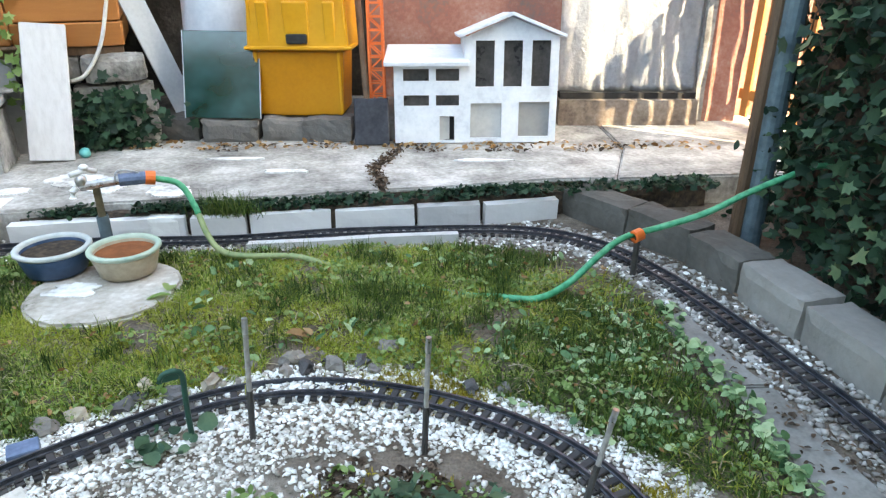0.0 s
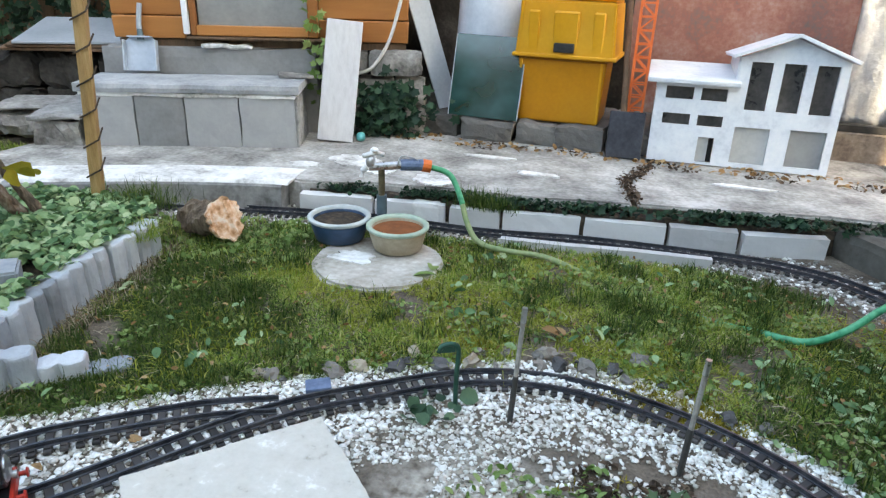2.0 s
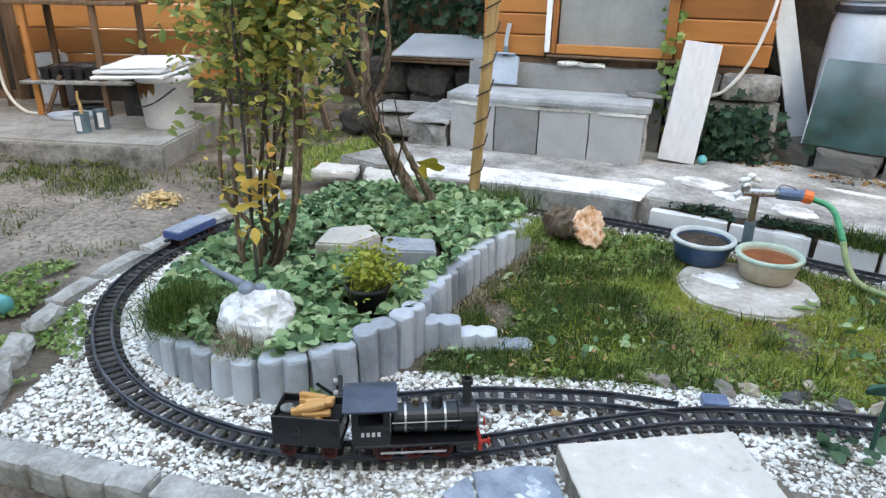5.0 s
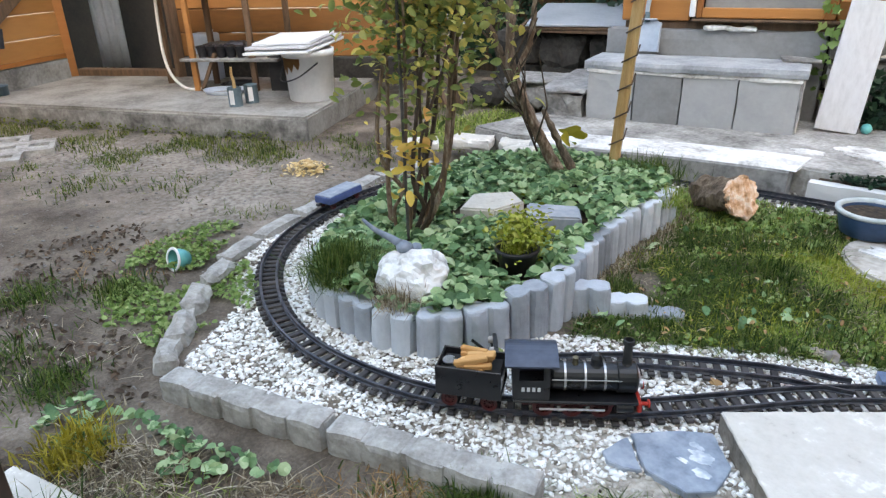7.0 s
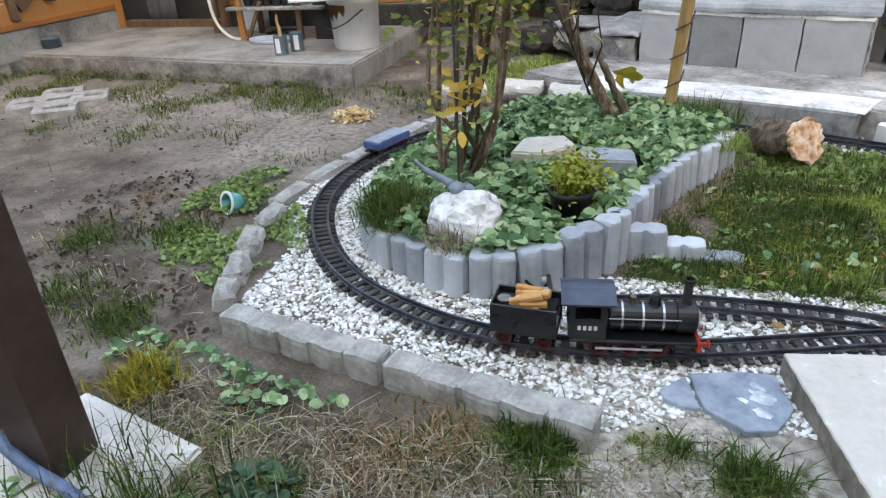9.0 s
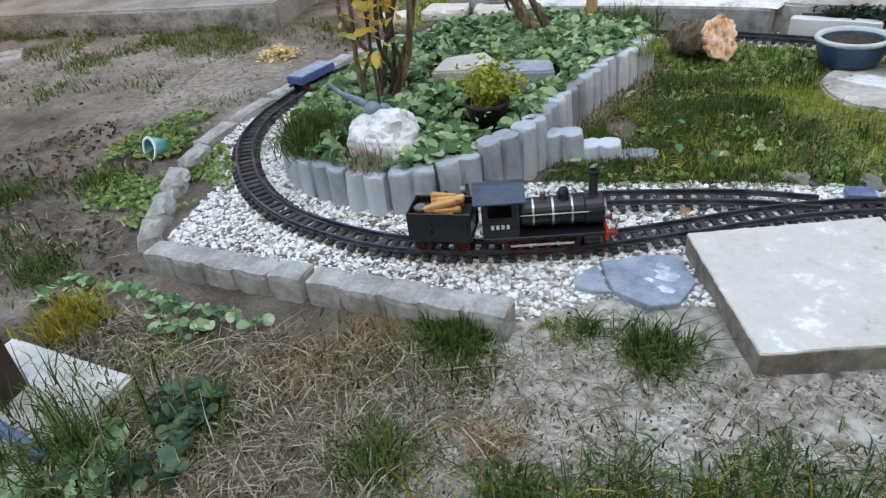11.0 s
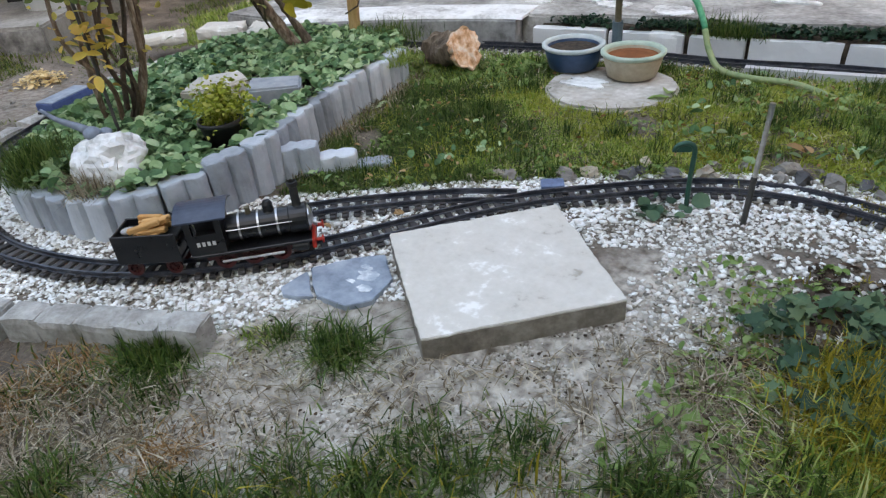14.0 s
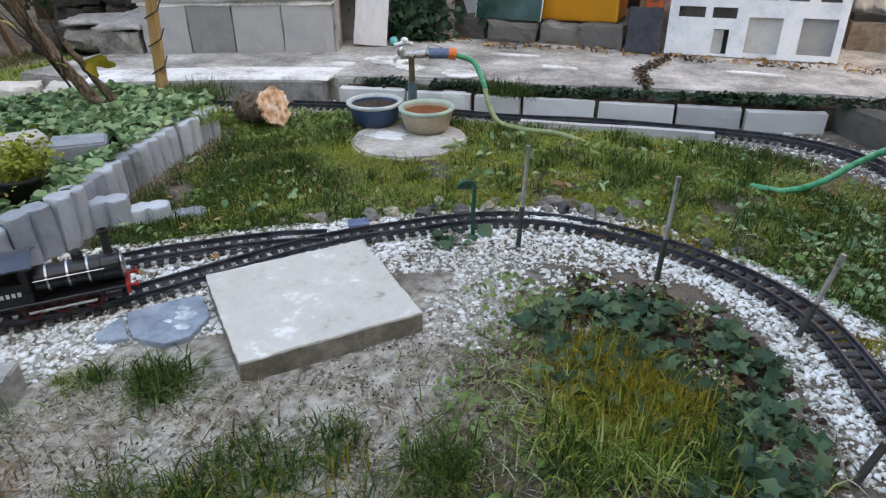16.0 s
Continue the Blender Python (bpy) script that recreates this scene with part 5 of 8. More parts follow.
cup = thing("scoop", (-2.4, 0.09, 0.022), "small teal plastic scoop lying in the grass", "scoop", rz=30)
part("shell", lathe([(0, -0.026), (0.022, -0.022), (0.03, -0.004), (0.033, 0.024), (0.03, 0.024), (0.027, -0.002), (0.02, -0.018), (0, -0.022)], 20, pose(0, 0, 0.008, 75, 0, -20)), M["teal"], cup, smooth=True)
part("lip", lathe([(0.03, 0.022), (0.037, 0.022), (0.037, 0.027), (0.03, 0.027), (0.03, 0.022)], 20, pose(0, 0, 0.008, 75, 0, -20)), M["white_plastic"], cup, "white rim")

gp = thing("grass_grid", label="pale concrete lattice stone lying in the grass", category="grid stone")
bm = bmesh.new()
gpm = pose(-4.31, -0.09, 0.012, 0, 0, 75)
slots = [(-0.055, 0.055, v - 0.03, v + 0.03) for v in (-0.17, 0.0, 0.17)] + [(u - 0.045, u + 0.045, -0.028, 0.028) for u in (-0.155, 0.155)]
us = sorted({-0.225, -0.095, 0.095, 0.225, *[k for h in slots for k in h[:2]]})
vs = sorted({-0.27, -0.11, 0.11, 0.27, *[k for h in slots for k in h[2:]]})
for u0, u1 in zip(us, us[1:]):
    for v0, v1 in zip(vs, vs[1:]):
        um, vm = (u0 + u1) / 2, (v0 + v1) / 2
        if (abs(um) < 0.095 or abs(vm) < 0.11) and not any(h[0] < um < h[1] and h[2] < vm < h[3] for h in slots):
            box((u1 - u0, v1 - v0, 0.04), gpm @ pose(um, vm, 0), bm=bm)
bmesh.ops.remove_doubles(bm, verts=bm.verts, dist=1e-5)
for v in bm.verts:
    v.co += 0.006 * noise.noise_vector(v.co * 21)
part("lattice", bm, M["edging"], gp)

# ---- the cabin, its steps and what leans there ----
CA = 22.0
C0 = Vector((-1.663, 2.41, 0))


def cab(a, b, z, rx=0, ry=0, rz=0):
    """A pose in the cabin's own axes: along the front, inward, up."""
    return Matrix.Translation(C0) @ pose(0, 0, 0, 0, 0, CA) @ pose(a, b, z, rx, ry, rz)


step = thing("concrete_step", label="broad step of grey concrete blocks with a slab on top", category="step", kind="structure")
for a0, a1 in ((-0.885, -0.672), (-0.668, -0.465), (-0.461, -0.236), (-0.232, 0.0)):
    part("block", rough_box((a1 - a0, 0.2, 0.235), cab((a0 + a1) / 2, 0.1, 0.217), 0.004, 0.05, a0 * 9, 0.002), M["block"], step)
part("core", box((0.86, 0.19, 0.22), cab(-0.445, 0.185, 0.21)), M["concrete"], step)
part("side_render", rough_box((0.016, 0.27, 0.225), cab(0.004, 0.14, 0.212), 0.008, 0.03, 7.0, 0.003), M["concrete"], step, "flaking grey render on the end")
part("mortar_lip", rough_box((0.9, 0.27, 0.02), cab(-0.443, 0.13, 0.337), 0.008, 0.022, 2.0, 0.003), M["limewash"], step, "pale mortar lip")
part("top_slab", rough_box((0.93, 0.295, 0.042), cab(-0.44, 0.132, 0.364), 0.003, 0.03, 3.0, 0.005), M["step_top"], step, "bluish-grey top slab")
part("broken_slate", rough_box((0.16, 0.09, 0.014), cab(-0.02, 0.23, 0.392, 0, 3, 8), 0.006, 0.02, 3.6, 0.002), M["stone"], step)
part("side_slab", rough_box((0.2, 0.56, 0.2), cab(-1.0, 0.26, 0.125), 0.025, 0.05, 4.0, 0.01), M["stone"], step)
part("side_top", rough_box((0.23, 0.58, 0.03), cab(-1.0, 0.26, 0.238), 0.012, 0.05, 5.0, 0.006), M["concrete"], step)
part("rough_stone", rough_box((0.34, 0.26, 0.13), cab(-1.3, 0.5, 0.12, 0, 0, 8), 0.03, 0.04, 8.0, 0.015), M["stone"], step)
part("side_top", rough_box((0.36, 0.3, 0.03), cab(-1.3, 0.52, 0.195, 0, 0, 8), 0.012, 0.05, 9.0, 0.006), M["concrete"], step)
part("rough_stone", rough_box((0.3, 0.24, 0.12), cab(-1.6, 0.6, 0.08, 0, 0, 14), 0.03, 0.04, 10.0, 0.015), M["shade_wall"], step)
plinth = thing("cabin_plinth", label="grey concrete and stone plinth under the cabin", category="plinth", kind="structure")
part("plinth_beam", rough_box((0.96, 0.1, 0.4), cab(-0.41, 0.335, 0.3), 0.007, 0.05, 6.0, 0.006), M["block"], plinth)
part("mortar_crust", rough_box((0.22, 0.05, 0.02), cab(-0.33, 0.29, 0.505), 0.012, 0.02, 6.5, 0.004), M["limewash"], plinth, "crumbling pale mortar")
for a0, a1, z0, z1 in ((0.08, 0.3, 0.385, 0.5), (0.31, 0.55, 0.39, 0.5), (0.08, 0.25, 0.26, 0.375), (0.26, 0.42, 0.27, 0.38), (0.43, 0.57, 0.25, 0.38), (0.08, 0.33, 0.1, 0.25), (0.34, 0.57, 0.1, 0.24)):
    part("plinth_stone", rough_box((a1 - a0, 0.12, z1 - z0), cab((a0 + a1) / 2, 0.335 + random.uniform(-0.015, 0.015), (z0 + z1) / 2), 0.012, 0.035, a0 + z0, 0.007), M["stone"], plinth)
cabin = thing("garden_cabin", label="orange-stained timber cabin with horizontal boards and a window", category="cabin", kind="structure")
for k in range(16):
    z = 0.582 + 0.098 * k
    for a0, a1 in ((-0.82, -0.51), (0.083, 0.485)) if k < 9 else ((-0.82, 0.485),):
        part("board", box((a1 - a0, 0.022, 0.094), cab((a0 + a1) / 2, 0.298, z, 4), 0.005), M["timber"], cabin)
    part("end_board", box((0.022, 1.4, 0.094), cab(0.475, 1.0, z, 0, 4), 0.005), M["timber"], cabin)
    part("end_board", box((0.022, 1.4, 0.094), cab(-0.81, 1.0, z, 0, -4), 0.005), M["timber"], cabin)
part("sill_beam", box((1.28, 0.05, 0.03), cab(-0.165, 0.335, 0.515)), M["timber_dark"], cabin)
part("inner_wall", box((1.25, 0.02, 1.6), cab(-0.165, 0.36, 1.3)), M["dark"], cabin)
part("cabin_roof", box((1.7, 1.9, 0.05), cab(-0.165, 0.95, 2.2)), M["timber_dark"], cabin)
win = part("window", box((0.5, 0.012, 0.8), cab(-0.2, 0.312, 0.98)), M["window_dark"], cabin, "grey curtained pane")
for a, z, w, h in ((-0.468, 0.97, 0.025, 0.84), (0.058, 0.97, 0.046, 0.84), (-0.21, 0.572, 0.49, 0.044), (-0.21, 1.37, 0.49, 0.045)):
    part("window_board", box((w, 0.035, h), cab(a, 0.292, z), 0.004), M["timber"], win)
part("window_sill", box((0.6, 0.045, 0.012), cab(-0.2, 0.285, 0.541), 0.003), M["timber_dark"], win, "dark worn sill")
part("white_pipe", box((0.026, 0.02, 1.4), cab(-0.497, 0.276, 1.255), 0.004), M["white_plastic"], cabin, "white plastic strip")

dust = thing("dustpan", label="grey-blue metal dustpan with a handle leaning on the step", category="dustpan")
bm = bmesh.new()
tray = [bm.verts.new(cab(-0.693, 0.237, 0.47, -12) @ Vector((x, y, z))) for y in (0.0, 0.006) for x, z in ((-0.072, -0.07), (0.072, -0.07), (0.066, 0.055), (0.045, 0.074), (-0.045, 0.074), (-0.066, 0.055))]
bm.faces.new(tray[:6]), bm.faces.new(tray[:5:-1])
for k in range(6):
    bm.faces.new((tray[k], tray[k + 6], tray[(k + 1) % 6 + 6], tray[(k + 1) % 6]))
bmesh.ops.recalc_face_normals(bm, faces=bm.faces)
for x in (-0.069, 0.069):
    box((0.005, 0.035, 0.13), cab(-0.693, 0.237, 0.47, -12) @ pose(x, -0.014, -0.006), 0.001, bm)
box((0.1, 0.035, 0.006), cab(-0.693, 0.237, 0.47, -12) @ pose(0, -0.014, 0.072), 0.001, bm)
part("pan", bm, M["pan"], dust)
part("handle", tube(smooth_path([cab(-0.693, 0.25, 0.54).translation, cab(-0.695, 0.258, 0.6).translation, cab(-0.684, 0.268, 0.685).translation], 0.012), 0.011, 8), M["sheet"], dust, "pale grey handle")
part("socket", tube([cab(-0.693, 0.248, 0.53).translation, cab(-0.694, 0.254, 0.575).translation], 0.016, 10, r2=0.011), M["galv"], dust, "dark grey socket")

plank = thing("leaning_board", label="weathered pale grey board leaning against the plinth", category="board")
part("board_body", box((0.16, 0.018, 0.535), cab(0.18, 0.185, 0.377, -17.5, 5.5), 0.003), M["board"], plank)
tagged(part("ball", lump(0.022, 3, None, 3, 0.02), M["teal"], smooth=True, at=cab(0.27, 0.14, TZ + 0.021)), "small green ball lying by the ivy", "ball")
sheet = thing("leaning_sheet", label="long grey-blue sheet leaning beside the barrel", category="sheet")
part("sheet_body", box((0.12, 0.008, 1.0), pose(-1.3, 2.98, 0.66, -8, -16.5, 62), 0.002), M["sheet"], sheet)
wh = thing("white_hose", label="thin white hose hanging in a loop on the plinth", category="hose")
part("hose_tube", tube(smooth_path([cab(0.26, 0.255, 0.405).translation, cab(0.32, 0.25, 0.43).translation, cab(0.39, 0.25, 0.53).translation, cab(0.435, 0.25, 0.66).translation, cab(0.465, 0.26, 0.8).translation, cab(0.49, 0.27, 1.05).translation], 0.02), 0.008, 8), M["hose_white"], wh, smooth=True)

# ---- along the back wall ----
# near-black colour paints in the deep shadow behind barrel and crates
shade_wall = part("wall_old", rough_box((2.2, 0.2, 2.6), pose(-1.48, 3.55, 1.2), 0.03, 0.12, 1.0), M["shade_wall"])
tagged(shade_wall, "near-black wall standing in for the shadows behind the barrel and crates", "wall", kind="structure")
wall_back = part("wall_back", box((4.3, 0.2, 2.6), pose(1.77, 3.56, 1.2), 0.0), M["plaster_red"])
tagged(wall_back, "patchy red and grey plastered back wall", "wall", kind="structure")
ledge = thing("stone_ledge", label="low ledge of dark rough stones along the wall", category="ledge", kind="structure")
lx0 = [-1.62, -1.32, -1.08, -0.82, -0.62, -0.4, -0.2]
for i, (a, b) in enumerate(zip(lx0, lx0[1:])):
    part("ledge_stone", rough_box((b - a - 0.004, 0.6, 0.115), pose((a + b) / 2, 3.19 + 0.02 * (i % 2), 0.16, 0, 0, random.uniform(-2, 2)), 0.014, 0.04, i, 0.008), M["rubble"], ledge)


def crate(x, y, z, w, d, h, rz, label, lidded):
    t = thing("storage_crate", (x, y, z), label, "crate", "stacked yellow crates", rz=rz)
    body = bmesh.new()
    bmesh.ops.create_cube(body, size=1)
    for v in body.verts:
        v.co.x *= w * (1.0 if v.co.z * (-1 if lidded else 1) > 0 else 0.93)
        v.co.y *= d * (1.0 if v.co.z * (-1 if lidded else 1) > 0 else 0.93)
        v.co.z = (v.co.z + 0.5) * h
    bmesh.ops.bevel(body, geom=body.edges[:], offset=0.008, segments=2, affect="EDGES")
    part("body", body, M["yellow" if lidded else "yellow_low"], t)
    for k in (-0.5, 0.5):
        part("corner_rib", box((0.012, 0.012, h * 0.95), pose(k * w * 0.9, -d * 0.47, h / 2, 3), 0.002), M["yellow"], t)
    part("emblem", box((0.09, 0.002, 0.01), pose(0, -d * 0.485, h * 0.72, 4), 0.001), M["print"], t, "plain dark bar")
    if lidded:
        part("rim", box((w * 1.05, d * 1.05, 0.016), pose(0, 0, 0.01), 0.004), M["yellow"], t)
        for k in (-0.32, 0.0, 0.32):
            part("rib", box((0.05 if k else 0.11, 0.02, h * 0.75), pose(k * w, -d * 0.48, h * 0.45, 4), 0.006), M["yellow"], t)
        part("grip", box((0.09, 0.012, 0.04), pose(0.0, -d * 0.525, h * 0.2), 0.004), M["soot"], t, "dark grip opening")
        part("lid", box((w * 0.9, d * 0.9, 0.02), pose(0, 0.02, h + 0.006, -3), 0.006), M["yellow"], t)


crate(-0.63, 3.1, 0.218, 0.4, 0.28, 0.285, -1, "yellow plastic crate standing on the stone ledge", False)
crate(-0.615, 3.08, 0.505, 0.44, 0.3, 0.24, -2, "yellow plastic crate with ribs stacked on another crate", True)
barrel = thing("barrel", (-1.03, 3.2, 0.218), "white plastic barrel with a dark clamp ring", "barrel")
part("barrel_body", lathe([(0, 0), (0.145, 0), (0.155, 0.02), (0.16, 0.3), (0.15, 0.5), (0.135, 0.56), (0.135, 0.6), (0, 0.6)], 32), M["barrel"], barrel, smooth=True)
part("clamp_ring", lathe([(0.136, 0.55), (0.15, 0.552), (0.152, 0.565), (0.15, 0.58), (0.136, 0.582), (0.136, 0.55)], 32), M["spade"], barrel, "dark clamp ring")
part("cover", lathe([(0, 0.6), (0.15, 0.6), (0.155, 0.61), (0.15, 0.64), (0.13, 0.66), (0, 0.665)], 32), M["barrel"], barrel, smooth=True)
gp2 = thing("glass_pane", label="dark greenish glass pane leaning against the barrel", category="glass pane")
part("pane", box((0.33, 0.006, 0.37), pose(-0.965, 2.95, 0.4, -14, 1, 0), 0.002), M["glass_green"], gp2)
# pale strips imitate light refracted at the pane's side edges
for q, w, h in ((0.1655, 0.004, 0.37), (-0.1655, 0.004, 0.37)):
    part("pane_edge", box((w, 0.0075, h), pose(-0.965, 2.95, 0.4, -14, 1, 0) @ pose(q, 0, 0)), M["sheet"], gp2, "pale strip for the refracted light at the edge")
spade = thing("spade", label="dark steel spade blade standing against the ledge", category="spade")
part("blade", box((0.15, 0.01, 0.2), pose(-0.31, 2.86, 0.215, -14, 0, 4), 0.004), M["spade"], spade)
part("shaft", tube([(-0.33, 2.89, 0.3), (-0.38, 3.1, 0.8)], 0.014, 8), M["timber_dark"], spade)


def lattice_crane(x, y):
    t = thing("toy_crane", (x, y, TZ), "orange plastic toy tower crane with a lattice mast", "toy crane")
    w, top = 0.03, 0.95
    mast = bmesh.new()
    for a in (-w, w):
        for b in (-w, w):
            box((0.009, 0.009, top), pose(a, b, top / 2), bm=mast)
    k, z = 0, 0.03
    while z < top - 0.05:
        s = 1 if k % 2 else -1
        for b in (-w, w):
            tube([(-w * s, b, z), (w * s, b, z + 0.055)], 0.0035, 5, mast)
            tube([(b, -w * s, z), (b, w * s, z + 0.055)], 0.0035, 5, mast)
            box((2 * w, 0.006, 0.006), pose(0, b, z), bm=mast)
        z += 0.055
        k += 1
    part("mast", mast, M["crane"], t)
    part("slewing_box", box((0.1, 0.09, 0.07), pose(0.03, 0, 0.72), 0.006), M["blue_grey"], t, "blue-grey operator box")
    part("jib", box((0.02, 0.02, 0.02), pose(-0.05, 0, 0.76)), M["crane"], t)
    part("jib_rod", tube([(-0.03, 0, 0.75), (-0.3, -0.03, 0.79)], 0.006, 6), M["crane"], t)
    part("base", box((0.13, 0.13, 0.03), pose(0, 0, 0.015), 0.004), M["spade"], t)


lattice_crane(-0.29, 2.98)

# white model house
mh = thing("model_house", (0, 0, 0), "white painted model house with a gabled hall and flat-roofed wing", "model house")
HL = pose(0.14, 2.87, 0, -4, 0, 1.5)


def pane_wall(u0, u1, z0, z1, holes, peak=None):
    """A front wall of thickness 12 mm with openings (u0, u1, z0, z1)."""
    us = sorted({u0, u1, *[h[0] for h in holes], *[h[1] for h in holes]})
    zs = sorted({z0, z1, *[h[2] for h in holes], *[h[3] for h in holes]})
    bm = bmesh.new()
    for a, b in zip(us, us[1:]):
        for c, d in zip(zs, zs[1:]):
            um, zm = (a + b) / 2, (c + d) / 2
            if not any(h[0] < um < h[1] and h[2] < zm < h[3] for h in holes):
                box((b - a, 0.012, d - c), HL @ pose(um, 0, zm), bm=bm)
    if peak:
        own = bmesh.new()
        tri = [own.verts.new(HL @ Vector(p)) for p in ((u0, -0.006, z1), (u1, -0.006, z1), (peak[0], -0.006, peak[1]), (u0, 0.006, z1), (u1, 0.006, z1), (peak[0], 0.006, peak[1]))]
        for f in ((0, 1, 2), (5, 4, 3), (0, 3, 4, 1), (1, 4, 5, 2), (2, 5, 3, 0)):
            own.faces.new([tri[i] for i in f])
        join(bm, own)
    bmesh.ops.remove_doubles(bm, verts=bm.verts, dist=1e-5)
    return bm


wing_holes = [(-0.31, -0.2, 0.385, 0.435), (-0.17, -0.07, 0.385, 0.435), (-0.31, -0.2, 0.28, 0.325), (-0.17, -0.07, 0.28, 0.325), (-0.155, -0.09, 0.13, 0.235)]
hall_holes = [(0.0, 0.08, 0.36, 0.55), (0.12, 0.2, 0.36, 0.55), (0.24, 0.32, 0.36, 0.55), (-0.02, 0.115, 0.14, 0.29), (0.19, 0.325, 0.145, 0.295)]
part("front_wall", pane_wall(-0.35, -0.043, 0.12, 0.475, wing_holes), M["white_model"], mh)
part("front_wall", pane_wall(-0.043, 0.355, 0.12, 0.565, hall_holes, (0.15, 0.645)), M["white_model"], mh)
for u0, u1, z0, z1 in wing_holes[:4] + hall_holes[:3]:
    part("window_pane", box((u1 - u0, 0.004, z1 - z0), HL @ pose((u0 + u1) / 2, 0.012, (z0 + z1) / 2)), M["house_glass"], mh)
for (u0, u1, z0, z1), mt, lb in zip(hall_holes[3:], ("garage", "window_dark"), ("pale grey garage door", "darker grey garage door")):
    part("garage_door", box((u1 - u0, 0.006, z1 - z0), HL @ pose((u0 + u1) / 2, 0.012, (z0 + z1) / 2)), M[mt], mh, lb)
part("entrance", box((0.065, 0.004, 0.105), HL @ pose(-0.1225, 0.03, 0.1825)), M["dark"], mh)
part("entrance_door", box((0.045, 0.005, 0.1), HL @ pose(-0.133, 0.012, 0.181, 0, 0, 15)), M["garage"], mh)
for a, z1 in ((-0.345, 0.475), (-0.043, 0.565), (0.35, 0.565)):
    part("side_wall", box((0.012, 0.3, z1 - 0.12), HL @ pose(a, 0.16, (z1 + 0.12) / 2)), M["white_model"], mh)
part("wing_roof", box((0.36, 0.36, 0.02), HL @ pose(-0.21, 0.13, 0.486, 9), 0.003), M["white_model"], mh)
for s in (-1, 1):
    part("gable_roof", box((0.245, 0.38, 0.014), HL @ pose(0.15 + s * 0.112, 0.14, 0.613, 0, s * 21.5), 0.002), M["white_model"], mh)

# silver tarpaulin, brick base, pier and slatted gate
tarp = bmesh.new()
nu, nv = 40, 24
tv = [[tarp.verts.new((0.56 + 0.68 * i / nu, 3.33 + 0.03 * noise.noise(Vector((i * 0.16, j * 0.07, 0))) + 0.012 * noise.noise(Vector((i * 0.5, j * 0.4, 3))) - 0.03 * (1 - j / nv), 0.27 + 0.75 * j / nv + 0.012 * noise.noise(Vector((i * 0.2, 0, 8))))) for j in range(nv + 1)] for i in range(nu + 1)]
for i in range(nu):
    for j in range(nv):
        tarp.faces.new((tv[i][j], tv[i + 1][j], tv[i + 1][j + 1], tv[i][j + 1]))
bmesh.ops.solidify(tarp, geom=tarp.faces[:], thickness=0.004)
tagged(part("tarpaulin", tarp, M["tarp"], smooth=True), "crumpled silver-grey tarpaulin hanging over a stack", "tarpaulin")
sill = thing("brick_base", label="low brown masonry ledge under the tarpaulin", category="base", kind="structure")
part("ledge_block", rough_box((0.68, 0.12, 0.13), pose(0.9, 3.28, 0.175), 0.005, 0.04, 1.0, 0.003), M["ledge"], sill)
# solid near-black strip painted in for the shaded gap under the tarpaulin
part("dark_gap", box((0.66, 0.08, 0.03), pose(0.9, 3.29, 0.255)), M["dark"], sill)
pier = thing("brick_pier", label="old pier with patchy reddish plaster beside the gate", category="pier", kind="structure")
part("pier_body", rough_box((0.2, 0.2, 1.4), pose(1.37, 3.42, 0.8), 0.008, 0.06, 2.0, 0.005), M["plaster_red"], pier)
part("mortar_strip", rough_box((0.05, 0.06, 1.2), pose(1.27, 3.33, 0.72), 0.006, 0.05, 3.0, 0.004), M["concrete"], pier, "grey mortar strip")
gate = thing("slatted_gate", label="orange-brown slatted wooden gate at the end of the terrace", category="gate")
for k in range(9):
    part("slat", box((0.045, 0.02, 0.95), pose(1.5 + 0.025 * k, 3.3 - 0.075 * k, 0.62, 0, 0, -72), 0.003), M["timber"], gate)
for z in (0.25, 0.95):
    part("rail", box((0.75, 0.03, 0.05), pose(1.61, 3.0, z, 0, 0, -72), 0.003), M["timber"], gate)

# ---- the left-hand terrace with shed, shelf and buckets ----
tl = thing("terrace_left", label="raised grey concrete terrace before the shed", category="terrace", kind="structure")
part("terrace_slab", slab([(-3.455, 1.115), (-3.95, 0.775), (-4.45, 0.46), (-4.95, 0.15), (-5.45, -0.18), (-7.5, 2.0), (-6.5, 4.0), (-4.12, 1.98)], -0.05, 0.12, 0.01, 0.008), M["old_terrace"], tl)
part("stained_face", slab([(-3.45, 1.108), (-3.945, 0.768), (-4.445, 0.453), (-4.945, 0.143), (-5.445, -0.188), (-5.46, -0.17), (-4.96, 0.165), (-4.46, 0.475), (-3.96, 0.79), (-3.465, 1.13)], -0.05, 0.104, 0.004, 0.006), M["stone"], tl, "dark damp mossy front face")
LA = 40.0


def shd(a, b, z, rx=0, ry=0, rz=0):
    """A pose in the rack's own axes: along its front, inward, up."""
    return Matrix.Translation((-4.6, 0.98, 0)) @ pose(0, 0, 0, 0, 0, LA) @ pose(a, b, z, rx, ry, rz)


shed = thing("shed", label="orange-brown timber shed with an open doorway", category="shed", kind="structure")


def between(x0, y0, x1, y1, z, d=0.0):
    """A pose midway between two points of the plan, turned along them, and their distance."""
    return pose((x0 + x1) / 2, (y0 + y1) / 2, z, 0, 0, math.degrees(math.atan2(y1 - y0, x1 - x0))), math.hypot(x1 - x0, y1 - y0)


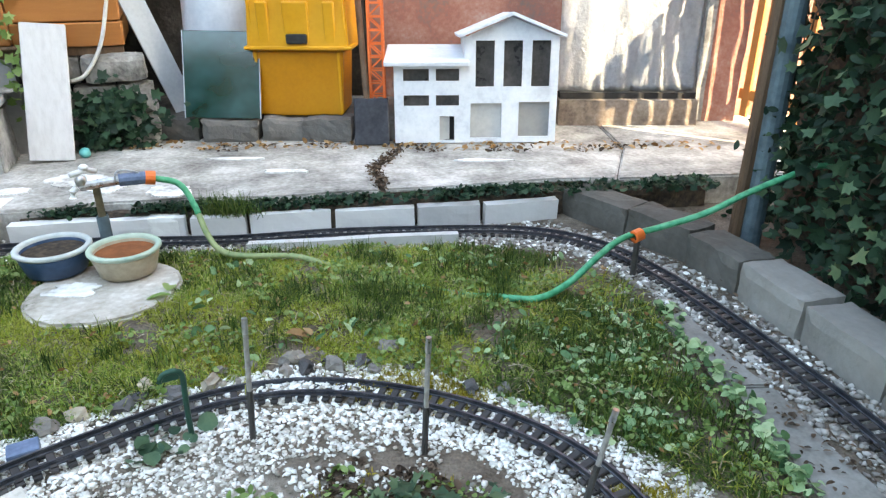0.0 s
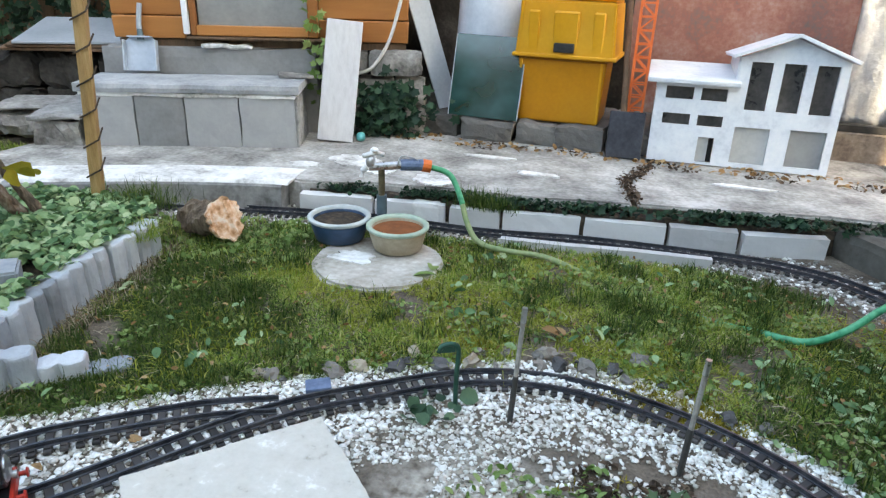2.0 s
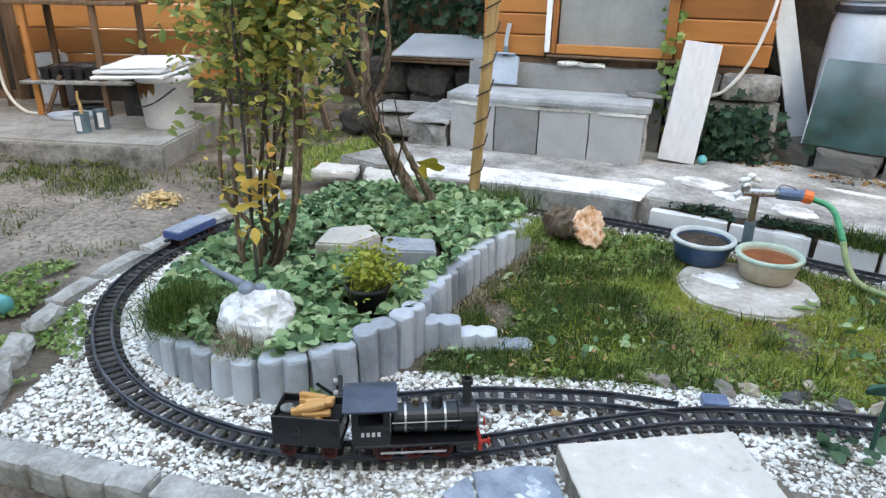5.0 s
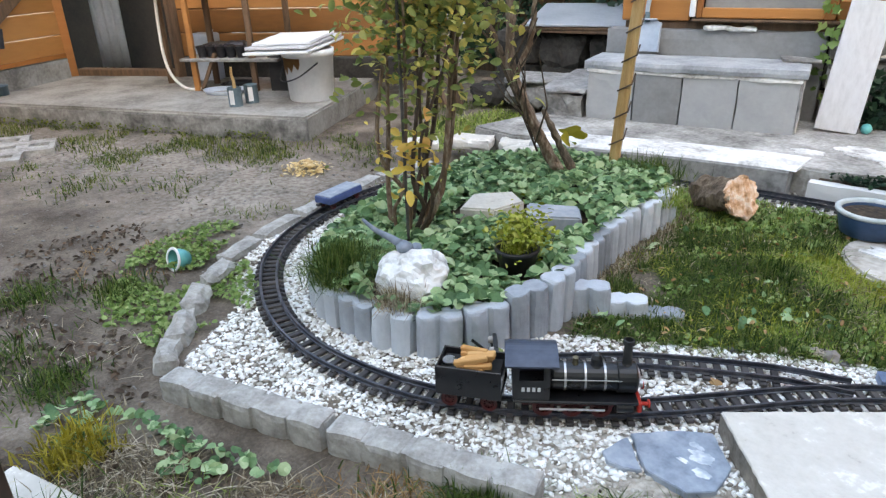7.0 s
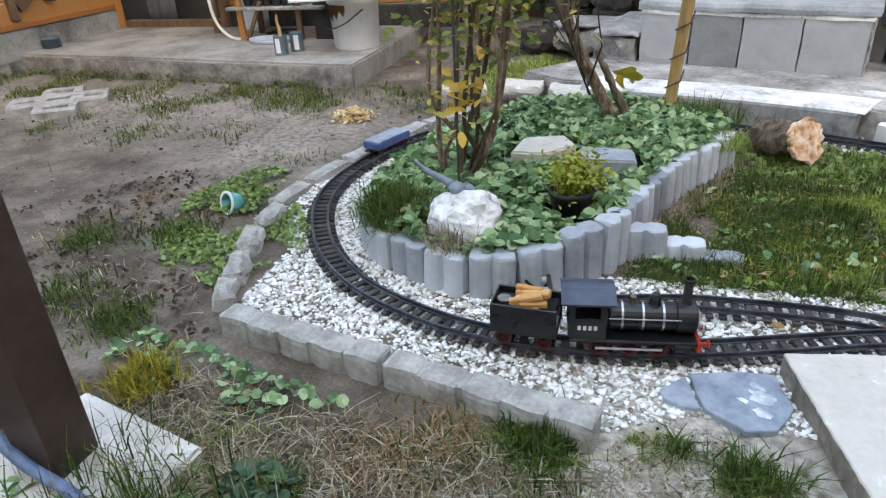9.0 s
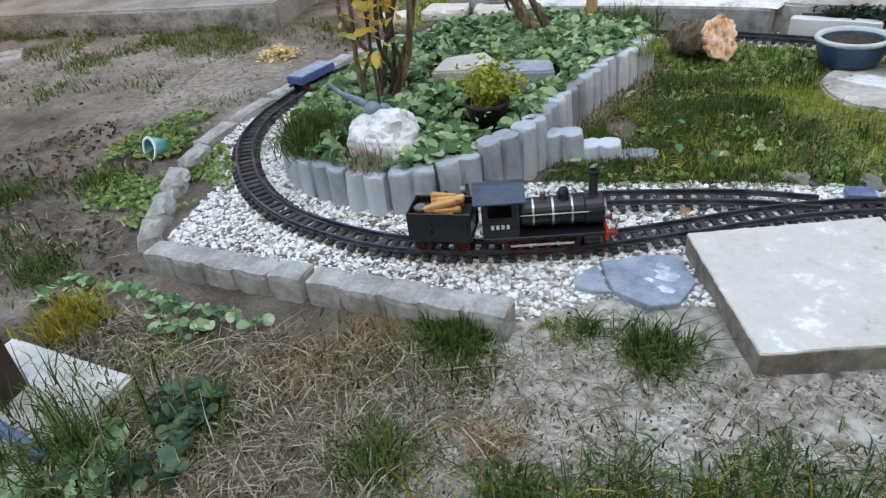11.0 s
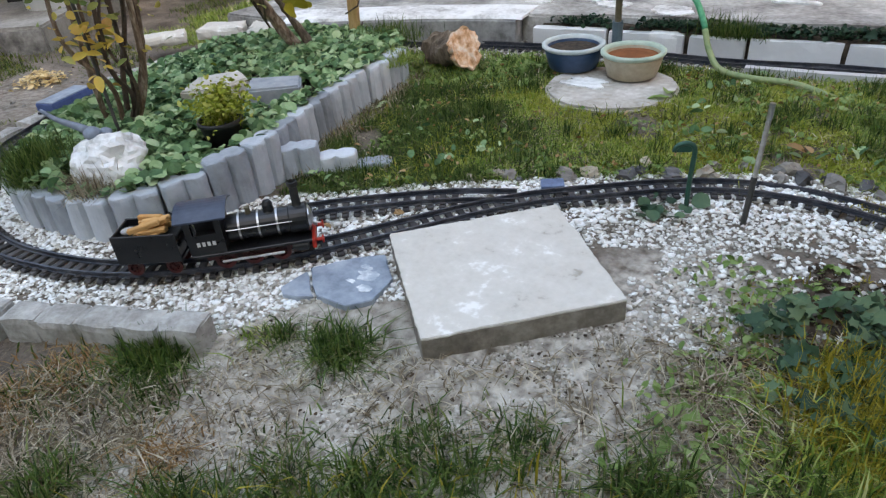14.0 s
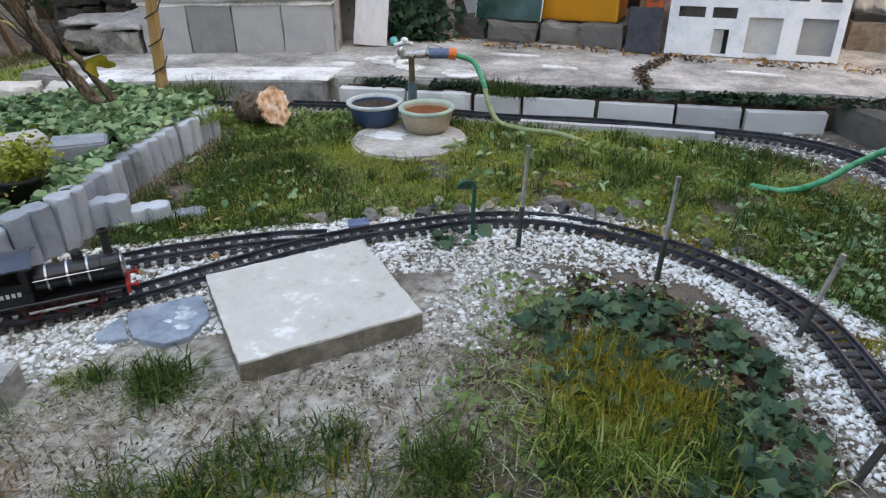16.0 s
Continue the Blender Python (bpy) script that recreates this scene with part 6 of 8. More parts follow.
for k in range(10):
    for q in ((-4.6, -1.2, -5.85, 0.57), (-5.22, 1.17, -3.95, 2.2)):
        m, ln = between(*q, 0.33 + 0.15 * k)
        part("board", box((ln, 0.03, 0.146), m, 0.006), M["shed"], shed)
m, ln = between(-4.6, -1.2, -5.85, 0.57, 0.165)
part("shed_plinth", box((ln, 0.05, 0.17), m, 0.006), M["old_terrace"], shed)
m, ln = between(-5.22, 1.17, -3.95, 2.2, 0.18)
part("shed_plinth", box((ln, 0.05, 0.14), m, 0.006), M["shade_wall"], shed)
m, ln = between(-5.3, -0.2, -5.84, 0.56, 0.6)
part("diagonal_brace", box((ln, 0.03, 0.07), m @ pose(0.1, -0.025, 0.02, 0, -32), 0.004), M["timber_dark"], shed)
part("door_strap", box((0.05, 0.04, 0.5), m @ pose(-0.33, -0.02, -0.05), 0.004), M["timber_dark"], shed)
part("hinge", box((0.07, 0.05, 0.12), m @ pose(-0.05, -0.03, -0.16, 0, 10), 0.006), M["spade"], shed, "dark iron hinge")
part("bottom_rail", box((ln, 0.02, 0.03), m @ pose(0, -0.022, -0.33), 0.003), M["timber"], shed)
# near-black panel gives the unlit inside of the shed by its colour
m, ln = between(-6.15, 0.72, -5.4, 1.45, 0.95)
part("interior", box((ln + 0.3, 0.03, 1.7), m), M["dark"], shed)
m, ln = between(-5.86, 0.62, -5.22, 1.12, 0.14)
part("threshold", box((ln, 0.08, 0.05), m @ pose(0, 0.05, 0), 0.006), M["timber_dark"], shed)
part("door_post", box((0.06, 0.06, 1.7), pose(-5.87, 0.6, 0.97), 0.004), M["timber"], shed)
part("door_post", box((0.06, 0.06, 1.7), pose(-5.22, 1.14, 0.97), 0.004), M["timber_dark"], shed)
curtain = bmesh.new()
m, ln = between(-5.76, 0.78, -5.6, 0.92, 0.0)
cloth = [[curtain.verts.new(m @ Vector((-ln / 2 + ln * i / 16, 0.018 * math.sin(i * 1.3) + 0.006 * noise.noise((i * 0.4, j * 0.5, 2)), 0.17 + 1.3 * j / 6))) for j in range(7)] for i in range(17)]
for i in range(16):
    for j in range(6):
        curtain.faces.new((cloth[i][j], cloth[i + 1][j], cloth[i + 1][j + 1], cloth[i][j + 1]))
bmesh.ops.solidify(curtain, geom=curtain.faces[:], thickness=0.006)
part("grey_curtain", curtain, M["sheet"], shed, "grey-blue curtain in the doorway", smooth=True)
# unseen roof, its front edge pushed out to shade the boards and terrace
part("shed_roof", slab([(-4.1, -1.15), (-5.6, 0.5), (-5.1, 0.95), (-3.65, 2.1), (-6.0, 4.5), (-8.5, 1.5), (-6.5, -2.5)], 1.86, 1.92), M["timber_dark"], shed)

rack = thing("garden_rack", label="rough wooden rack with two shelves of pots and tools", category="rack")
# the dark timber here partly carries the shade under the roof
for a, b, mt in ((0.02, 0.03, "shed"), (0.4, 0.03, "timber_dark"), (0.02, 0.27, "timber_dark"), (0.54, 0.27, "timber_dark"), (-0.3, 0.27, "timber_dark")):
    part("upright", box((0.032, 0.032, 0.82), shd(a, b, 0.53, 0, 0, 6), 0.003), M[mt], rack)
part("shelf", box((0.62, 0.3, 0.018), shd(0.26, 0.14, 0.305), 0.003), M["stone"], rack, "weathered grey shelf")
part("shelf", box((0.95, 0.3, 0.02), shd(0.12, 0.15, 0.72), 0.003), M["timber_dark"], rack)
part("side_brace", box((0.02, 0.02, 0.3), shd(0.1, 0.02, 0.21, 0, 28), 0.002), M["timber_dark"], rack)
part("back_board", box((0.12, 0.02, 0.26), shd(0.55, 0.05, 0.25), 0.003), M["dark"], rack, "dark board at the end")
for k in range(9):
    ob = part("plant_pot", lathe([(0, 0), (0.024, 0), (0.032, 0.055), (0.036, 0.055), (0.036, 0.066), (0.03, 0.066), (0.0, 0.05)], 14), M["pot"], at=shd(0.07 + 0.062 * (k % 6), 0.06 + 0.09 * (k // 6), 0.314))
    tagged(ob, "small empty dark plastic plant pot on the rack", "plant pot", "pots on the rack")
for k in range(4):
    ob = part("tool_tray", rough_box((0.13, 0.09, 0.07), None, 0.012, 0.02, k + 2.0, 0.006), M["spade"] if k % 2 else M["stake"], at=shd(0.1 + 0.12 * k, 0.2, 0.35 + 0.004 * k, 0, 0, 17 * k))
    tagged(ob, "dark clutter of tools and trays on the rack", "tool tray", "trays on the rack")
for k in range(4):
    ob = part("plant_pot", lathe([(0, 0), (0.04, 0), (0.055, 0.09), (0.06, 0.09), (0.06, 0.105), (0.05, 0.105), (0.0, 0.08)], 16), M["clay"], at=shd(-0.2 + 0.2 * k, 0.14, 0.731))
    tagged(ob, "terracotta-red plant pot on the upper shelf", "plant pot", "pots on the upper shelf")
bucket = thing("bucket", (-3.865, 1.385, 0.118), "white plastic tub with a wire handle and torn brown paper", "bucket", rz=20)
part("tub", lathe([(0, 0), (0.115, 0), (0.123, 0.008), (0.137, 0.24), (0.144, 0.24), (0.144, 0.275), (0.132, 0.275), (0.11, 0.02), (0, 0.02)], 32), M["white_plastic"], bucket, smooth=True)
paper = bmesh.new()
cols = [[paper.verts.new(((0.125 + 0.058 * z) * math.cos(radians(-145 + 5 * k)), (0.125 + 0.058 * z) * math.sin(radians(-145 + 5 * k)), z)) for z in (0.14 + 0.02 * math.sin(k * 1.7) + 0.004 * k, 0.236)] for k in range(16)]
for k in range(15):
    paper.faces.new((cols[k][0], cols[k + 1][0], cols[k + 1][1], cols[k][1]))
bmesh.ops.solidify(paper, geom=paper.faces[:], thickness=-0.003)
part("paper", paper, M["dead_leaf"], bucket, "torn brown paper")
part("wire_handle", tube(smooth_path([(-0.14, -0.03, 0.22), (-0.1, -0.13, 0.12), (0.04, -0.155, 0.14), (0.13, -0.06, 0.22)], 0.02), 0.004, 6), M["spade"], bucket)
for z, w, d, rz, mt, lb in ((0.403, 0.38, 0.52, 37, "white_plastic", "thick white flat panel lying over the tub"), (0.425, 0.36, 0.47, 34, "board", "pale thin board lying on the white panel"), (0.444, 0.33, 0.4, 40, "white_plastic", "white sheet on top of the stacked panels")):
    tagged(part("panel", rough_box((w, d, 0.018), None, 0.003, 0.1, z, 0.003), M[mt], at=pose(-3.95, 1.36, z, 2, -2, rz)), lb, "panel", "panels on the tub")
for k, (x, y) in enumerate(((-3.985, 0.985), (-4.01, 1.09))):
    t = thing("tin_can", (x, y, 0.118), "small grey tin with a pale paper label", "tin", "tins on the terrace", rz=LA + 20 * k)
    part("can", lathe([(0, 0), (0.038, 0), (0.038, 0.003), (0.037, 0.006), (0.037, 0.1), (0.038, 0.103), (0.036, 0.104), (0.034, 0.1), (0.034, 0.02), (0, 0.02)], 20), M["galv"], t, smooth=True)
    part("paper_label", box((0.026, 0.003, 0.075), pose(0, -0.0375, 0.055), 0.001), M["white_print"], t, "pale label")
    if k == 0:
        part("brush_handle", tube(smooth_path([(0, 0, 0.03), (0.004, 0, 0.13), (-0.004, 0, 0.17), (0.0, 0, 0.21)], 0.012), 0.012, 8, r2=0.006), M["post"], t, "wooden brush handle")
dr = thing("tin_can", (-5.43, 0.08, 0.118), "low round tin lying by the shed door", "tin")
part("can", lathe([(0, 0), (0.055, 0), (0.055, 0.05), (0.06, 0.052), (0.06, 0.06), (0, 0.062)], 24), M["galv"], dr, smooth=True)
bs = thing("tray", (-4.4, 1.1, 0.118), "oval grey metal tray lying under the rack", "tray", rz=LA)
part("tray_body", lathe([(0.0, 0.0), (0.1, 0.0), (0.125, 0.028), (0.132, 0.028), (0.11, -0.004), (0.0, -0.004)], 28, Matrix.Diagonal((1.0, 0.75, 1.0, 1.0))), M["pan"], bs, smooth=True)
cb = part("cable_coil", tube(smooth_path([shd(0.16 + 0.09 * math.cos(k * 0.8) + 0.004 * k, 0.2 + 0.06 * math.sin(k * 0.8), 0.128 + 0.001 * k).translation for k in range(24)], 0.02), 0.006, 6), M["spade"])
tagged(cb, "dark cable coiled on the terrace", "cable")
hz = part("hanging_hose", tube(smooth_path([shd(-0.17, 0.1, 0.95).translation, shd(-0.2, 0.08, 0.5).translation, shd(-0.17, 0.05, 0.25).translation, shd(-0.06, 0.02, 0.14).translation, shd(0.06, 0.04, 0.13).translation], 0.03), 0.009, 8), M["hose_white"], smooth=True)
tagged(hz, "pale hose hanging down beside the rack", "hose")
jug = thing("canister", shd(-0.1, 0.42, 0.118).translation, "pale blue plastic canister beside the rack", "canister", rz=LA)
part("canister_body", box((0.16, 0.11, 0.3), pose(0, 0, 0.15), 0.02, seg=2), M["pan"], jug)
part("canister_cap", cyl(0.02, 0.025, pose(0.04, 0, 0.31), bevel=0.003), M["white_plastic"], jug)
bpole = thing("leaning_plank", label="dark brown planks leaning against the hedge", category="plank")
part("plank_body", box((0.1, 0.022, 0.66), pose(-3.79, 2.17, 0.255, 0, -35, -13), 0.003), M["timber_dark"], bpole)
part("plank_body", box((0.07, 0.022, 0.6), pose(-3.72, 2.26, 0.235, 0, -35, -13), 0.003), M["timber_dark"], bpole)
fence = thing("timber_fence", label="dark brown timber fence behind the bed", category="fence", kind="structure")
for k in range(14):
    part("fence_board", box((0.14, 0.025, 1.8), pose(-4.5 + 0.145 * k, 3.2 + 0.02 * k, 0.9, 0, 0, 8), 0.004), M["timber_dark"], fence)
slabs = thing("stacked_boards", label="grey boards stacked on a low stone wall", category="boards")
for k in range(3):
    part("board_sheet", box((0.66, 0.5, 0.014), cab(-1.2 + 0.03 * k, 0.88, 0.47 + 0.018 * k, 9, 0, 3 * k), 0.003), M["sheet"] if k == 2 else M["timber_dark"], slabs)
# stones coloured near-black in place of the shaded gap below the boards
lw = thing("low_stone_wall", label="low rubble wall coloured near-black for the shade under the boards", category="wall", kind="structure")
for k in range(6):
    part("stone", rough_box((0.28, 0.2, 0.2), cab(-0.95 - 0.29 * (k % 3), 0.78, 0.14 + 0.18 * (k // 3), 0, 0, random.uniform(-6, 6)), 0.03, 0.05, k, 0.015), M["shade_wall"], lw)

# pipe, post and hedge on the right
dp = thing("drain_pipe", (0.995, 1.98, 0), "pale grey-green drain pipe beside the hedge", "pipe")
part("pipe_shaft", tube([(0, 0, 0), (0, 0, 1.8)], 0.032, 16), M["galv"], dp)
dk = thing("dark_post", (0.95, 2.0, 0), "dark brown wooden post beside the pipe", "post")
part("post_shaft", tube([(0, 0, 0), (0.03, 0.02, 1.8)], 0.02, 8), M["timber_dark"], dk)

# enclosing walls added out of sight; the tall one blocks sun to shade the garden
for nm, sx, sy, x, y, h in (("wall_side", 0.3, 14.0, 2.9, -5.2, 9.0), ("wall_rear", 9.0, 0.3, -2.0, -3.6, 3.0), ("wall_far", 9.0, 0.3, -5.0, 5.6, 2.6)):
    tagged(part(nm, box((sx, sy, h), pose(x, y, h / 2 - 0.05)), M["wall_plain"]), "plain added wall out of sight round the garden", "wall", kind="structure")

# ---- gravel, grass and leaves ----
track_line = [(q.x, q.y) for q in main_pts[::2]]
GRAVEL = [(0.5, 0.05), (0.56, 0.8), (0.4, 1.0), (0.25, 1.11), (0.115, 1.19), (-0.02, 1.255), (-0.2, 1.285), (-0.4, 1.25), (-0.55, 1.195), (-0.7, 1.13), (-0.82, 1.05), (-0.95, 0.965), (-1.055, 0.89), (-1.165, 0.81), (-1.26, 0.735), (-1.36, 0.66), (-1.42, 0.58), (-1.44, 0.46), (-1.52, 0.36), (-1.63, 0.28), (-1.8, 0.24), (-1.98, 0.28), (-2.12, 0.42), (-2.24, 0.62), (-2.3, 0.9), (-2.55, 1.0), (-2.58, 0.75), (-2.45, 0.4), (-2.3, 0.22), (-2.05, 0.1), (-1.9, -0.08), (-1.8, -0.13), (-1.06, 0.22), (-0.98, 0.38), (-0.78, 0.5), (-0.5, 0.7), (-0.42, 0.82), (-0.28, 0.98), (-0.1, 1.03), (0.05, 0.99), (0.17, 0.87), (0.25, 0.68), (0.3, 0.4), (0.31, 0.05)]
INNER = [(-0.5, 0.62), (-0.42, 0.85), (-0.2, 0.97), (0.03, 0.95), (0.2, 0.8), (0.27, 0.55), (0.3, 0.2), (0.0, 0.3), (-0.25, 0.5)]
p = scatter(GRAVEL, 25000, [PAVER])
bed_side = near_line(p, track_line, 0.1) | (p[:, 0] < -0.62) | (p[:, 1] > 1.15)
pebbles("white_gravel", on_ground(p[bed_side]), 0.0056, M["gravel"], "white crushed stone gravel round the track")
loose = p[~bed_side]
loose = loose[patchy(loose, 7, 181.0) + 0.6 * patchy(loose, 22, 182.0) > -0.4]
pebbles("loose_gravel", on_ground(loose), 0.0048, M["gravel_dirty"], "dirty gravel thinning out inside the curve")
p = scatter(INNER, 7000)
p = p[(patchy(p, 6, 9.0) + 0.5 * patchy(p, 21, 9.5) - 2.2 * (p[:, 0] + 0.25)) > 0.12]
pebbles("white_gravel", on_ground(p), 0.0055, M["gravel_dirty"], "sparse white gravel among the weeds")
p = scatter([(-1.05, -0.35), (-1.1, 0.3), (-0.9, 0.4), (-0.6, 0.32), (-0.4, 0.55), (-0.3, 0.7), (-0.2, 0.3), (-0.4, -0.2)], 350, [PAVER])
p = p[patchy(p, 5, 5.0) + 0.5 * patchy(p, 15, 5.0) > 0.1]
pebbles("pale_grit", on_ground(p), 0.0036, M["gravel_dirty"], "pale grit trodden into the earth")
back_line = [(q.x, q.y) for q in back_pts[::2]]
q = np.array(back_line)
p = (q[rng.integers(0, len(q), 15000)] + rng.normal(size=(15000, 2)) * 0.055)
pebbles("grey_ballast", on_ground(p, 0.002), 0.0075, M["ballast"], "grey and white ballast under the far track")
p = (q[rng.integers(0, len(q), 5000)] + rng.normal(size=(5000, 2)) * 0.05)
p = p[p[:, 1] > 1.2]
pebbles("white_gravel", on_ground(p, 0.002), 0.007, M["gravel"], "white gravel mixed into the far ballast")
for k in range(34):
    a = rng.random()
    x, y = [(-1.08 + 1.35 * a), 0]
    y = np.interp(x, [-1.1, -0.95, -0.7, -0.45, -0.2, 0.05, 0.25], [0.86, 0.965, 1.13, 1.24, 1.285, 1.22, 1.1]) + rng.normal() * 0.02
    s = 0.007 + 0.014 * rng.random()
    ob = part("border_stone", lump((s * 1.4, s, s * 0.85), k, None, 2, 0.75, freq=1.6), M["border"], at=pose(x, y, height(x, y) + s * 0.3, 0, 0, 360 * rng.random()))
    tagged(ob, "small dark rough stone edging the lawn", "stone", "stones edging the lawn")

# lawn
p = scatter(LAWN, 62000, [DISC])
bare = patchy(p, 4, 1.0) + 0.5 * patchy(p, 13, 2.0) + 0.4 * patchy(p, 34, 2.6)
p = p[bare > -0.4 + 0.4 * np.clip((p[:, 0] - 0.1) / 0.3, 0, 1)]
tone = patchy(p, 3.2, 101.0) + 0.55 * patchy(p, 9, 102.0) + 0.3 * patchy(p, 30, 103.0) + 0.12 * rng.normal(size=len(p)) + 0.34 * np.exp(-((p[:, 0] + 0.3) / 0.4) ** 2) + 0.45 * np.exp(-((p[:, 0] + 0.85) / 0.42) ** 2 - ((p[:, 1] - 1.42) / 0.2) ** 2) - 0.75 * np.exp(-((p[:, 0] + 1.28) / 0.24) ** 2) - 0.34 * np.clip((p[:, 0] - 0.02) / 0.3, 0, 1) - 0.16
blades("lawn", on_ground(p[np.abs(tone) <= 0.2], -0.002), 0.03, 0.0014, 1.6, M["grass"], "uneven short green lawn grass with bare patches", flat=0.3)
blades("lawn", on_ground(p[tone < -0.2], -0.002), 0.034, 0.0013, 1.6, M["grass_dark"], "deeper green lawn grass in lush patches", flat=0.3)
blades("lawn", on_ground(p[tone > 0.2], -0.002), 0.024, 0.0014, 1.6, M["grass_lime"], "thin yellowish mossy lawn grass", flat=0.35)
p = scatter(LAWN, 9000, [DISC])
p = p[patchy(p, 5, 6.0) + 0.5 * patchy(p, 16, 6.5) > 0.1]
blades("lawn_tufts", on_ground(p, -0.002), 0.045, 0.0015, 1.7, M["grass_lime"], "longer yellow-green tufts in the lawn", flat=0.35)
p = scatter(LAWN, 2600, [DISC])
p = p[patchy(p, 6, 105.0) > 0.0]
blades("dry_grass", on_ground(p, 0.01), 0.035, 0.0014, 1.0, M["straw"], "dry blades lying in the lawn", flat=0.7)
p = scatter(LAWN, 4200, [DISC])
p = p[patchy(p, 5, 8.0) + 0.6 * patchy(p, 17, 8.5) + 0.18 * (p[:, 0] + 0.3) > 0.12]
leaves("lawn_weeds", on_ground(p, 0.014), 0.012, M["weed"], "small weed leaves in the lawn", "weeds", "round", 0.5)
p = scatter(LAWN, 260, [DISC])
p = p[patchy(p, 4, 108.0) > 0.1]
leaves("lawn_weeds", on_ground(p, 0.02), 0.03, M["cover"], "broader dock leaves in the lawn", "weeds", "oval", 0.5)
p = scatter([(0.05, 1.2), (0.3, 1.02), (0.58, 0.85), (0.6, 1.5), (0.4, 1.6), (0.1, 1.4)], 2600)
p = p[patchy(p, 7, 15.0) > -0.1]
leaves("lawn_weeds", on_ground(p, 0.014), 0.016, M["cover"], "low leafy weeds beside the concrete strip", "weeds", "round", 0.5)
p = scatter([(-1.5, 1.6), (-1.3, 1.55), (-1.1, 1.86), (-1.35, 1.9)], 2600)
leaves("lawn_weeds", on_ground(p, 0.015), 0.028, M["weed"], "pale weed leaves by the log", "weeds", "oval", 0.5)

# ground cover in the bed
p = scatter(bed_poly, 7600)
z = np.array([bed_height(x, y) for x, y in p]) + 0.035 * rng.random(len(p)) + 0.01
hold = ~near_line(p, [(-1.68, 0.41)], 0.1) & ~near_line(p, [(-1.567, 0.672)], 0.065) & ~near_line(p, [(-1.91, 0.91), (-1.88, 0.955), (-1.94, 0.875)], 0.095) & ~near_line(p, [(-1.72, 0.975), (-1.68, 1.015), (-1.76, 0.945), (-1.7, 0.93)], 0.085)
leaves("ground_cover", np.column_stack([p, z])[hold], 0.029, M["cover"], "dense heart-leaved ground cover plants in the bed", "ground cover", "round", 0.45)
for cx, cy, r, n, ln in ((-1.87, 0.34, 0.07, 2300, 0.085), (-1.83, 0.3, 0.05, 600, 0.08), (-1.92, 0.33, 0.04, 500, 0.07), (-1.83, 1.6, 0.14, 1200, 0.06), (-1.62, 1.4, 0.06, 500, 0.05)):
    pp = np.array([cx, cy]) + rng.normal(size=(n, 2)) * r * 0.5
    blades("grass_tuft", np.column_stack([pp, np.full(n, 0.085)]), ln, 0.0012, 1.5, M["grass_dark"] if cx < -1.7 else M["grass"], "tuft of fine dark green grass in the bed")
fl = np.array([(-1.94, 1.31, 0.28), (-1.9, 1.33, 0.27), (-1.93, 1.28, 0.26), (-1.89, 1.29, 0.28)])
leaves("pale_leaves", fl, 0.06, M["grass_bright"], "few large pale green leaves beside the tree", "leaves", "round", 0.4)

# foreground: straw, tufts, weeds
STRAW = [(-1.75, -0.3), (-1.3, -0.05), (-1.0, 0.12), (-0.92, -0.1), (-0.85, -0.4), (-1.2, -0.6), (-1.6, -0.5)]
p = scatter(STRAW, 20000)
p = p[patchy(p, 5, 4.0) > -0.25]
blades("dry_grass", on_ground(p, 0.003), 0.07, 0.0016, 1.0, M["straw"], "flattened dry straw-coloured grass", flat=0.75)
p = scatter([(-1.3, -0.6), (-1.0, 0.3), (-0.6, 0.4), (-0.3, 0.7), (0.3, 0.6), (0.3, -0.3)], 12000, [PAVER])
p = p[patchy(p, 5, 7.0) + 0.6 * patchy(p, 19, 7.5) > -0.12]
blades("dry_grass", on_ground(p, 0.003), 0.05, 0.0014, 1.0, M["straw"], "thin dry grass lying on the bare earth", flat=0.75)
for cx, cy, r, n, ln in ((-0.84, 0.3, 0.055, 700, 0.04), (-1.2, -0.02, 0.13, 1300, 0.034), (-1.05, 0.07, 0.1, 1400, 0.036), (-0.98, 0.25, 0.05, 300, 0.03), (-0.62, -0.02, 0.16, 1600, 0.042), (-0.4, 0.06, 0.2, 2600, 0.045), (-0.2, 0.12, 0.18, 2200, 0.045), (-0.75, 0.1, 0.09, 400, 0.03), (-0.02, 0.2, 0.16, 1400, 0.045), (-1.45, -0.3, 0.16, 900, 0.035), (-1.5, -0.42, 0.08, 500, 0.06), (-1.25, -0.3, 0.12, 700, 0.035), (0.12, 0.1, 0.18, 1300, 0.045), (-1.0, -0.12, 0.1, 500, 0.03), (-0.5, 0.28, 0.12, 500, 0.03)):
    pp = np.array([cx, cy]) + rng.normal(size=(n // 4, 2)) * r * 0.42
    pp = pp[~inside(PAVER, pp)]
    blades("grass_tuft", on_ground(pp, -0.002), ln, 0.0014, 1.7, M["grass_dark"] if n % 3 else M["grass"], "tuft of green grass in the bare earth")
for cx, cy, r, n in ((-0.06, 0.56, 0.095, 2000), (-0.1, 0.64, 0.06, 700), (0.03, 0.55, 0.07, 700)):
    pp = np.array([cx, cy]) + rng.normal(size=(n, 2)) * r * 0.55
    blades("grass_tuft", on_ground(pp, -0.002), 0.06, 0.0013, 1.4, M["grass_bright"], "thick tuft of yellow-green grass")
    blades("grass_tuft", on_ground(pp[::2] + 0.006, -0.002), 0.05, 0.0014, 1.6, M["grass_dark"], "dark green blades in the yellow tuft")
p = scatter([(-0.22, 0.55), (-0.3, 0.72), (-0.12, 0.9), (0.08, 0.88), (0.22, 0.7), (0.22, 0.3), (0.08, 0.3), (0.0, 0.5)], 5200)
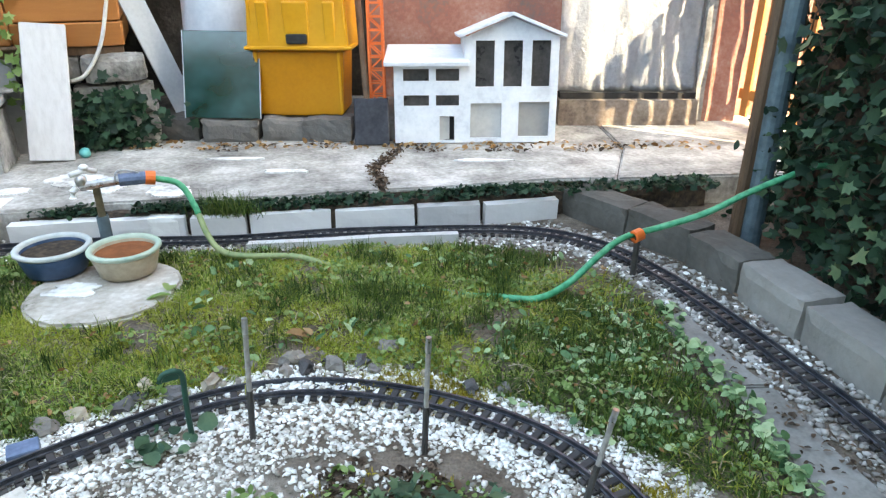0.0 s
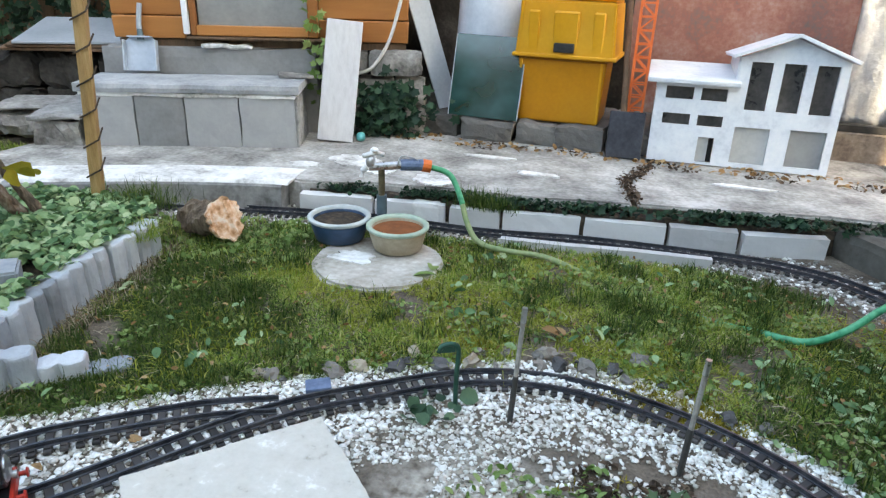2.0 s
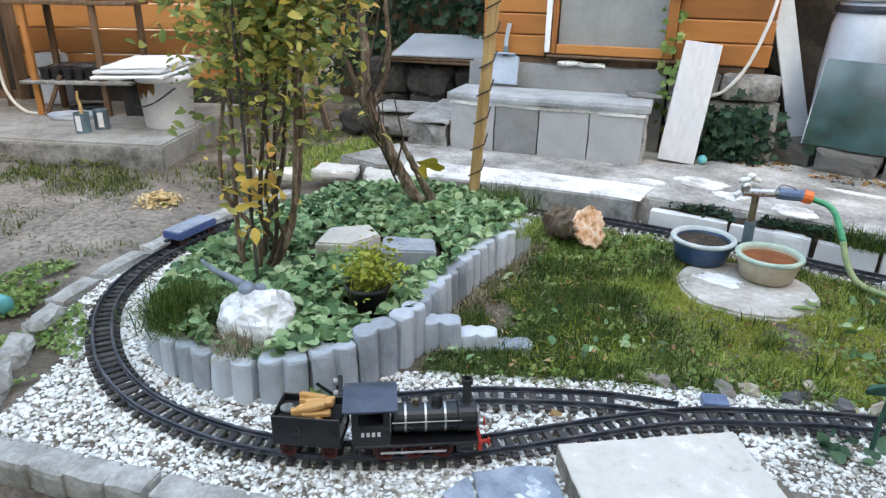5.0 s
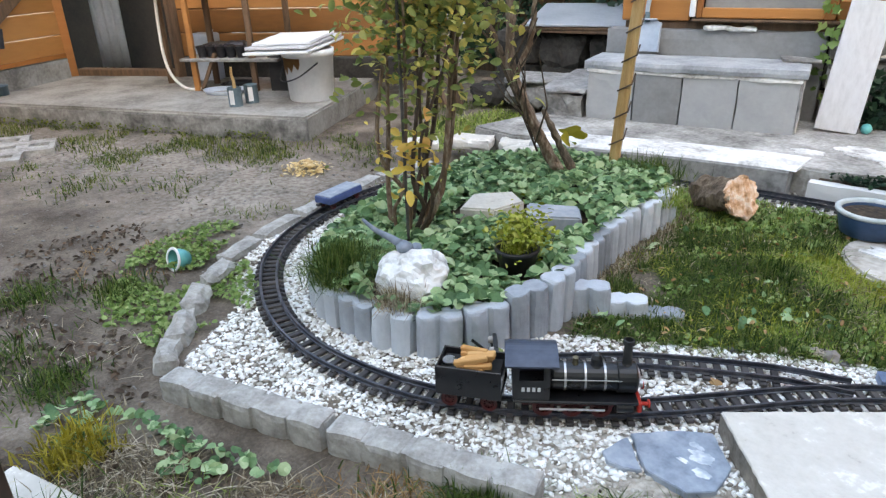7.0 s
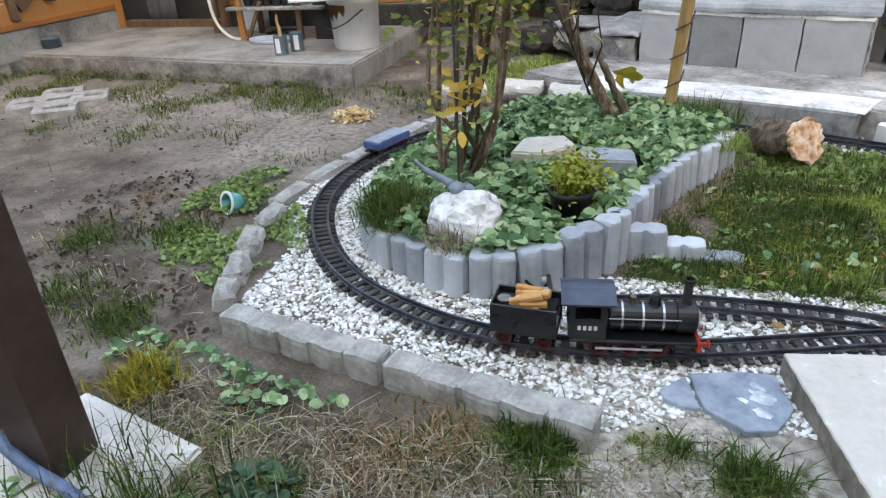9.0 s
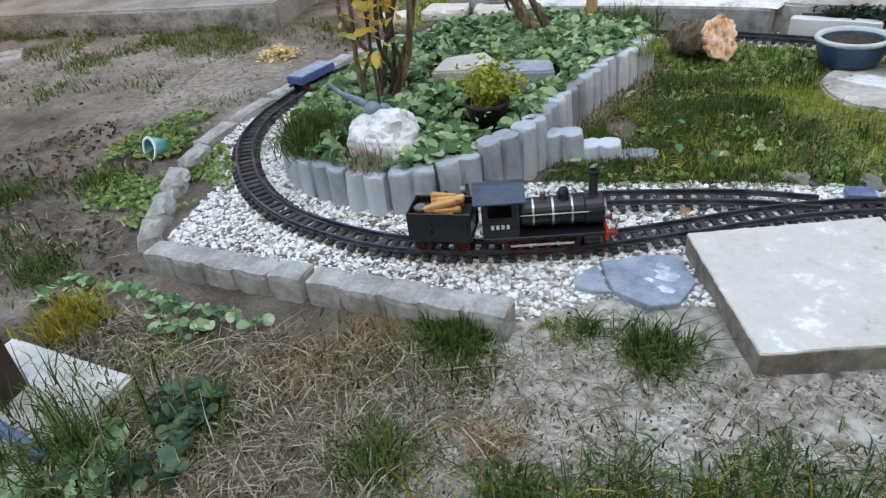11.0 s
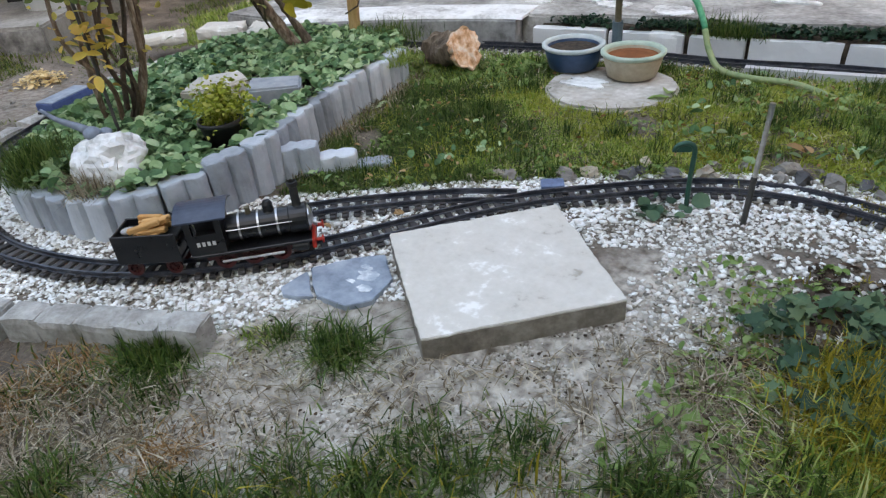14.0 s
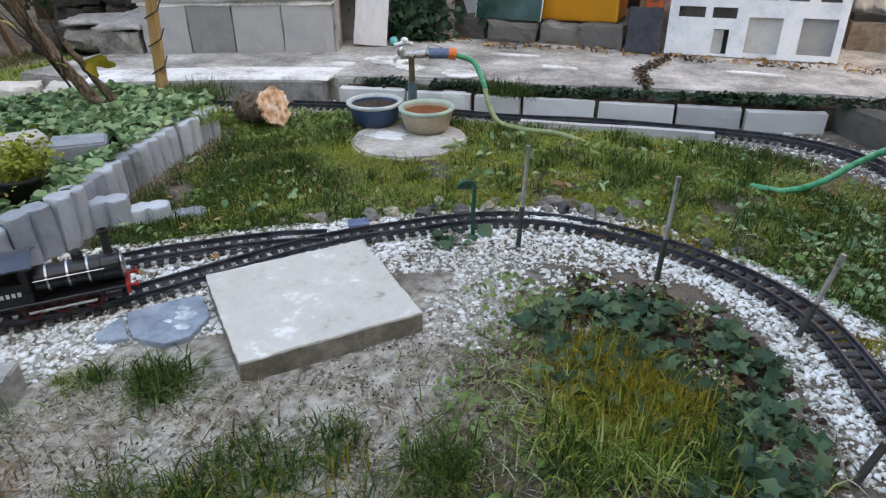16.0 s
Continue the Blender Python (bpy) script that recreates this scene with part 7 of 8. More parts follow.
p = p[patchy(p, 7, 11.0) + 0.6 * patchy(p, 17, 11.5) + 0.5 * patchy(p, 40, 11.8) > 0.05]
leaves("ivy", np.column_stack([p, heights(p) + 0.012 + 0.03 * rng.random(len(p))]), 0.033, M["ivy_low"], "low dark green ivy among the gravel", "ivy", "ivy", 0.4)
p = scatter([(-0.5, 0.75), (-0.35, 0.95), (-0.1, 0.96), (-0.1, 0.8), (-0.3, 0.65)], 2600)
p = p[patchy(p, 8, 12.0) > 0.0]
leaves("weeds", on_ground(p, 0.01), 0.018, M["weed"], "small pale green weeds in the gravel", "weeds", "oval", 0.5)
LW = [(-2.75, 0.45), (-2.5, 0.3), (-2.3, 0.1), (-2.0, 0.05), (-1.95, -0.12), (-2.2, -0.2), (-2.6, 0.0)]
p = scatter(LW, 11000)
p = p[patchy(p, 4, 13.0) + 0.5 * patchy(p, 13, 13.5) > -0.1]
leaves("weeds", on_ground(p, 0.014), 0.014, M["weed"], "low green weeds outside the edging", "weeds", "round", 0.5)
p = scatter([(-2.2, 0.06), (-2.0, 0.12), (-2.1, 0.2), (-2.3, 0.25), (-2.28, 0.12)], 9000)
leaves("weeds", on_ground(p, 0.014), 0.014, M["weed"], "green weeds between edging and track", "weeds", "round", 0.5)
p = scatter([(-1.9, -0.3), (-1.4, -0.08), (-1.35, -0.14), (-1.6, -0.3), (-1.9, -0.45)], 4200)
p = p[patchy(p, 7, 14.0) > 0.0]
leaves("weeds", on_ground(p, 0.018), 0.02, M["cover"], "low weed leaves along the edging", "weeds", "round", 0.5)
p = scatter([(-1.6, -0.62), (-1.35, -0.38), (-1.15, -0.5), (-1.3, -0.75)], 4200)
p = p[patchy(p, 8, 16.0) > -0.1]
leaves("weeds", on_ground(p, 0.022), 0.03, M["cover"], "leafy weeds beside the footing", "weeds", "round", 0.5)
for x0, y0, x1, y1, d, sd in ((-4.9, -0.3, -3.2, 0.95, 9000, 21), (-3.7, 0.3, -2.6, 1.4, 3500, 22), (-3.6, 1.2, -2.4, 2.4, 6000, 23)):
    p = scatter([(x0, y0), (x1, y0), (x1, y1), (x0, y1)], d)
    p = p[patchy(p, 3, sd) + 0.4 * patchy(p, 11, sd) + 0.1 * rng.normal(size=len(p)) > 0.2]
    blades("grass_patch", on_ground(p, -0.002), 0.03, 0.0016, 1.3, M["moss_leaf"], "patchy mossy grass on the trodden earth", flat=0.2)
    blades("grass_patch", on_ground(p[::3], -0.002), 0.035, 0.0015, 1.2, M["grass_dark"], "green blades in the mossy patches")
for x, y, mt, s in ((-1.13, 0.58, "dead_leaf", 0.035), (-1.04, 0.71, "dead_leaf", 0.03), (-1.28, 0.42, "dead_leaf", 0.04), (-0.33, 1.37, "dead_leaf", 0.05), (-1.05, -0.35, "dead_leaf", 0.05), (-1.16, 1.5, "weed", 0.05), (-0.74, 1.62, "weed", 0.06)):
    n = 2
    pp = np.column_stack([np.array([[x, y]]) + rng.normal(size=(n, 2)) * s * 0.35, np.full(n, height(x, y) + 0.02)])
    leaves("fallen_leaf", pp, s, M[mt], "fallen autumn leaf on the ground", "leaf", "oval", 0.3)
p = np.column_stack([rng.uniform(-1.5, 1.2, 260), rng.uniform(2.75, 2.9, 260)])
leaves("fallen_leaves", np.column_stack([p, np.full(len(p), TZ + 0.008)]), 0.028, M["dead_leaf"], "dry fallen leaves along the wall foot", "leaves", "oval", 0.4)
p = scatter([(-0.45, 2.13), (-0.16, 2.2), (0.42, 2.32), (1.0, 2.4), (1.0, 2.28), (0.42, 2.22), (-0.1, 2.14)], 3200)
leaves("edge_ivy", np.column_stack([p, np.full(len(p), 0.1) + 0.02 * rng.random(len(p))]), 0.03, M["ivy"], "ivy creeping along the terrace edge", "ivy", "ivy", 0.6)
p = np.array([-0.72, 2.08]) + rng.normal(size=(500, 2)) * np.array([0.05, 0.02])
blades("grass_tuft", np.column_stack([p, np.full(500, 0.08)]), 0.07, 0.001, 0.9, M["grass_dark"], "dark grass tuft growing over the kerb")

# ivy on the plinth and the hedge
p = rng.normal(size=(300, 3)) * np.array([0.09, 0.03, 0.075])
iv = np.array([(C0 + (pose(0, 0, 0, 0, 0, CA) @ Vector((0.4 + a, 0.225 + b * 0.6, 0.235 + c)))) for a, b, c in p])
iv = iv[iv[:, 2] > 0.12]
leaves("ivy_plant", iv, 0.045, M["ivy"], "dark ivy growing on the stone plinth", "ivy", "ivy", 0.5, (0.3, -0.8, 0.4))
p = rng.normal(size=(40, 3)) * np.array([0.03, 0.02, 0.14])
iv = np.array([(C0 + (pose(0, 0, 0, 0, 0, CA) @ Vector((0.075 + a, 0.25 + b * 0.6, 0.53 + c)))) for a, b, c in p])
leaves("ivy_plant", iv, 0.045, M["weed"], "pale ivy shoot climbing the cabin corner", "ivy", "ivy", 0.5, (0.3, -0.8, 0.4))
n = 26000
hx = np.column_stack([rng.uniform(0.98, 1.5, n), rng.uniform(0.2, 2.12, n), rng.uniform(0.04, 1.9, n)])
hx = hx[(hx[:, 0] - 0.98 < 0.25) | (rng.random(n) < 0.25)]
hx = hx[hx[:, 0] > 1.0 + 0.06 * patchy(hx[:, 1:], 4, 30)]
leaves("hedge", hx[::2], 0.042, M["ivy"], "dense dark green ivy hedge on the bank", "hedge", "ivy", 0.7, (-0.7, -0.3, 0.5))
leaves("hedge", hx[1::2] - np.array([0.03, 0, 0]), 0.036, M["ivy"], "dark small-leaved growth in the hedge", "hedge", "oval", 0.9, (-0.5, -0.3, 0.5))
tw = bmesh.new()
for k in range(26):
    y0, z0 = rng.uniform(0.5, 2.0), rng.uniform(0.2, 0.9)
    tube([(1.05, y0, z0), (1.0, y0 - 0.1, z0 + 0.12), (0.96, y0 - 0.22, z0 + 0.16 + 0.1 * rng.random())], 0.003, 5, tw, 0.001)
tagged(part("hedge_twigs", tw, M["twig"]), "thin bare twigs sticking out of the hedge", "twigs", kind="stuff")
# soil-dark block added for the hedge's inner shade; it also stops sun specks
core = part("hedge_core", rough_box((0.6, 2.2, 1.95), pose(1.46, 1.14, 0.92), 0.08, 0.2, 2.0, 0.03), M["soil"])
tagged(core, "dark block standing in for the shade inside the hedge", "hedge", kind="structure")
n = 4200
hx = np.column_stack([rng.uniform(-4.6, -2.3, n), rng.uniform(3.0, 3.15, n) - 0.05, rng.uniform(0.1, 2.2, n)])
leaves("back_hedge", hx, 0.06, M["ivy"], "dark ivy covering the back fence", "ivy", "ivy", 0.6, (0.2, -0.8, 0.4))

# leaf litter and crumbs on the earth, moss on the terrace edge
p = scatter([(-4.6, -0.9), (-1.2, -0.9), (-1.0, 0.0), (-1.9, -0.2), (-2.6, 0.4), (-2.75, 1.3), (-3.4, 1.1), (-4.6, 0.2)], 50)
leaves("leaf_litter", on_ground(p, 0.006), 0.016, M["litter"], "dry leaf litter scattered over the earth", "leaves", "oval", 0.5)
p = scatter([(-4.6, -0.9), (-0.2, -0.9), (-0.2, 0.3), (-1.0, 0.0), (-1.9, -0.2), (-2.6, 0.4), (-2.75, 1.3), (-3.4, 1.1), (-4.6, 0.2)], 260)
pebbles("earth_crumbs", on_ground(p), 0.005, M["rubble"], "small stones and crumbs of earth", "stones")
p = np.column_stack([rng.uniform(-1.35, 1.0, 2600), np.zeros(2600)])
p[:, 1] = np.interp(p[:, 0], [-1.38, -0.86, -0.53, -0.16, 0.42, 1.0], [2.03, 2.1, 2.13, 2.2, 2.32, 2.41]) + rng.normal(size=2600) * 0.018
p = p[patchy(p, 4, 31.0) > -0.15]
leaves("edge_moss", np.column_stack([p, 0.085 + 0.03 * rng.random(len(p))]), 0.016, M["ivy"], "dark mossy weeds along the terrace edge", "weeds", "round", 0.7)

# denser grass where the slope meets the eye
NEAR = [(-0.95, -0.16), (-0.74, 0.06), (-0.6, 0.17), (-0.42, 0.28), (-0.25, 0.35), (-0.1, 0.43), (0.1, 0.5), (0.27, 0.5), (0.3, 0.0), (-0.2, -0.25)]
p = scatter(NEAR, 17000)
p = p[patchy(p, 7, 41.0) + 0.5 * patchy(p, 17, 42.0) + 0.9 * (0.12 + 0.75 * (p[:, 0] + 0.6) - p[:, 1]) > 0.27 + 0.2 * np.clip((-0.3 - p[:, 0]) * 5, 0, 1)]
blades("near_grass", on_ground(p, -0.002), 0.05, 0.0019, 1.3, M["grass_dark"], "longer green grass on the near ground")
p = scatter(NEAR, 1300)
blades("near_grass", on_ground(p, -0.002), 0.06, 0.0017, 1.3, M["grass_bright"], "pale long grass blades on the near ground")

p = scatter([(-0.42, 0.6), (-0.4, 0.85), (-0.27, 0.99), (-0.1, 1.04), (0.06, 1.0), (0.18, 0.88), (0.26, 0.68), (0.3, 0.3), (0.15, 0.3), (0.1, 0.6), (-0.1, 0.8), (-0.25, 0.6)], 9000)
p = p[patchy(p, 7, 71.0) + 0.5 * patchy(p, 18, 72.0) > -0.02]
pebbles("white_gravel", on_ground(p, 0.002), 0.0055, M["gravel_dirty"], "white gravel thinning out into the ivy")
SANDY = [(-1.05, -0.1), (-1.02, 0.32), (-0.9, 0.38), (-0.68, 0.33), (-0.46, 0.64), (-0.42, 0.84), (-0.3, 0.9), (-0.25, 0.7), (-0.25, 0.45), (-0.45, 0.1), (-0.8, -0.2)]
p = scatter(SANDY, 700, [PAVER])
pebbles("pale_grit", on_ground(p, -0.001), 0.0024, M["gravel_dirty"], "pale grit trodden into the earth")
p = scatter(SANDY, 2600, [PAVER])
pebbles("earth_crumbs", on_ground(p), 0.0026, M["litter"], "dark crumbs of earth", "stones")
p = scatter(SANDY, 34000, [PAVER])
p = p[patchy(p, 9, 111.0) + 0.5 * patchy(p, 25, 112.0) > -0.1]
pebbles("sand_clods", on_ground(p, -0.001), 0.0041, M["sand_clod"], "crumbly pale clods of sandy earth", "earth")
p = scatter([*STRAW, (-0.5, -0.2)], 900)
blades("straw_stalks", on_ground(p, 0.006), 0.1, 0.0017, 1.0, M["straw"], "long dry stalks lying on the earth", flat=0.8)
p = scatter([(-0.75, 0.05), (-0.3, 0.65), (0.05, 0.5), (0.2, 0.2), (-0.3, -0.1)], 1500, [PAVER])
blades("straw_stalks", on_ground(p, 0.006), 0.06, 0.0015, 1.0, M["straw"], "dry stalks lying on the sandy earth", flat=0.8)

# moss on the gravel, blue-green seedlings, brown bits in the ivy
for cx, cy, r, n in ((-0.05, 1.2, 0.11, 2200), (0.03, 1.16, 0.07, 900), (0.35, 0.88, 0.06, 1100), (-0.5, 1.27, 0.05, 400)):
    pp = np.array([cx, cy]) + rng.normal(size=(n, 2)) * np.array([r * 0.6, r * 0.3])
    blades("moss_patch", on_ground(pp, 0.0), 0.012, 0.0012, 1.2, M["grass_bright"], "low yellow-green moss on the gravel", "moss")
pp = np.array([-0.52, 1.0]) + rng.normal(size=(16, 2)) * 0.03
leaves("seedlings", on_ground(pp, 0.014), 0.032, M["ivy_low"], "blue-green seedling leaves in the gravel", "weeds", "round", 0.4)
p = scatter([(-0.25, 0.5), (-0.3, 0.75), (-0.12, 0.9), (0.1, 0.86), (0.22, 0.6), (0.2, 0.3), (0.0, 0.45)], 900)
leaves("leaf_litter", on_ground(p, 0.01), 0.02, M["dead_leaf"], "brown dead leaves among the ivy", "leaves", "oval", 0.6)
p = scatter(LAWN, 260, [DISC])
leaves("leaf_litter", on_ground(p, 0.02), 0.014, M["dead_leaf"], "dry bits of leaf in the lawn", "leaves", "oval", 0.6)

# brown litter under the ivy, clumps in the lawn, grass along the left terrace, weeds by the buffers
p = scatter([(-0.3, 0.45), (-0.36, 0.7), (-0.26, 0.96), (-0.05, 1.0), (0.15, 0.87), (0.26, 0.6), (0.28, 0.2), (0.05, 0.3)], 9000)
d = np.hypot((p[:, 0] + 0.02) / 0.3, (p[:, 1] - 0.6) / 0.42)
p = p[d + 0.5 * patchy(p, 6, 51.0) + 0.3 * patchy(p, 20, 52.0) < 0.85]
leaves("leaf_litter", on_ground(p, 0.006), 0.022, M["litter"], "dark brown rotting leaves under the ivy", "leaves", "oval", 0.6)
p = scatter(LAWN, 90, [DISC])
pp = np.concatenate([c + rng.normal(size=(int(40 + 90 * rng.random()), 2)) * 0.022 for c in p])
pp = pp[inside(LAWN, pp) & ~inside(DISC, pp)]
blades("lawn_clumps", on_ground(pp, -0.002), 0.044, 0.0013, 1.2, M["grass_dark"], "darker longer clumps in the lawn")
a = rng.random(5200)[:, None]
pp = np.array([-5.5, -0.2]) * (1 - a) + np.array([-3.35, 1.12]) * a + rng.normal(size=(5200, 2)) * np.array([0.16, 0.16]) + np.array([0.1, -0.16])
pp = pp[patchy(pp, 3, 61.0) > -0.05]
blades("grass_patch", on_ground(pp, -0.002), 0.035, 0.002, 1.3, M["moss_leaf"], "grass growing along the foot of the left terrace")
pp = np.array([-1.43, 0.39]) + rng.normal(size=(26, 2)) * np.array([0.03, 0.02])
leaves("weeds", on_ground(pp, 0.025), 0.034, M["weed"], "small green weed beside the buffer stop", "weeds", "round", 0.5)
pp = np.array([-1.63, 0.34]) + rng.normal(size=(500, 2)) * 0.025
blades("grass_tuft", np.column_stack([pp, np.full(len(pp), 0.09)]), 0.06, 0.001, 1.4, M["straw"], "dry brown grass tuft before the rock")

# long grass and round leaves by the footing
pp = np.array([-1.42, -0.5]) + rng.normal(size=(320, 2)) * np.array([0.12, 0.07])
blades("grass_tuft", on_ground(pp, -0.002), 0.11, 0.0016, 1.2, M["grass_dark"], "long thin grass blades before the footing")
pp = np.array([-1.36, -0.44]) + rng.normal(size=(220, 2)) * np.array([0.15, 0.08])
blades("grass_tuft", on_ground(pp, -0.002), 0.09, 0.0015, 1.2, M["straw"], "long dry blades before the footing")
pp = np.array([-1.72, -0.36]) + rng.normal(size=(500, 2)) * 0.03
blades("grass_tuft", on_ground(pp, -0.002), 0.06, 0.002, 1.2, M["grass_bright"], "bright yellow-green tuft beside the footing")
for cx, cy, r, n in ((-2.0, -0.35, 0.07, 500), (-2.35, -0.1, 0.08, 600), (-2.2, -0.45, 0.1, 500), (-2.5, -0.3, 0.08, 400)):
    pp = np.array([cx, cy]) + rng.normal(size=(n, 2)) * r * 0.6
    blades("grass_tuft", on_ground(pp, -0.002), 0.04, 0.0016, 1.3, M["grass_dark"], "small grass tuft on the path")
p = scatter([(-2.6, -0.6), (-1.5, -0.3), (-1.85, -0.2), (-2.7, 0.2)], 1800)
p = p[patchy(p, 4, 81.0) > 0.0]
blades("straw_stalks", on_ground(p, 0.004), 0.06, 0.0015, 1.0, M["straw"], "dry straw on the path", flat=0.8)

# grass and weeds between bed, log and kerb
GAP = [(-1.6, 1.4), (-1.42, 1.45), (-1.3, 1.62), (-1.2, 1.84), (-1.5, 1.82), (-1.9, 1.72), (-1.85, 1.58)]
p = scatter(GAP, 15000)
p = p[patchy(p, 6, 91.0) > -0.2]
blades("grass_patch", on_ground(p, -0.002), 0.035, 0.0013, 1.2, M["grass"], "rough grass between the bed and the track")
p = scatter(GAP, 2200)
leaves("weeds", on_ground(p, 0.015), 0.02, M["weed"], "small weeds beside the log", "weeds", "round", 0.5)

# lush tufts on the sandy earth and a mixed edge beside the ivy
for cx, cy, r, n, ln in ((-0.46, 0.3, 0.05, 200, 0.035), (-0.52, 0.21, 0.05, 220, 0.04), (-0.6, 0.25, 0.04, 110, 0.03), (-0.6, 0.13, 0.05, 240, 0.045), (-0.71, 0.07, 0.04, 160, 0.04), (-0.73, -0.02, 0.05, 240, 0.045), (-1.0, -0.14, 0.06, 500, 0.045), (-1.29, -0.265, 0.04, 350, 0.045), (-1.37, -0.46, 0.06, 500, 0.09), (-0.275, 0.31, 0.07, 500, 0.055), (-0.1, 0.4, 0.07, 500, 0.055), (0.1, 0.46, 0.07, 450, 0.055), (-1.11, 0.13, 0.05, 500, 0.05), (-0.83, 0.31, 0.05, 500, 0.05), (-0.62, 0.0, 0.07, 700, 0.055), (-0.5, 0.06, 0.07, 700, 0.06), (-0.8, -0.06, 0.06, 500, 0.05), (-1.12, 0.12, 0.06, 700, 0.05), (-0.3, 0.12, 0.08, 600, 0.055), (-0.95, 0.28, 0.03, 160, 0.035), (-0.6, 0.2, 0.06, 200, 0.035)):
    pp = np.array([cx, cy]) + rng.normal(size=(n, 2)) * r * 0.5
    pp = pp[~inside(PAVER, pp)]
    blades("grass_tuft", on_ground(pp, -0.002), ln, 0.0016, 2.0, M["grass_dark"], "lush arching green tuft in the sandy earth")
pp = np.array([-0.03, 0.47]) + rng.normal(size=(1300, 2)) * np.array([0.08, 0.05])
blades("grass_tuft", on_ground(pp, -0.002), 0.06, 0.0016, 1.8, M["grass"], "green blades through the yellow tuft")
pp = np.array([-0.24, 0.52]) + rng.normal(size=(420, 2)) * np.array([0.06, 0.1])
pp = pp[~inside(PAVER, pp)]
leaves("weeds", on_ground(pp, 0.012), 0.02, M["weed"], "small weeds thinning out into the sand", "weeds", "oval", 0.5)
pp = np.array([-0.22, 0.5]) + rng.normal(size=(1400, 2)) * np.array([0.07, 0.12])
pp = pp[~inside(PAVER, pp)]
blades("dry_grass", on_ground(pp, 0.004), 0.06, 0.0015, 1.0, M["straw"], "dry stalks beside the ivy", flat=0.7)

# a dry tussock beside the ivy, round leaves by the footing, rusty grass on the trodden earth
pp = np.array([-0.28, 0.535]) + rng.normal(size=(150, 2)) * 0.014
blades("dry_grass", on_ground(pp, 0.002), 0.055, 0.0016, 1.9, M["straw"], "dry spreading tussock of grass", flat=0.45)
p = scatter([(-1.44, -0.38), (-1.3, -0.22), (-1.17, -0.38), (-1.32, -0.52)], 4200)
p = p[patchy(p, 9, 171.0) > -0.1]
leaves("weeds", on_ground(p, 0.024), 0.03, M["ivy_low"], "round dark weed leaves beside the footing", "weeds", "round", 0.45)
for cx, cy, r, n in ((-0.9, 0.0, 0.05, 220), (-1.2, 0.02, 0.08, 400), (-1.25, -0.1, 0.08, 400), (-0.16, 0.6, 0.05, 300)):
    pp = np.array([cx, cy]) + rng.normal(size=(n, 2)) * r * 0.6
    blades("dry_grass", on_ground(pp, 0.002), 0.04, 0.0014, 1.4, M["dead_leaf"], "rusty dry grass on the trodden earth", flat=0.5)

# weeds and moss mixed into the inner gravel, brown litter on the near path, debris in the terrace joint
INSET = [(-0.32, 0.62), (-0.3, 0.85), (-0.14, 0.95), (0.05, 0.92), (0.17, 0.78), (0.2, 0.6), (0.0, 0.6)]
p = scatter(INSET, 9000)
p = p[patchy(p, 6, 121.0) + 0.6 * patchy(p, 18, 122.0) > 0.0]
leaves("weeds", on_ground(p, 0.008), 0.009, M["weed"], "tiny creeping weeds in the inner gravel", "weeds", "round", 0.6)
p = scatter(INSET, 5000)
p = p[patchy(p, 7, 123.0) + 0.6 * patchy(p, 20, 124.0) > 0.12]
blades("moss_patch", on_ground(p, 0.003), 0.014, 0.0016, 1.5, M["grass_bright"], "olive moss in the inner gravel", "moss")
p = scatter(INSET, 700)
leaves("leaf_litter", on_ground(p, 0.008), 0.016, M["litter"], "dark leaf bits on the gravel", "leaves", "oval", 0.5)
p = scatter([(-2.9, -0.5), (-1.3, -0.75), (-1.2, -0.1), (-1.9, -0.2), (-2.5, 0.25), (-2.9, 0.1)], 2200)
p = p[patchy(p, 3, 125.0) + 0.5 * patchy(p, 11, 126.0) > 0.0]
leaves("leaf_litter", on_ground(p, 0.006), 0.017, M["litter"], "brown leaf litter on the path", "leaves", "oval", 0.5)
p = scatter([(-2.75, -0.1), (-2.5, -0.2), (-2.35, 0.02), (-2.6, 0.15)], 2200)
p = p[patchy(p, 7, 127.0) > 0.0]
blades("dry_grass", on_ground(p, 0.004), 0.05, 0.002, 1.2, M["dead_leaf"], "rusty dry grass on the path", flat=0.5)
joint = np.array([(-0.22, 2.24), (-0.268, 2.5), (-0.19, 2.75)])
u = rng.random(420) * 2
p = np.column_stack([np.interp(u, [0, 1, 2], joint[:, k]) for k in (0, 1)]) + rng.normal(size=(420, 2)) * 0.018
leaves("leaf_litter", np.column_stack([p, np.full(len(p), TZ + 0.006)]), 0.016, M["litter"], "dark debris in the terrace joint", "leaves", "oval", 0.5)
p = np.column_stack([rng.uniform(-1.3, 0.9, 500), rng.uniform(2.72, 2.86, 500)])
p = p[patchy(p, 5, 128.0) > 0.0]
leaves("leaf_litter", np.column_stack([p, np.full(len(p), TZ + 0.006)]), 0.02, M["litter"], "dark debris along the plinth", "leaves", "oval", 0.5)
p = np.column_stack([rng.uniform(0.95, 1.0, 90), rng.uniform(0.9, 1.95, 90), rng.uniform(0.15, 0.8, 90)])
leaves("hedge_leaves", p, 0.045, M["ivy_low"], "lighter ivy leaves on the hedge face", "leaves", "ivy", 0.6, (-0.7, -0.4, 0.4))
p = scatter([(0.06, 0.25), (0.1, 0.6), (0.2, 0.72), (0.27, 0.55), (0.31, 0.2)], 2600)
p = p[patchy(p, 7, 131.0) + 0.6 * patchy(p, 20, 132.0) > -0.1]
leaves("ivy", on_ground(p, 0.02), 0.032, M["ivy_low"], "ivy spreading to the track", "ivy", "ivy", 0.5)
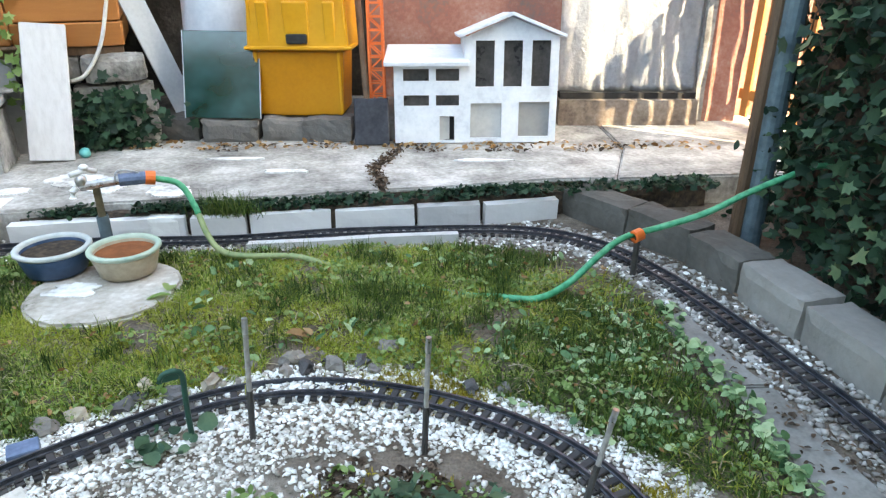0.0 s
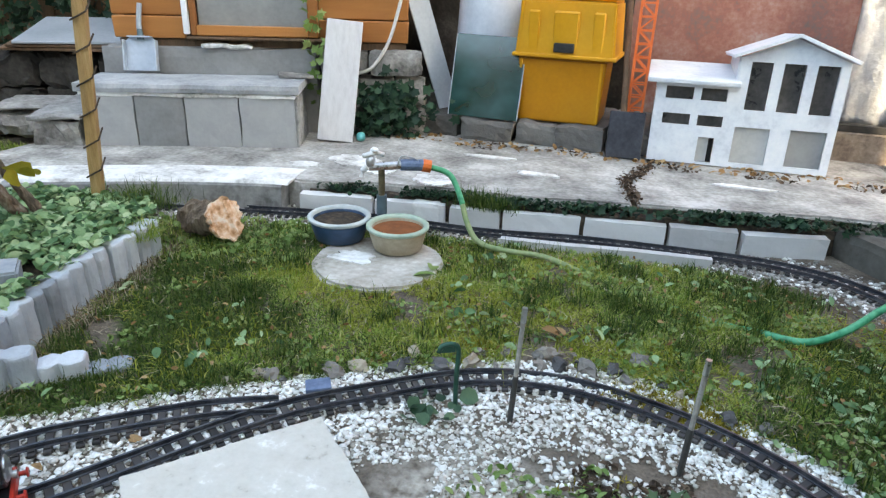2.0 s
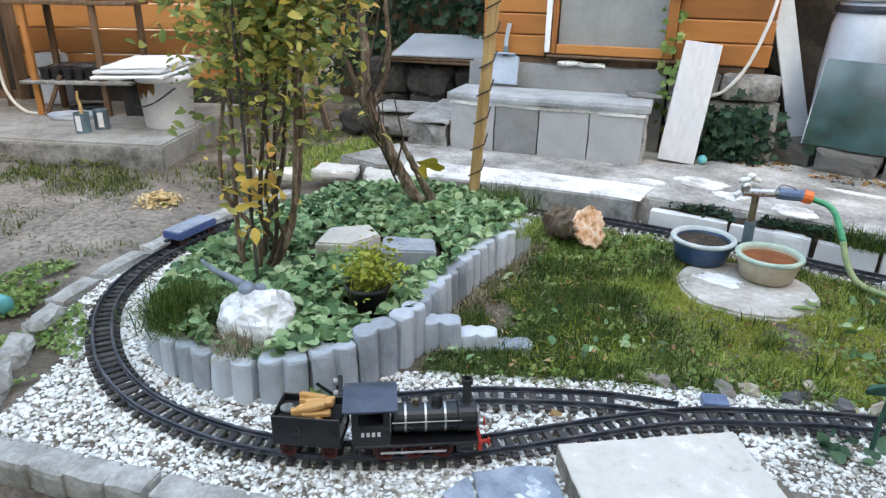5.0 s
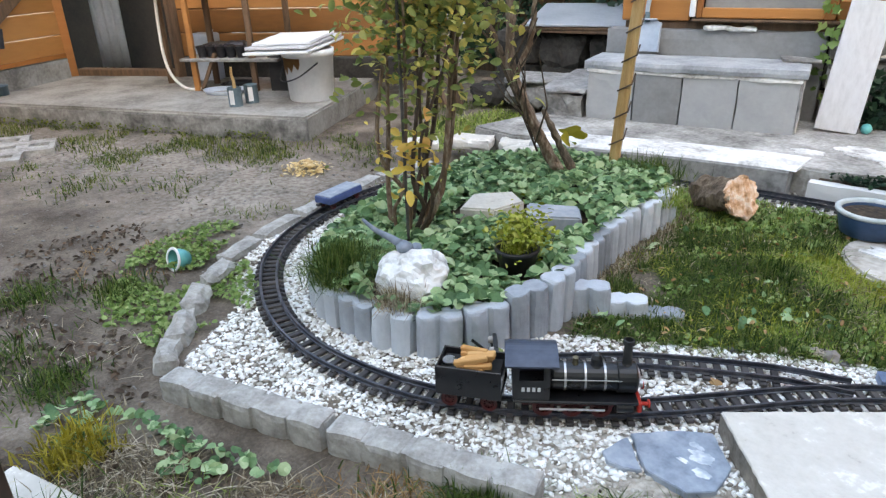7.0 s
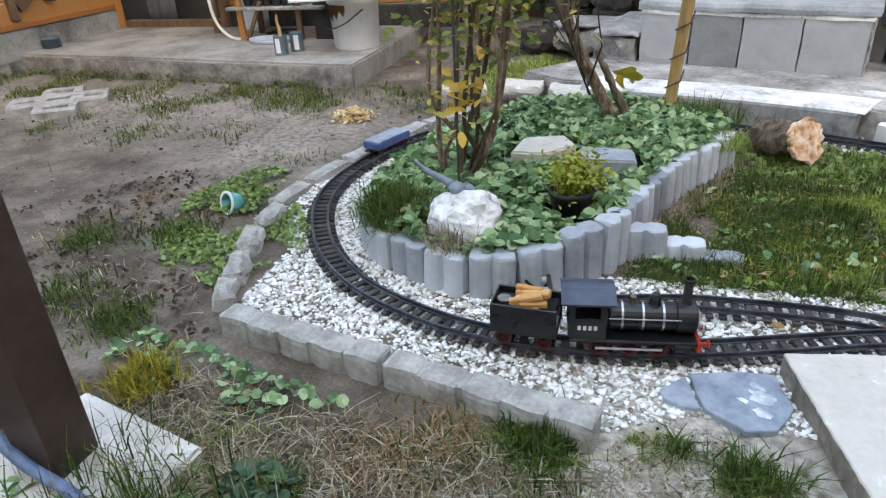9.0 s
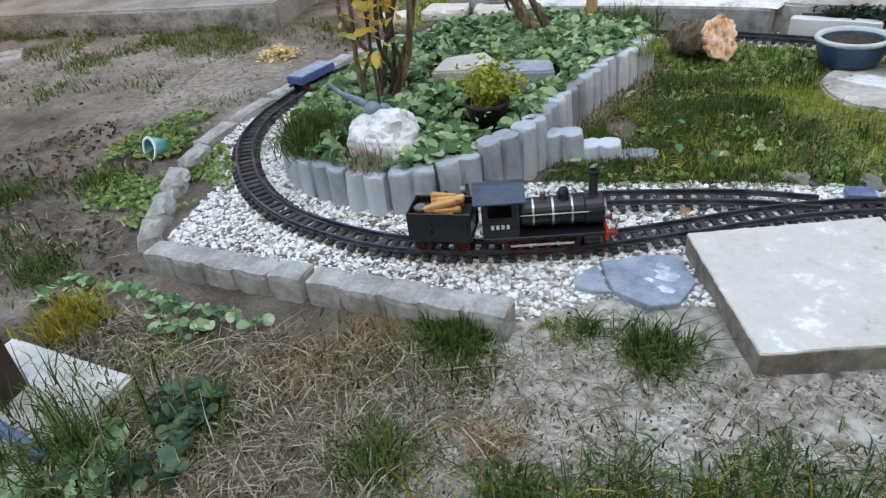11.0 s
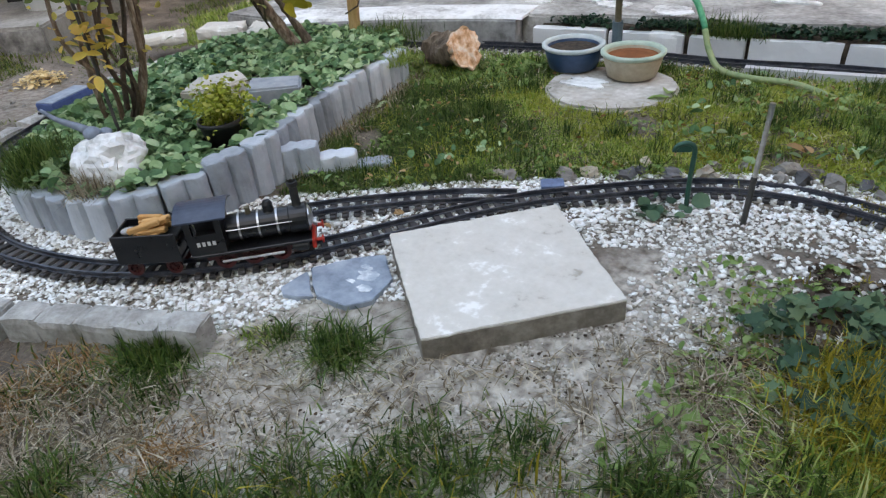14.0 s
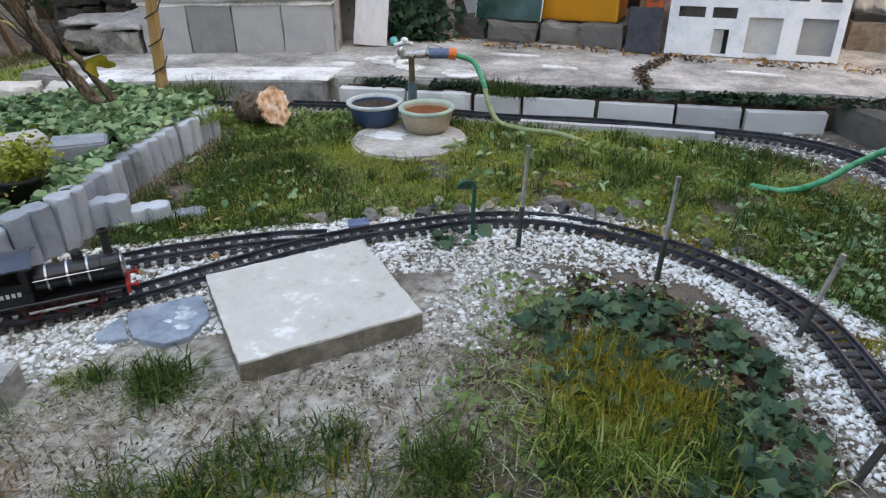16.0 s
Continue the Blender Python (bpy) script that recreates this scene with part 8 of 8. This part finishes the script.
p = scatter([(0.02, 0.2), (0.1, 0.65), (0.22, 0.76), (0.29, 0.55), (0.33, 0.2)], 2400)
leaves("leaf_litter", on_ground(p, 0.008), 0.02, M["litter"], "dark rotting leaves beside the track", "leaves", "oval", 0.6)

# grass behind the bed and dry tufts along the bed's lawn side
p = scatter([(-3.3, 1.5), (-2.9, 1.35), (-2.75, 1.6), (-2.7, 2.2), (-3.3, 2.3)], 9000)
p = p[patchy(p, 4, 141.0) > -0.2]
blades("grass_patch", on_ground(p, -0.002), 0.045, 0.002, 1.5, M["grass"], "green grass behind the planted bed", flat=0.2)
a = rng.random(1500)
pp = np.column_stack([np.interp(a, [0, 0.3, 1], [-1.38, -1.47, -1.58]), np.interp(a, [0, 0.3, 1], [0.75, 0.9, 1.5])]) + rng.normal(size=(1500, 2)) * 0.02
blades("dry_grass", on_ground(pp, -0.002), 0.045, 0.0014, 1.6, M["straw"], "dry grass along the palisades", flat=0.2)

# pale orange heap added where a fleck of sun falls on the path
pp = np.array([-3.02, 0.865]) + rng.normal(size=(240, 2)) * np.array([0.045, 0.05])
leaves("fallen_leaves", np.column_stack([pp, 0.006 + 0.045 * rng.random(len(pp)) * np.exp(-((pp - np.array([-3.02, 0.865])) ** 2).sum(1) / 0.004)]), 0.022, M["sun_fleck"], "small heap of pale leaves standing in for a sun fleck on the path", "leaves", "oval", 0.3)

# moss and weeds against the foot of the left terrace
a = rng.random(2600)[:, None]
pp = np.array([-5.5, -0.12]) * (1 - a) + np.array([-3.48, 1.16]) * a + rng.normal(size=(2600, 2)) * 0.03 + np.array([0.03, -0.05])
pp = pp[patchy(pp, 3, 151.0) > -0.1]
leaves("edge_moss", np.column_stack([pp, 0.005 + 0.04 * rng.random(len(pp))]), 0.013, M["moss_leaf"], "dark mossy weeds at the foot of the terrace", "weeds", "round", 0.7)

# soil, litter and weeds creeping over the narrow strip and the foot of the wall
p = np.column_stack([rng.uniform(0.56, 0.8, 600), rng.uniform(0.5, 1.7, 600)])
p = p[patchy(p, 5, 161.0) + 0.5 * patchy(p, 16, 162.0) > 0.12]
leaves("leaf_litter", np.column_stack([p, 0.02 + 0.004 * rng.random(len(p))]), 0.014, M["litter"], "brown litter on the concrete strip", "leaves", "oval", 0.4)
p = np.column_stack([0.585 + 0.05 * rng.random(240) ** 2, rng.uniform(0.6, 1.56, 240)])
p[:, 0] += np.interp(p[:, 1], [0.6, 0.9, 1.2, 1.56], [0.03, 0.03, 0.015, -0.02])
p = p[patchy(p, 6, 163.0) > -0.05]
leaves("weeds", np.column_stack([p, 0.018 + 0.01 * rng.random(len(p))]), 0.024, M["cover"], "weeds creeping over the concrete strip", "weeds", "round", 0.5)
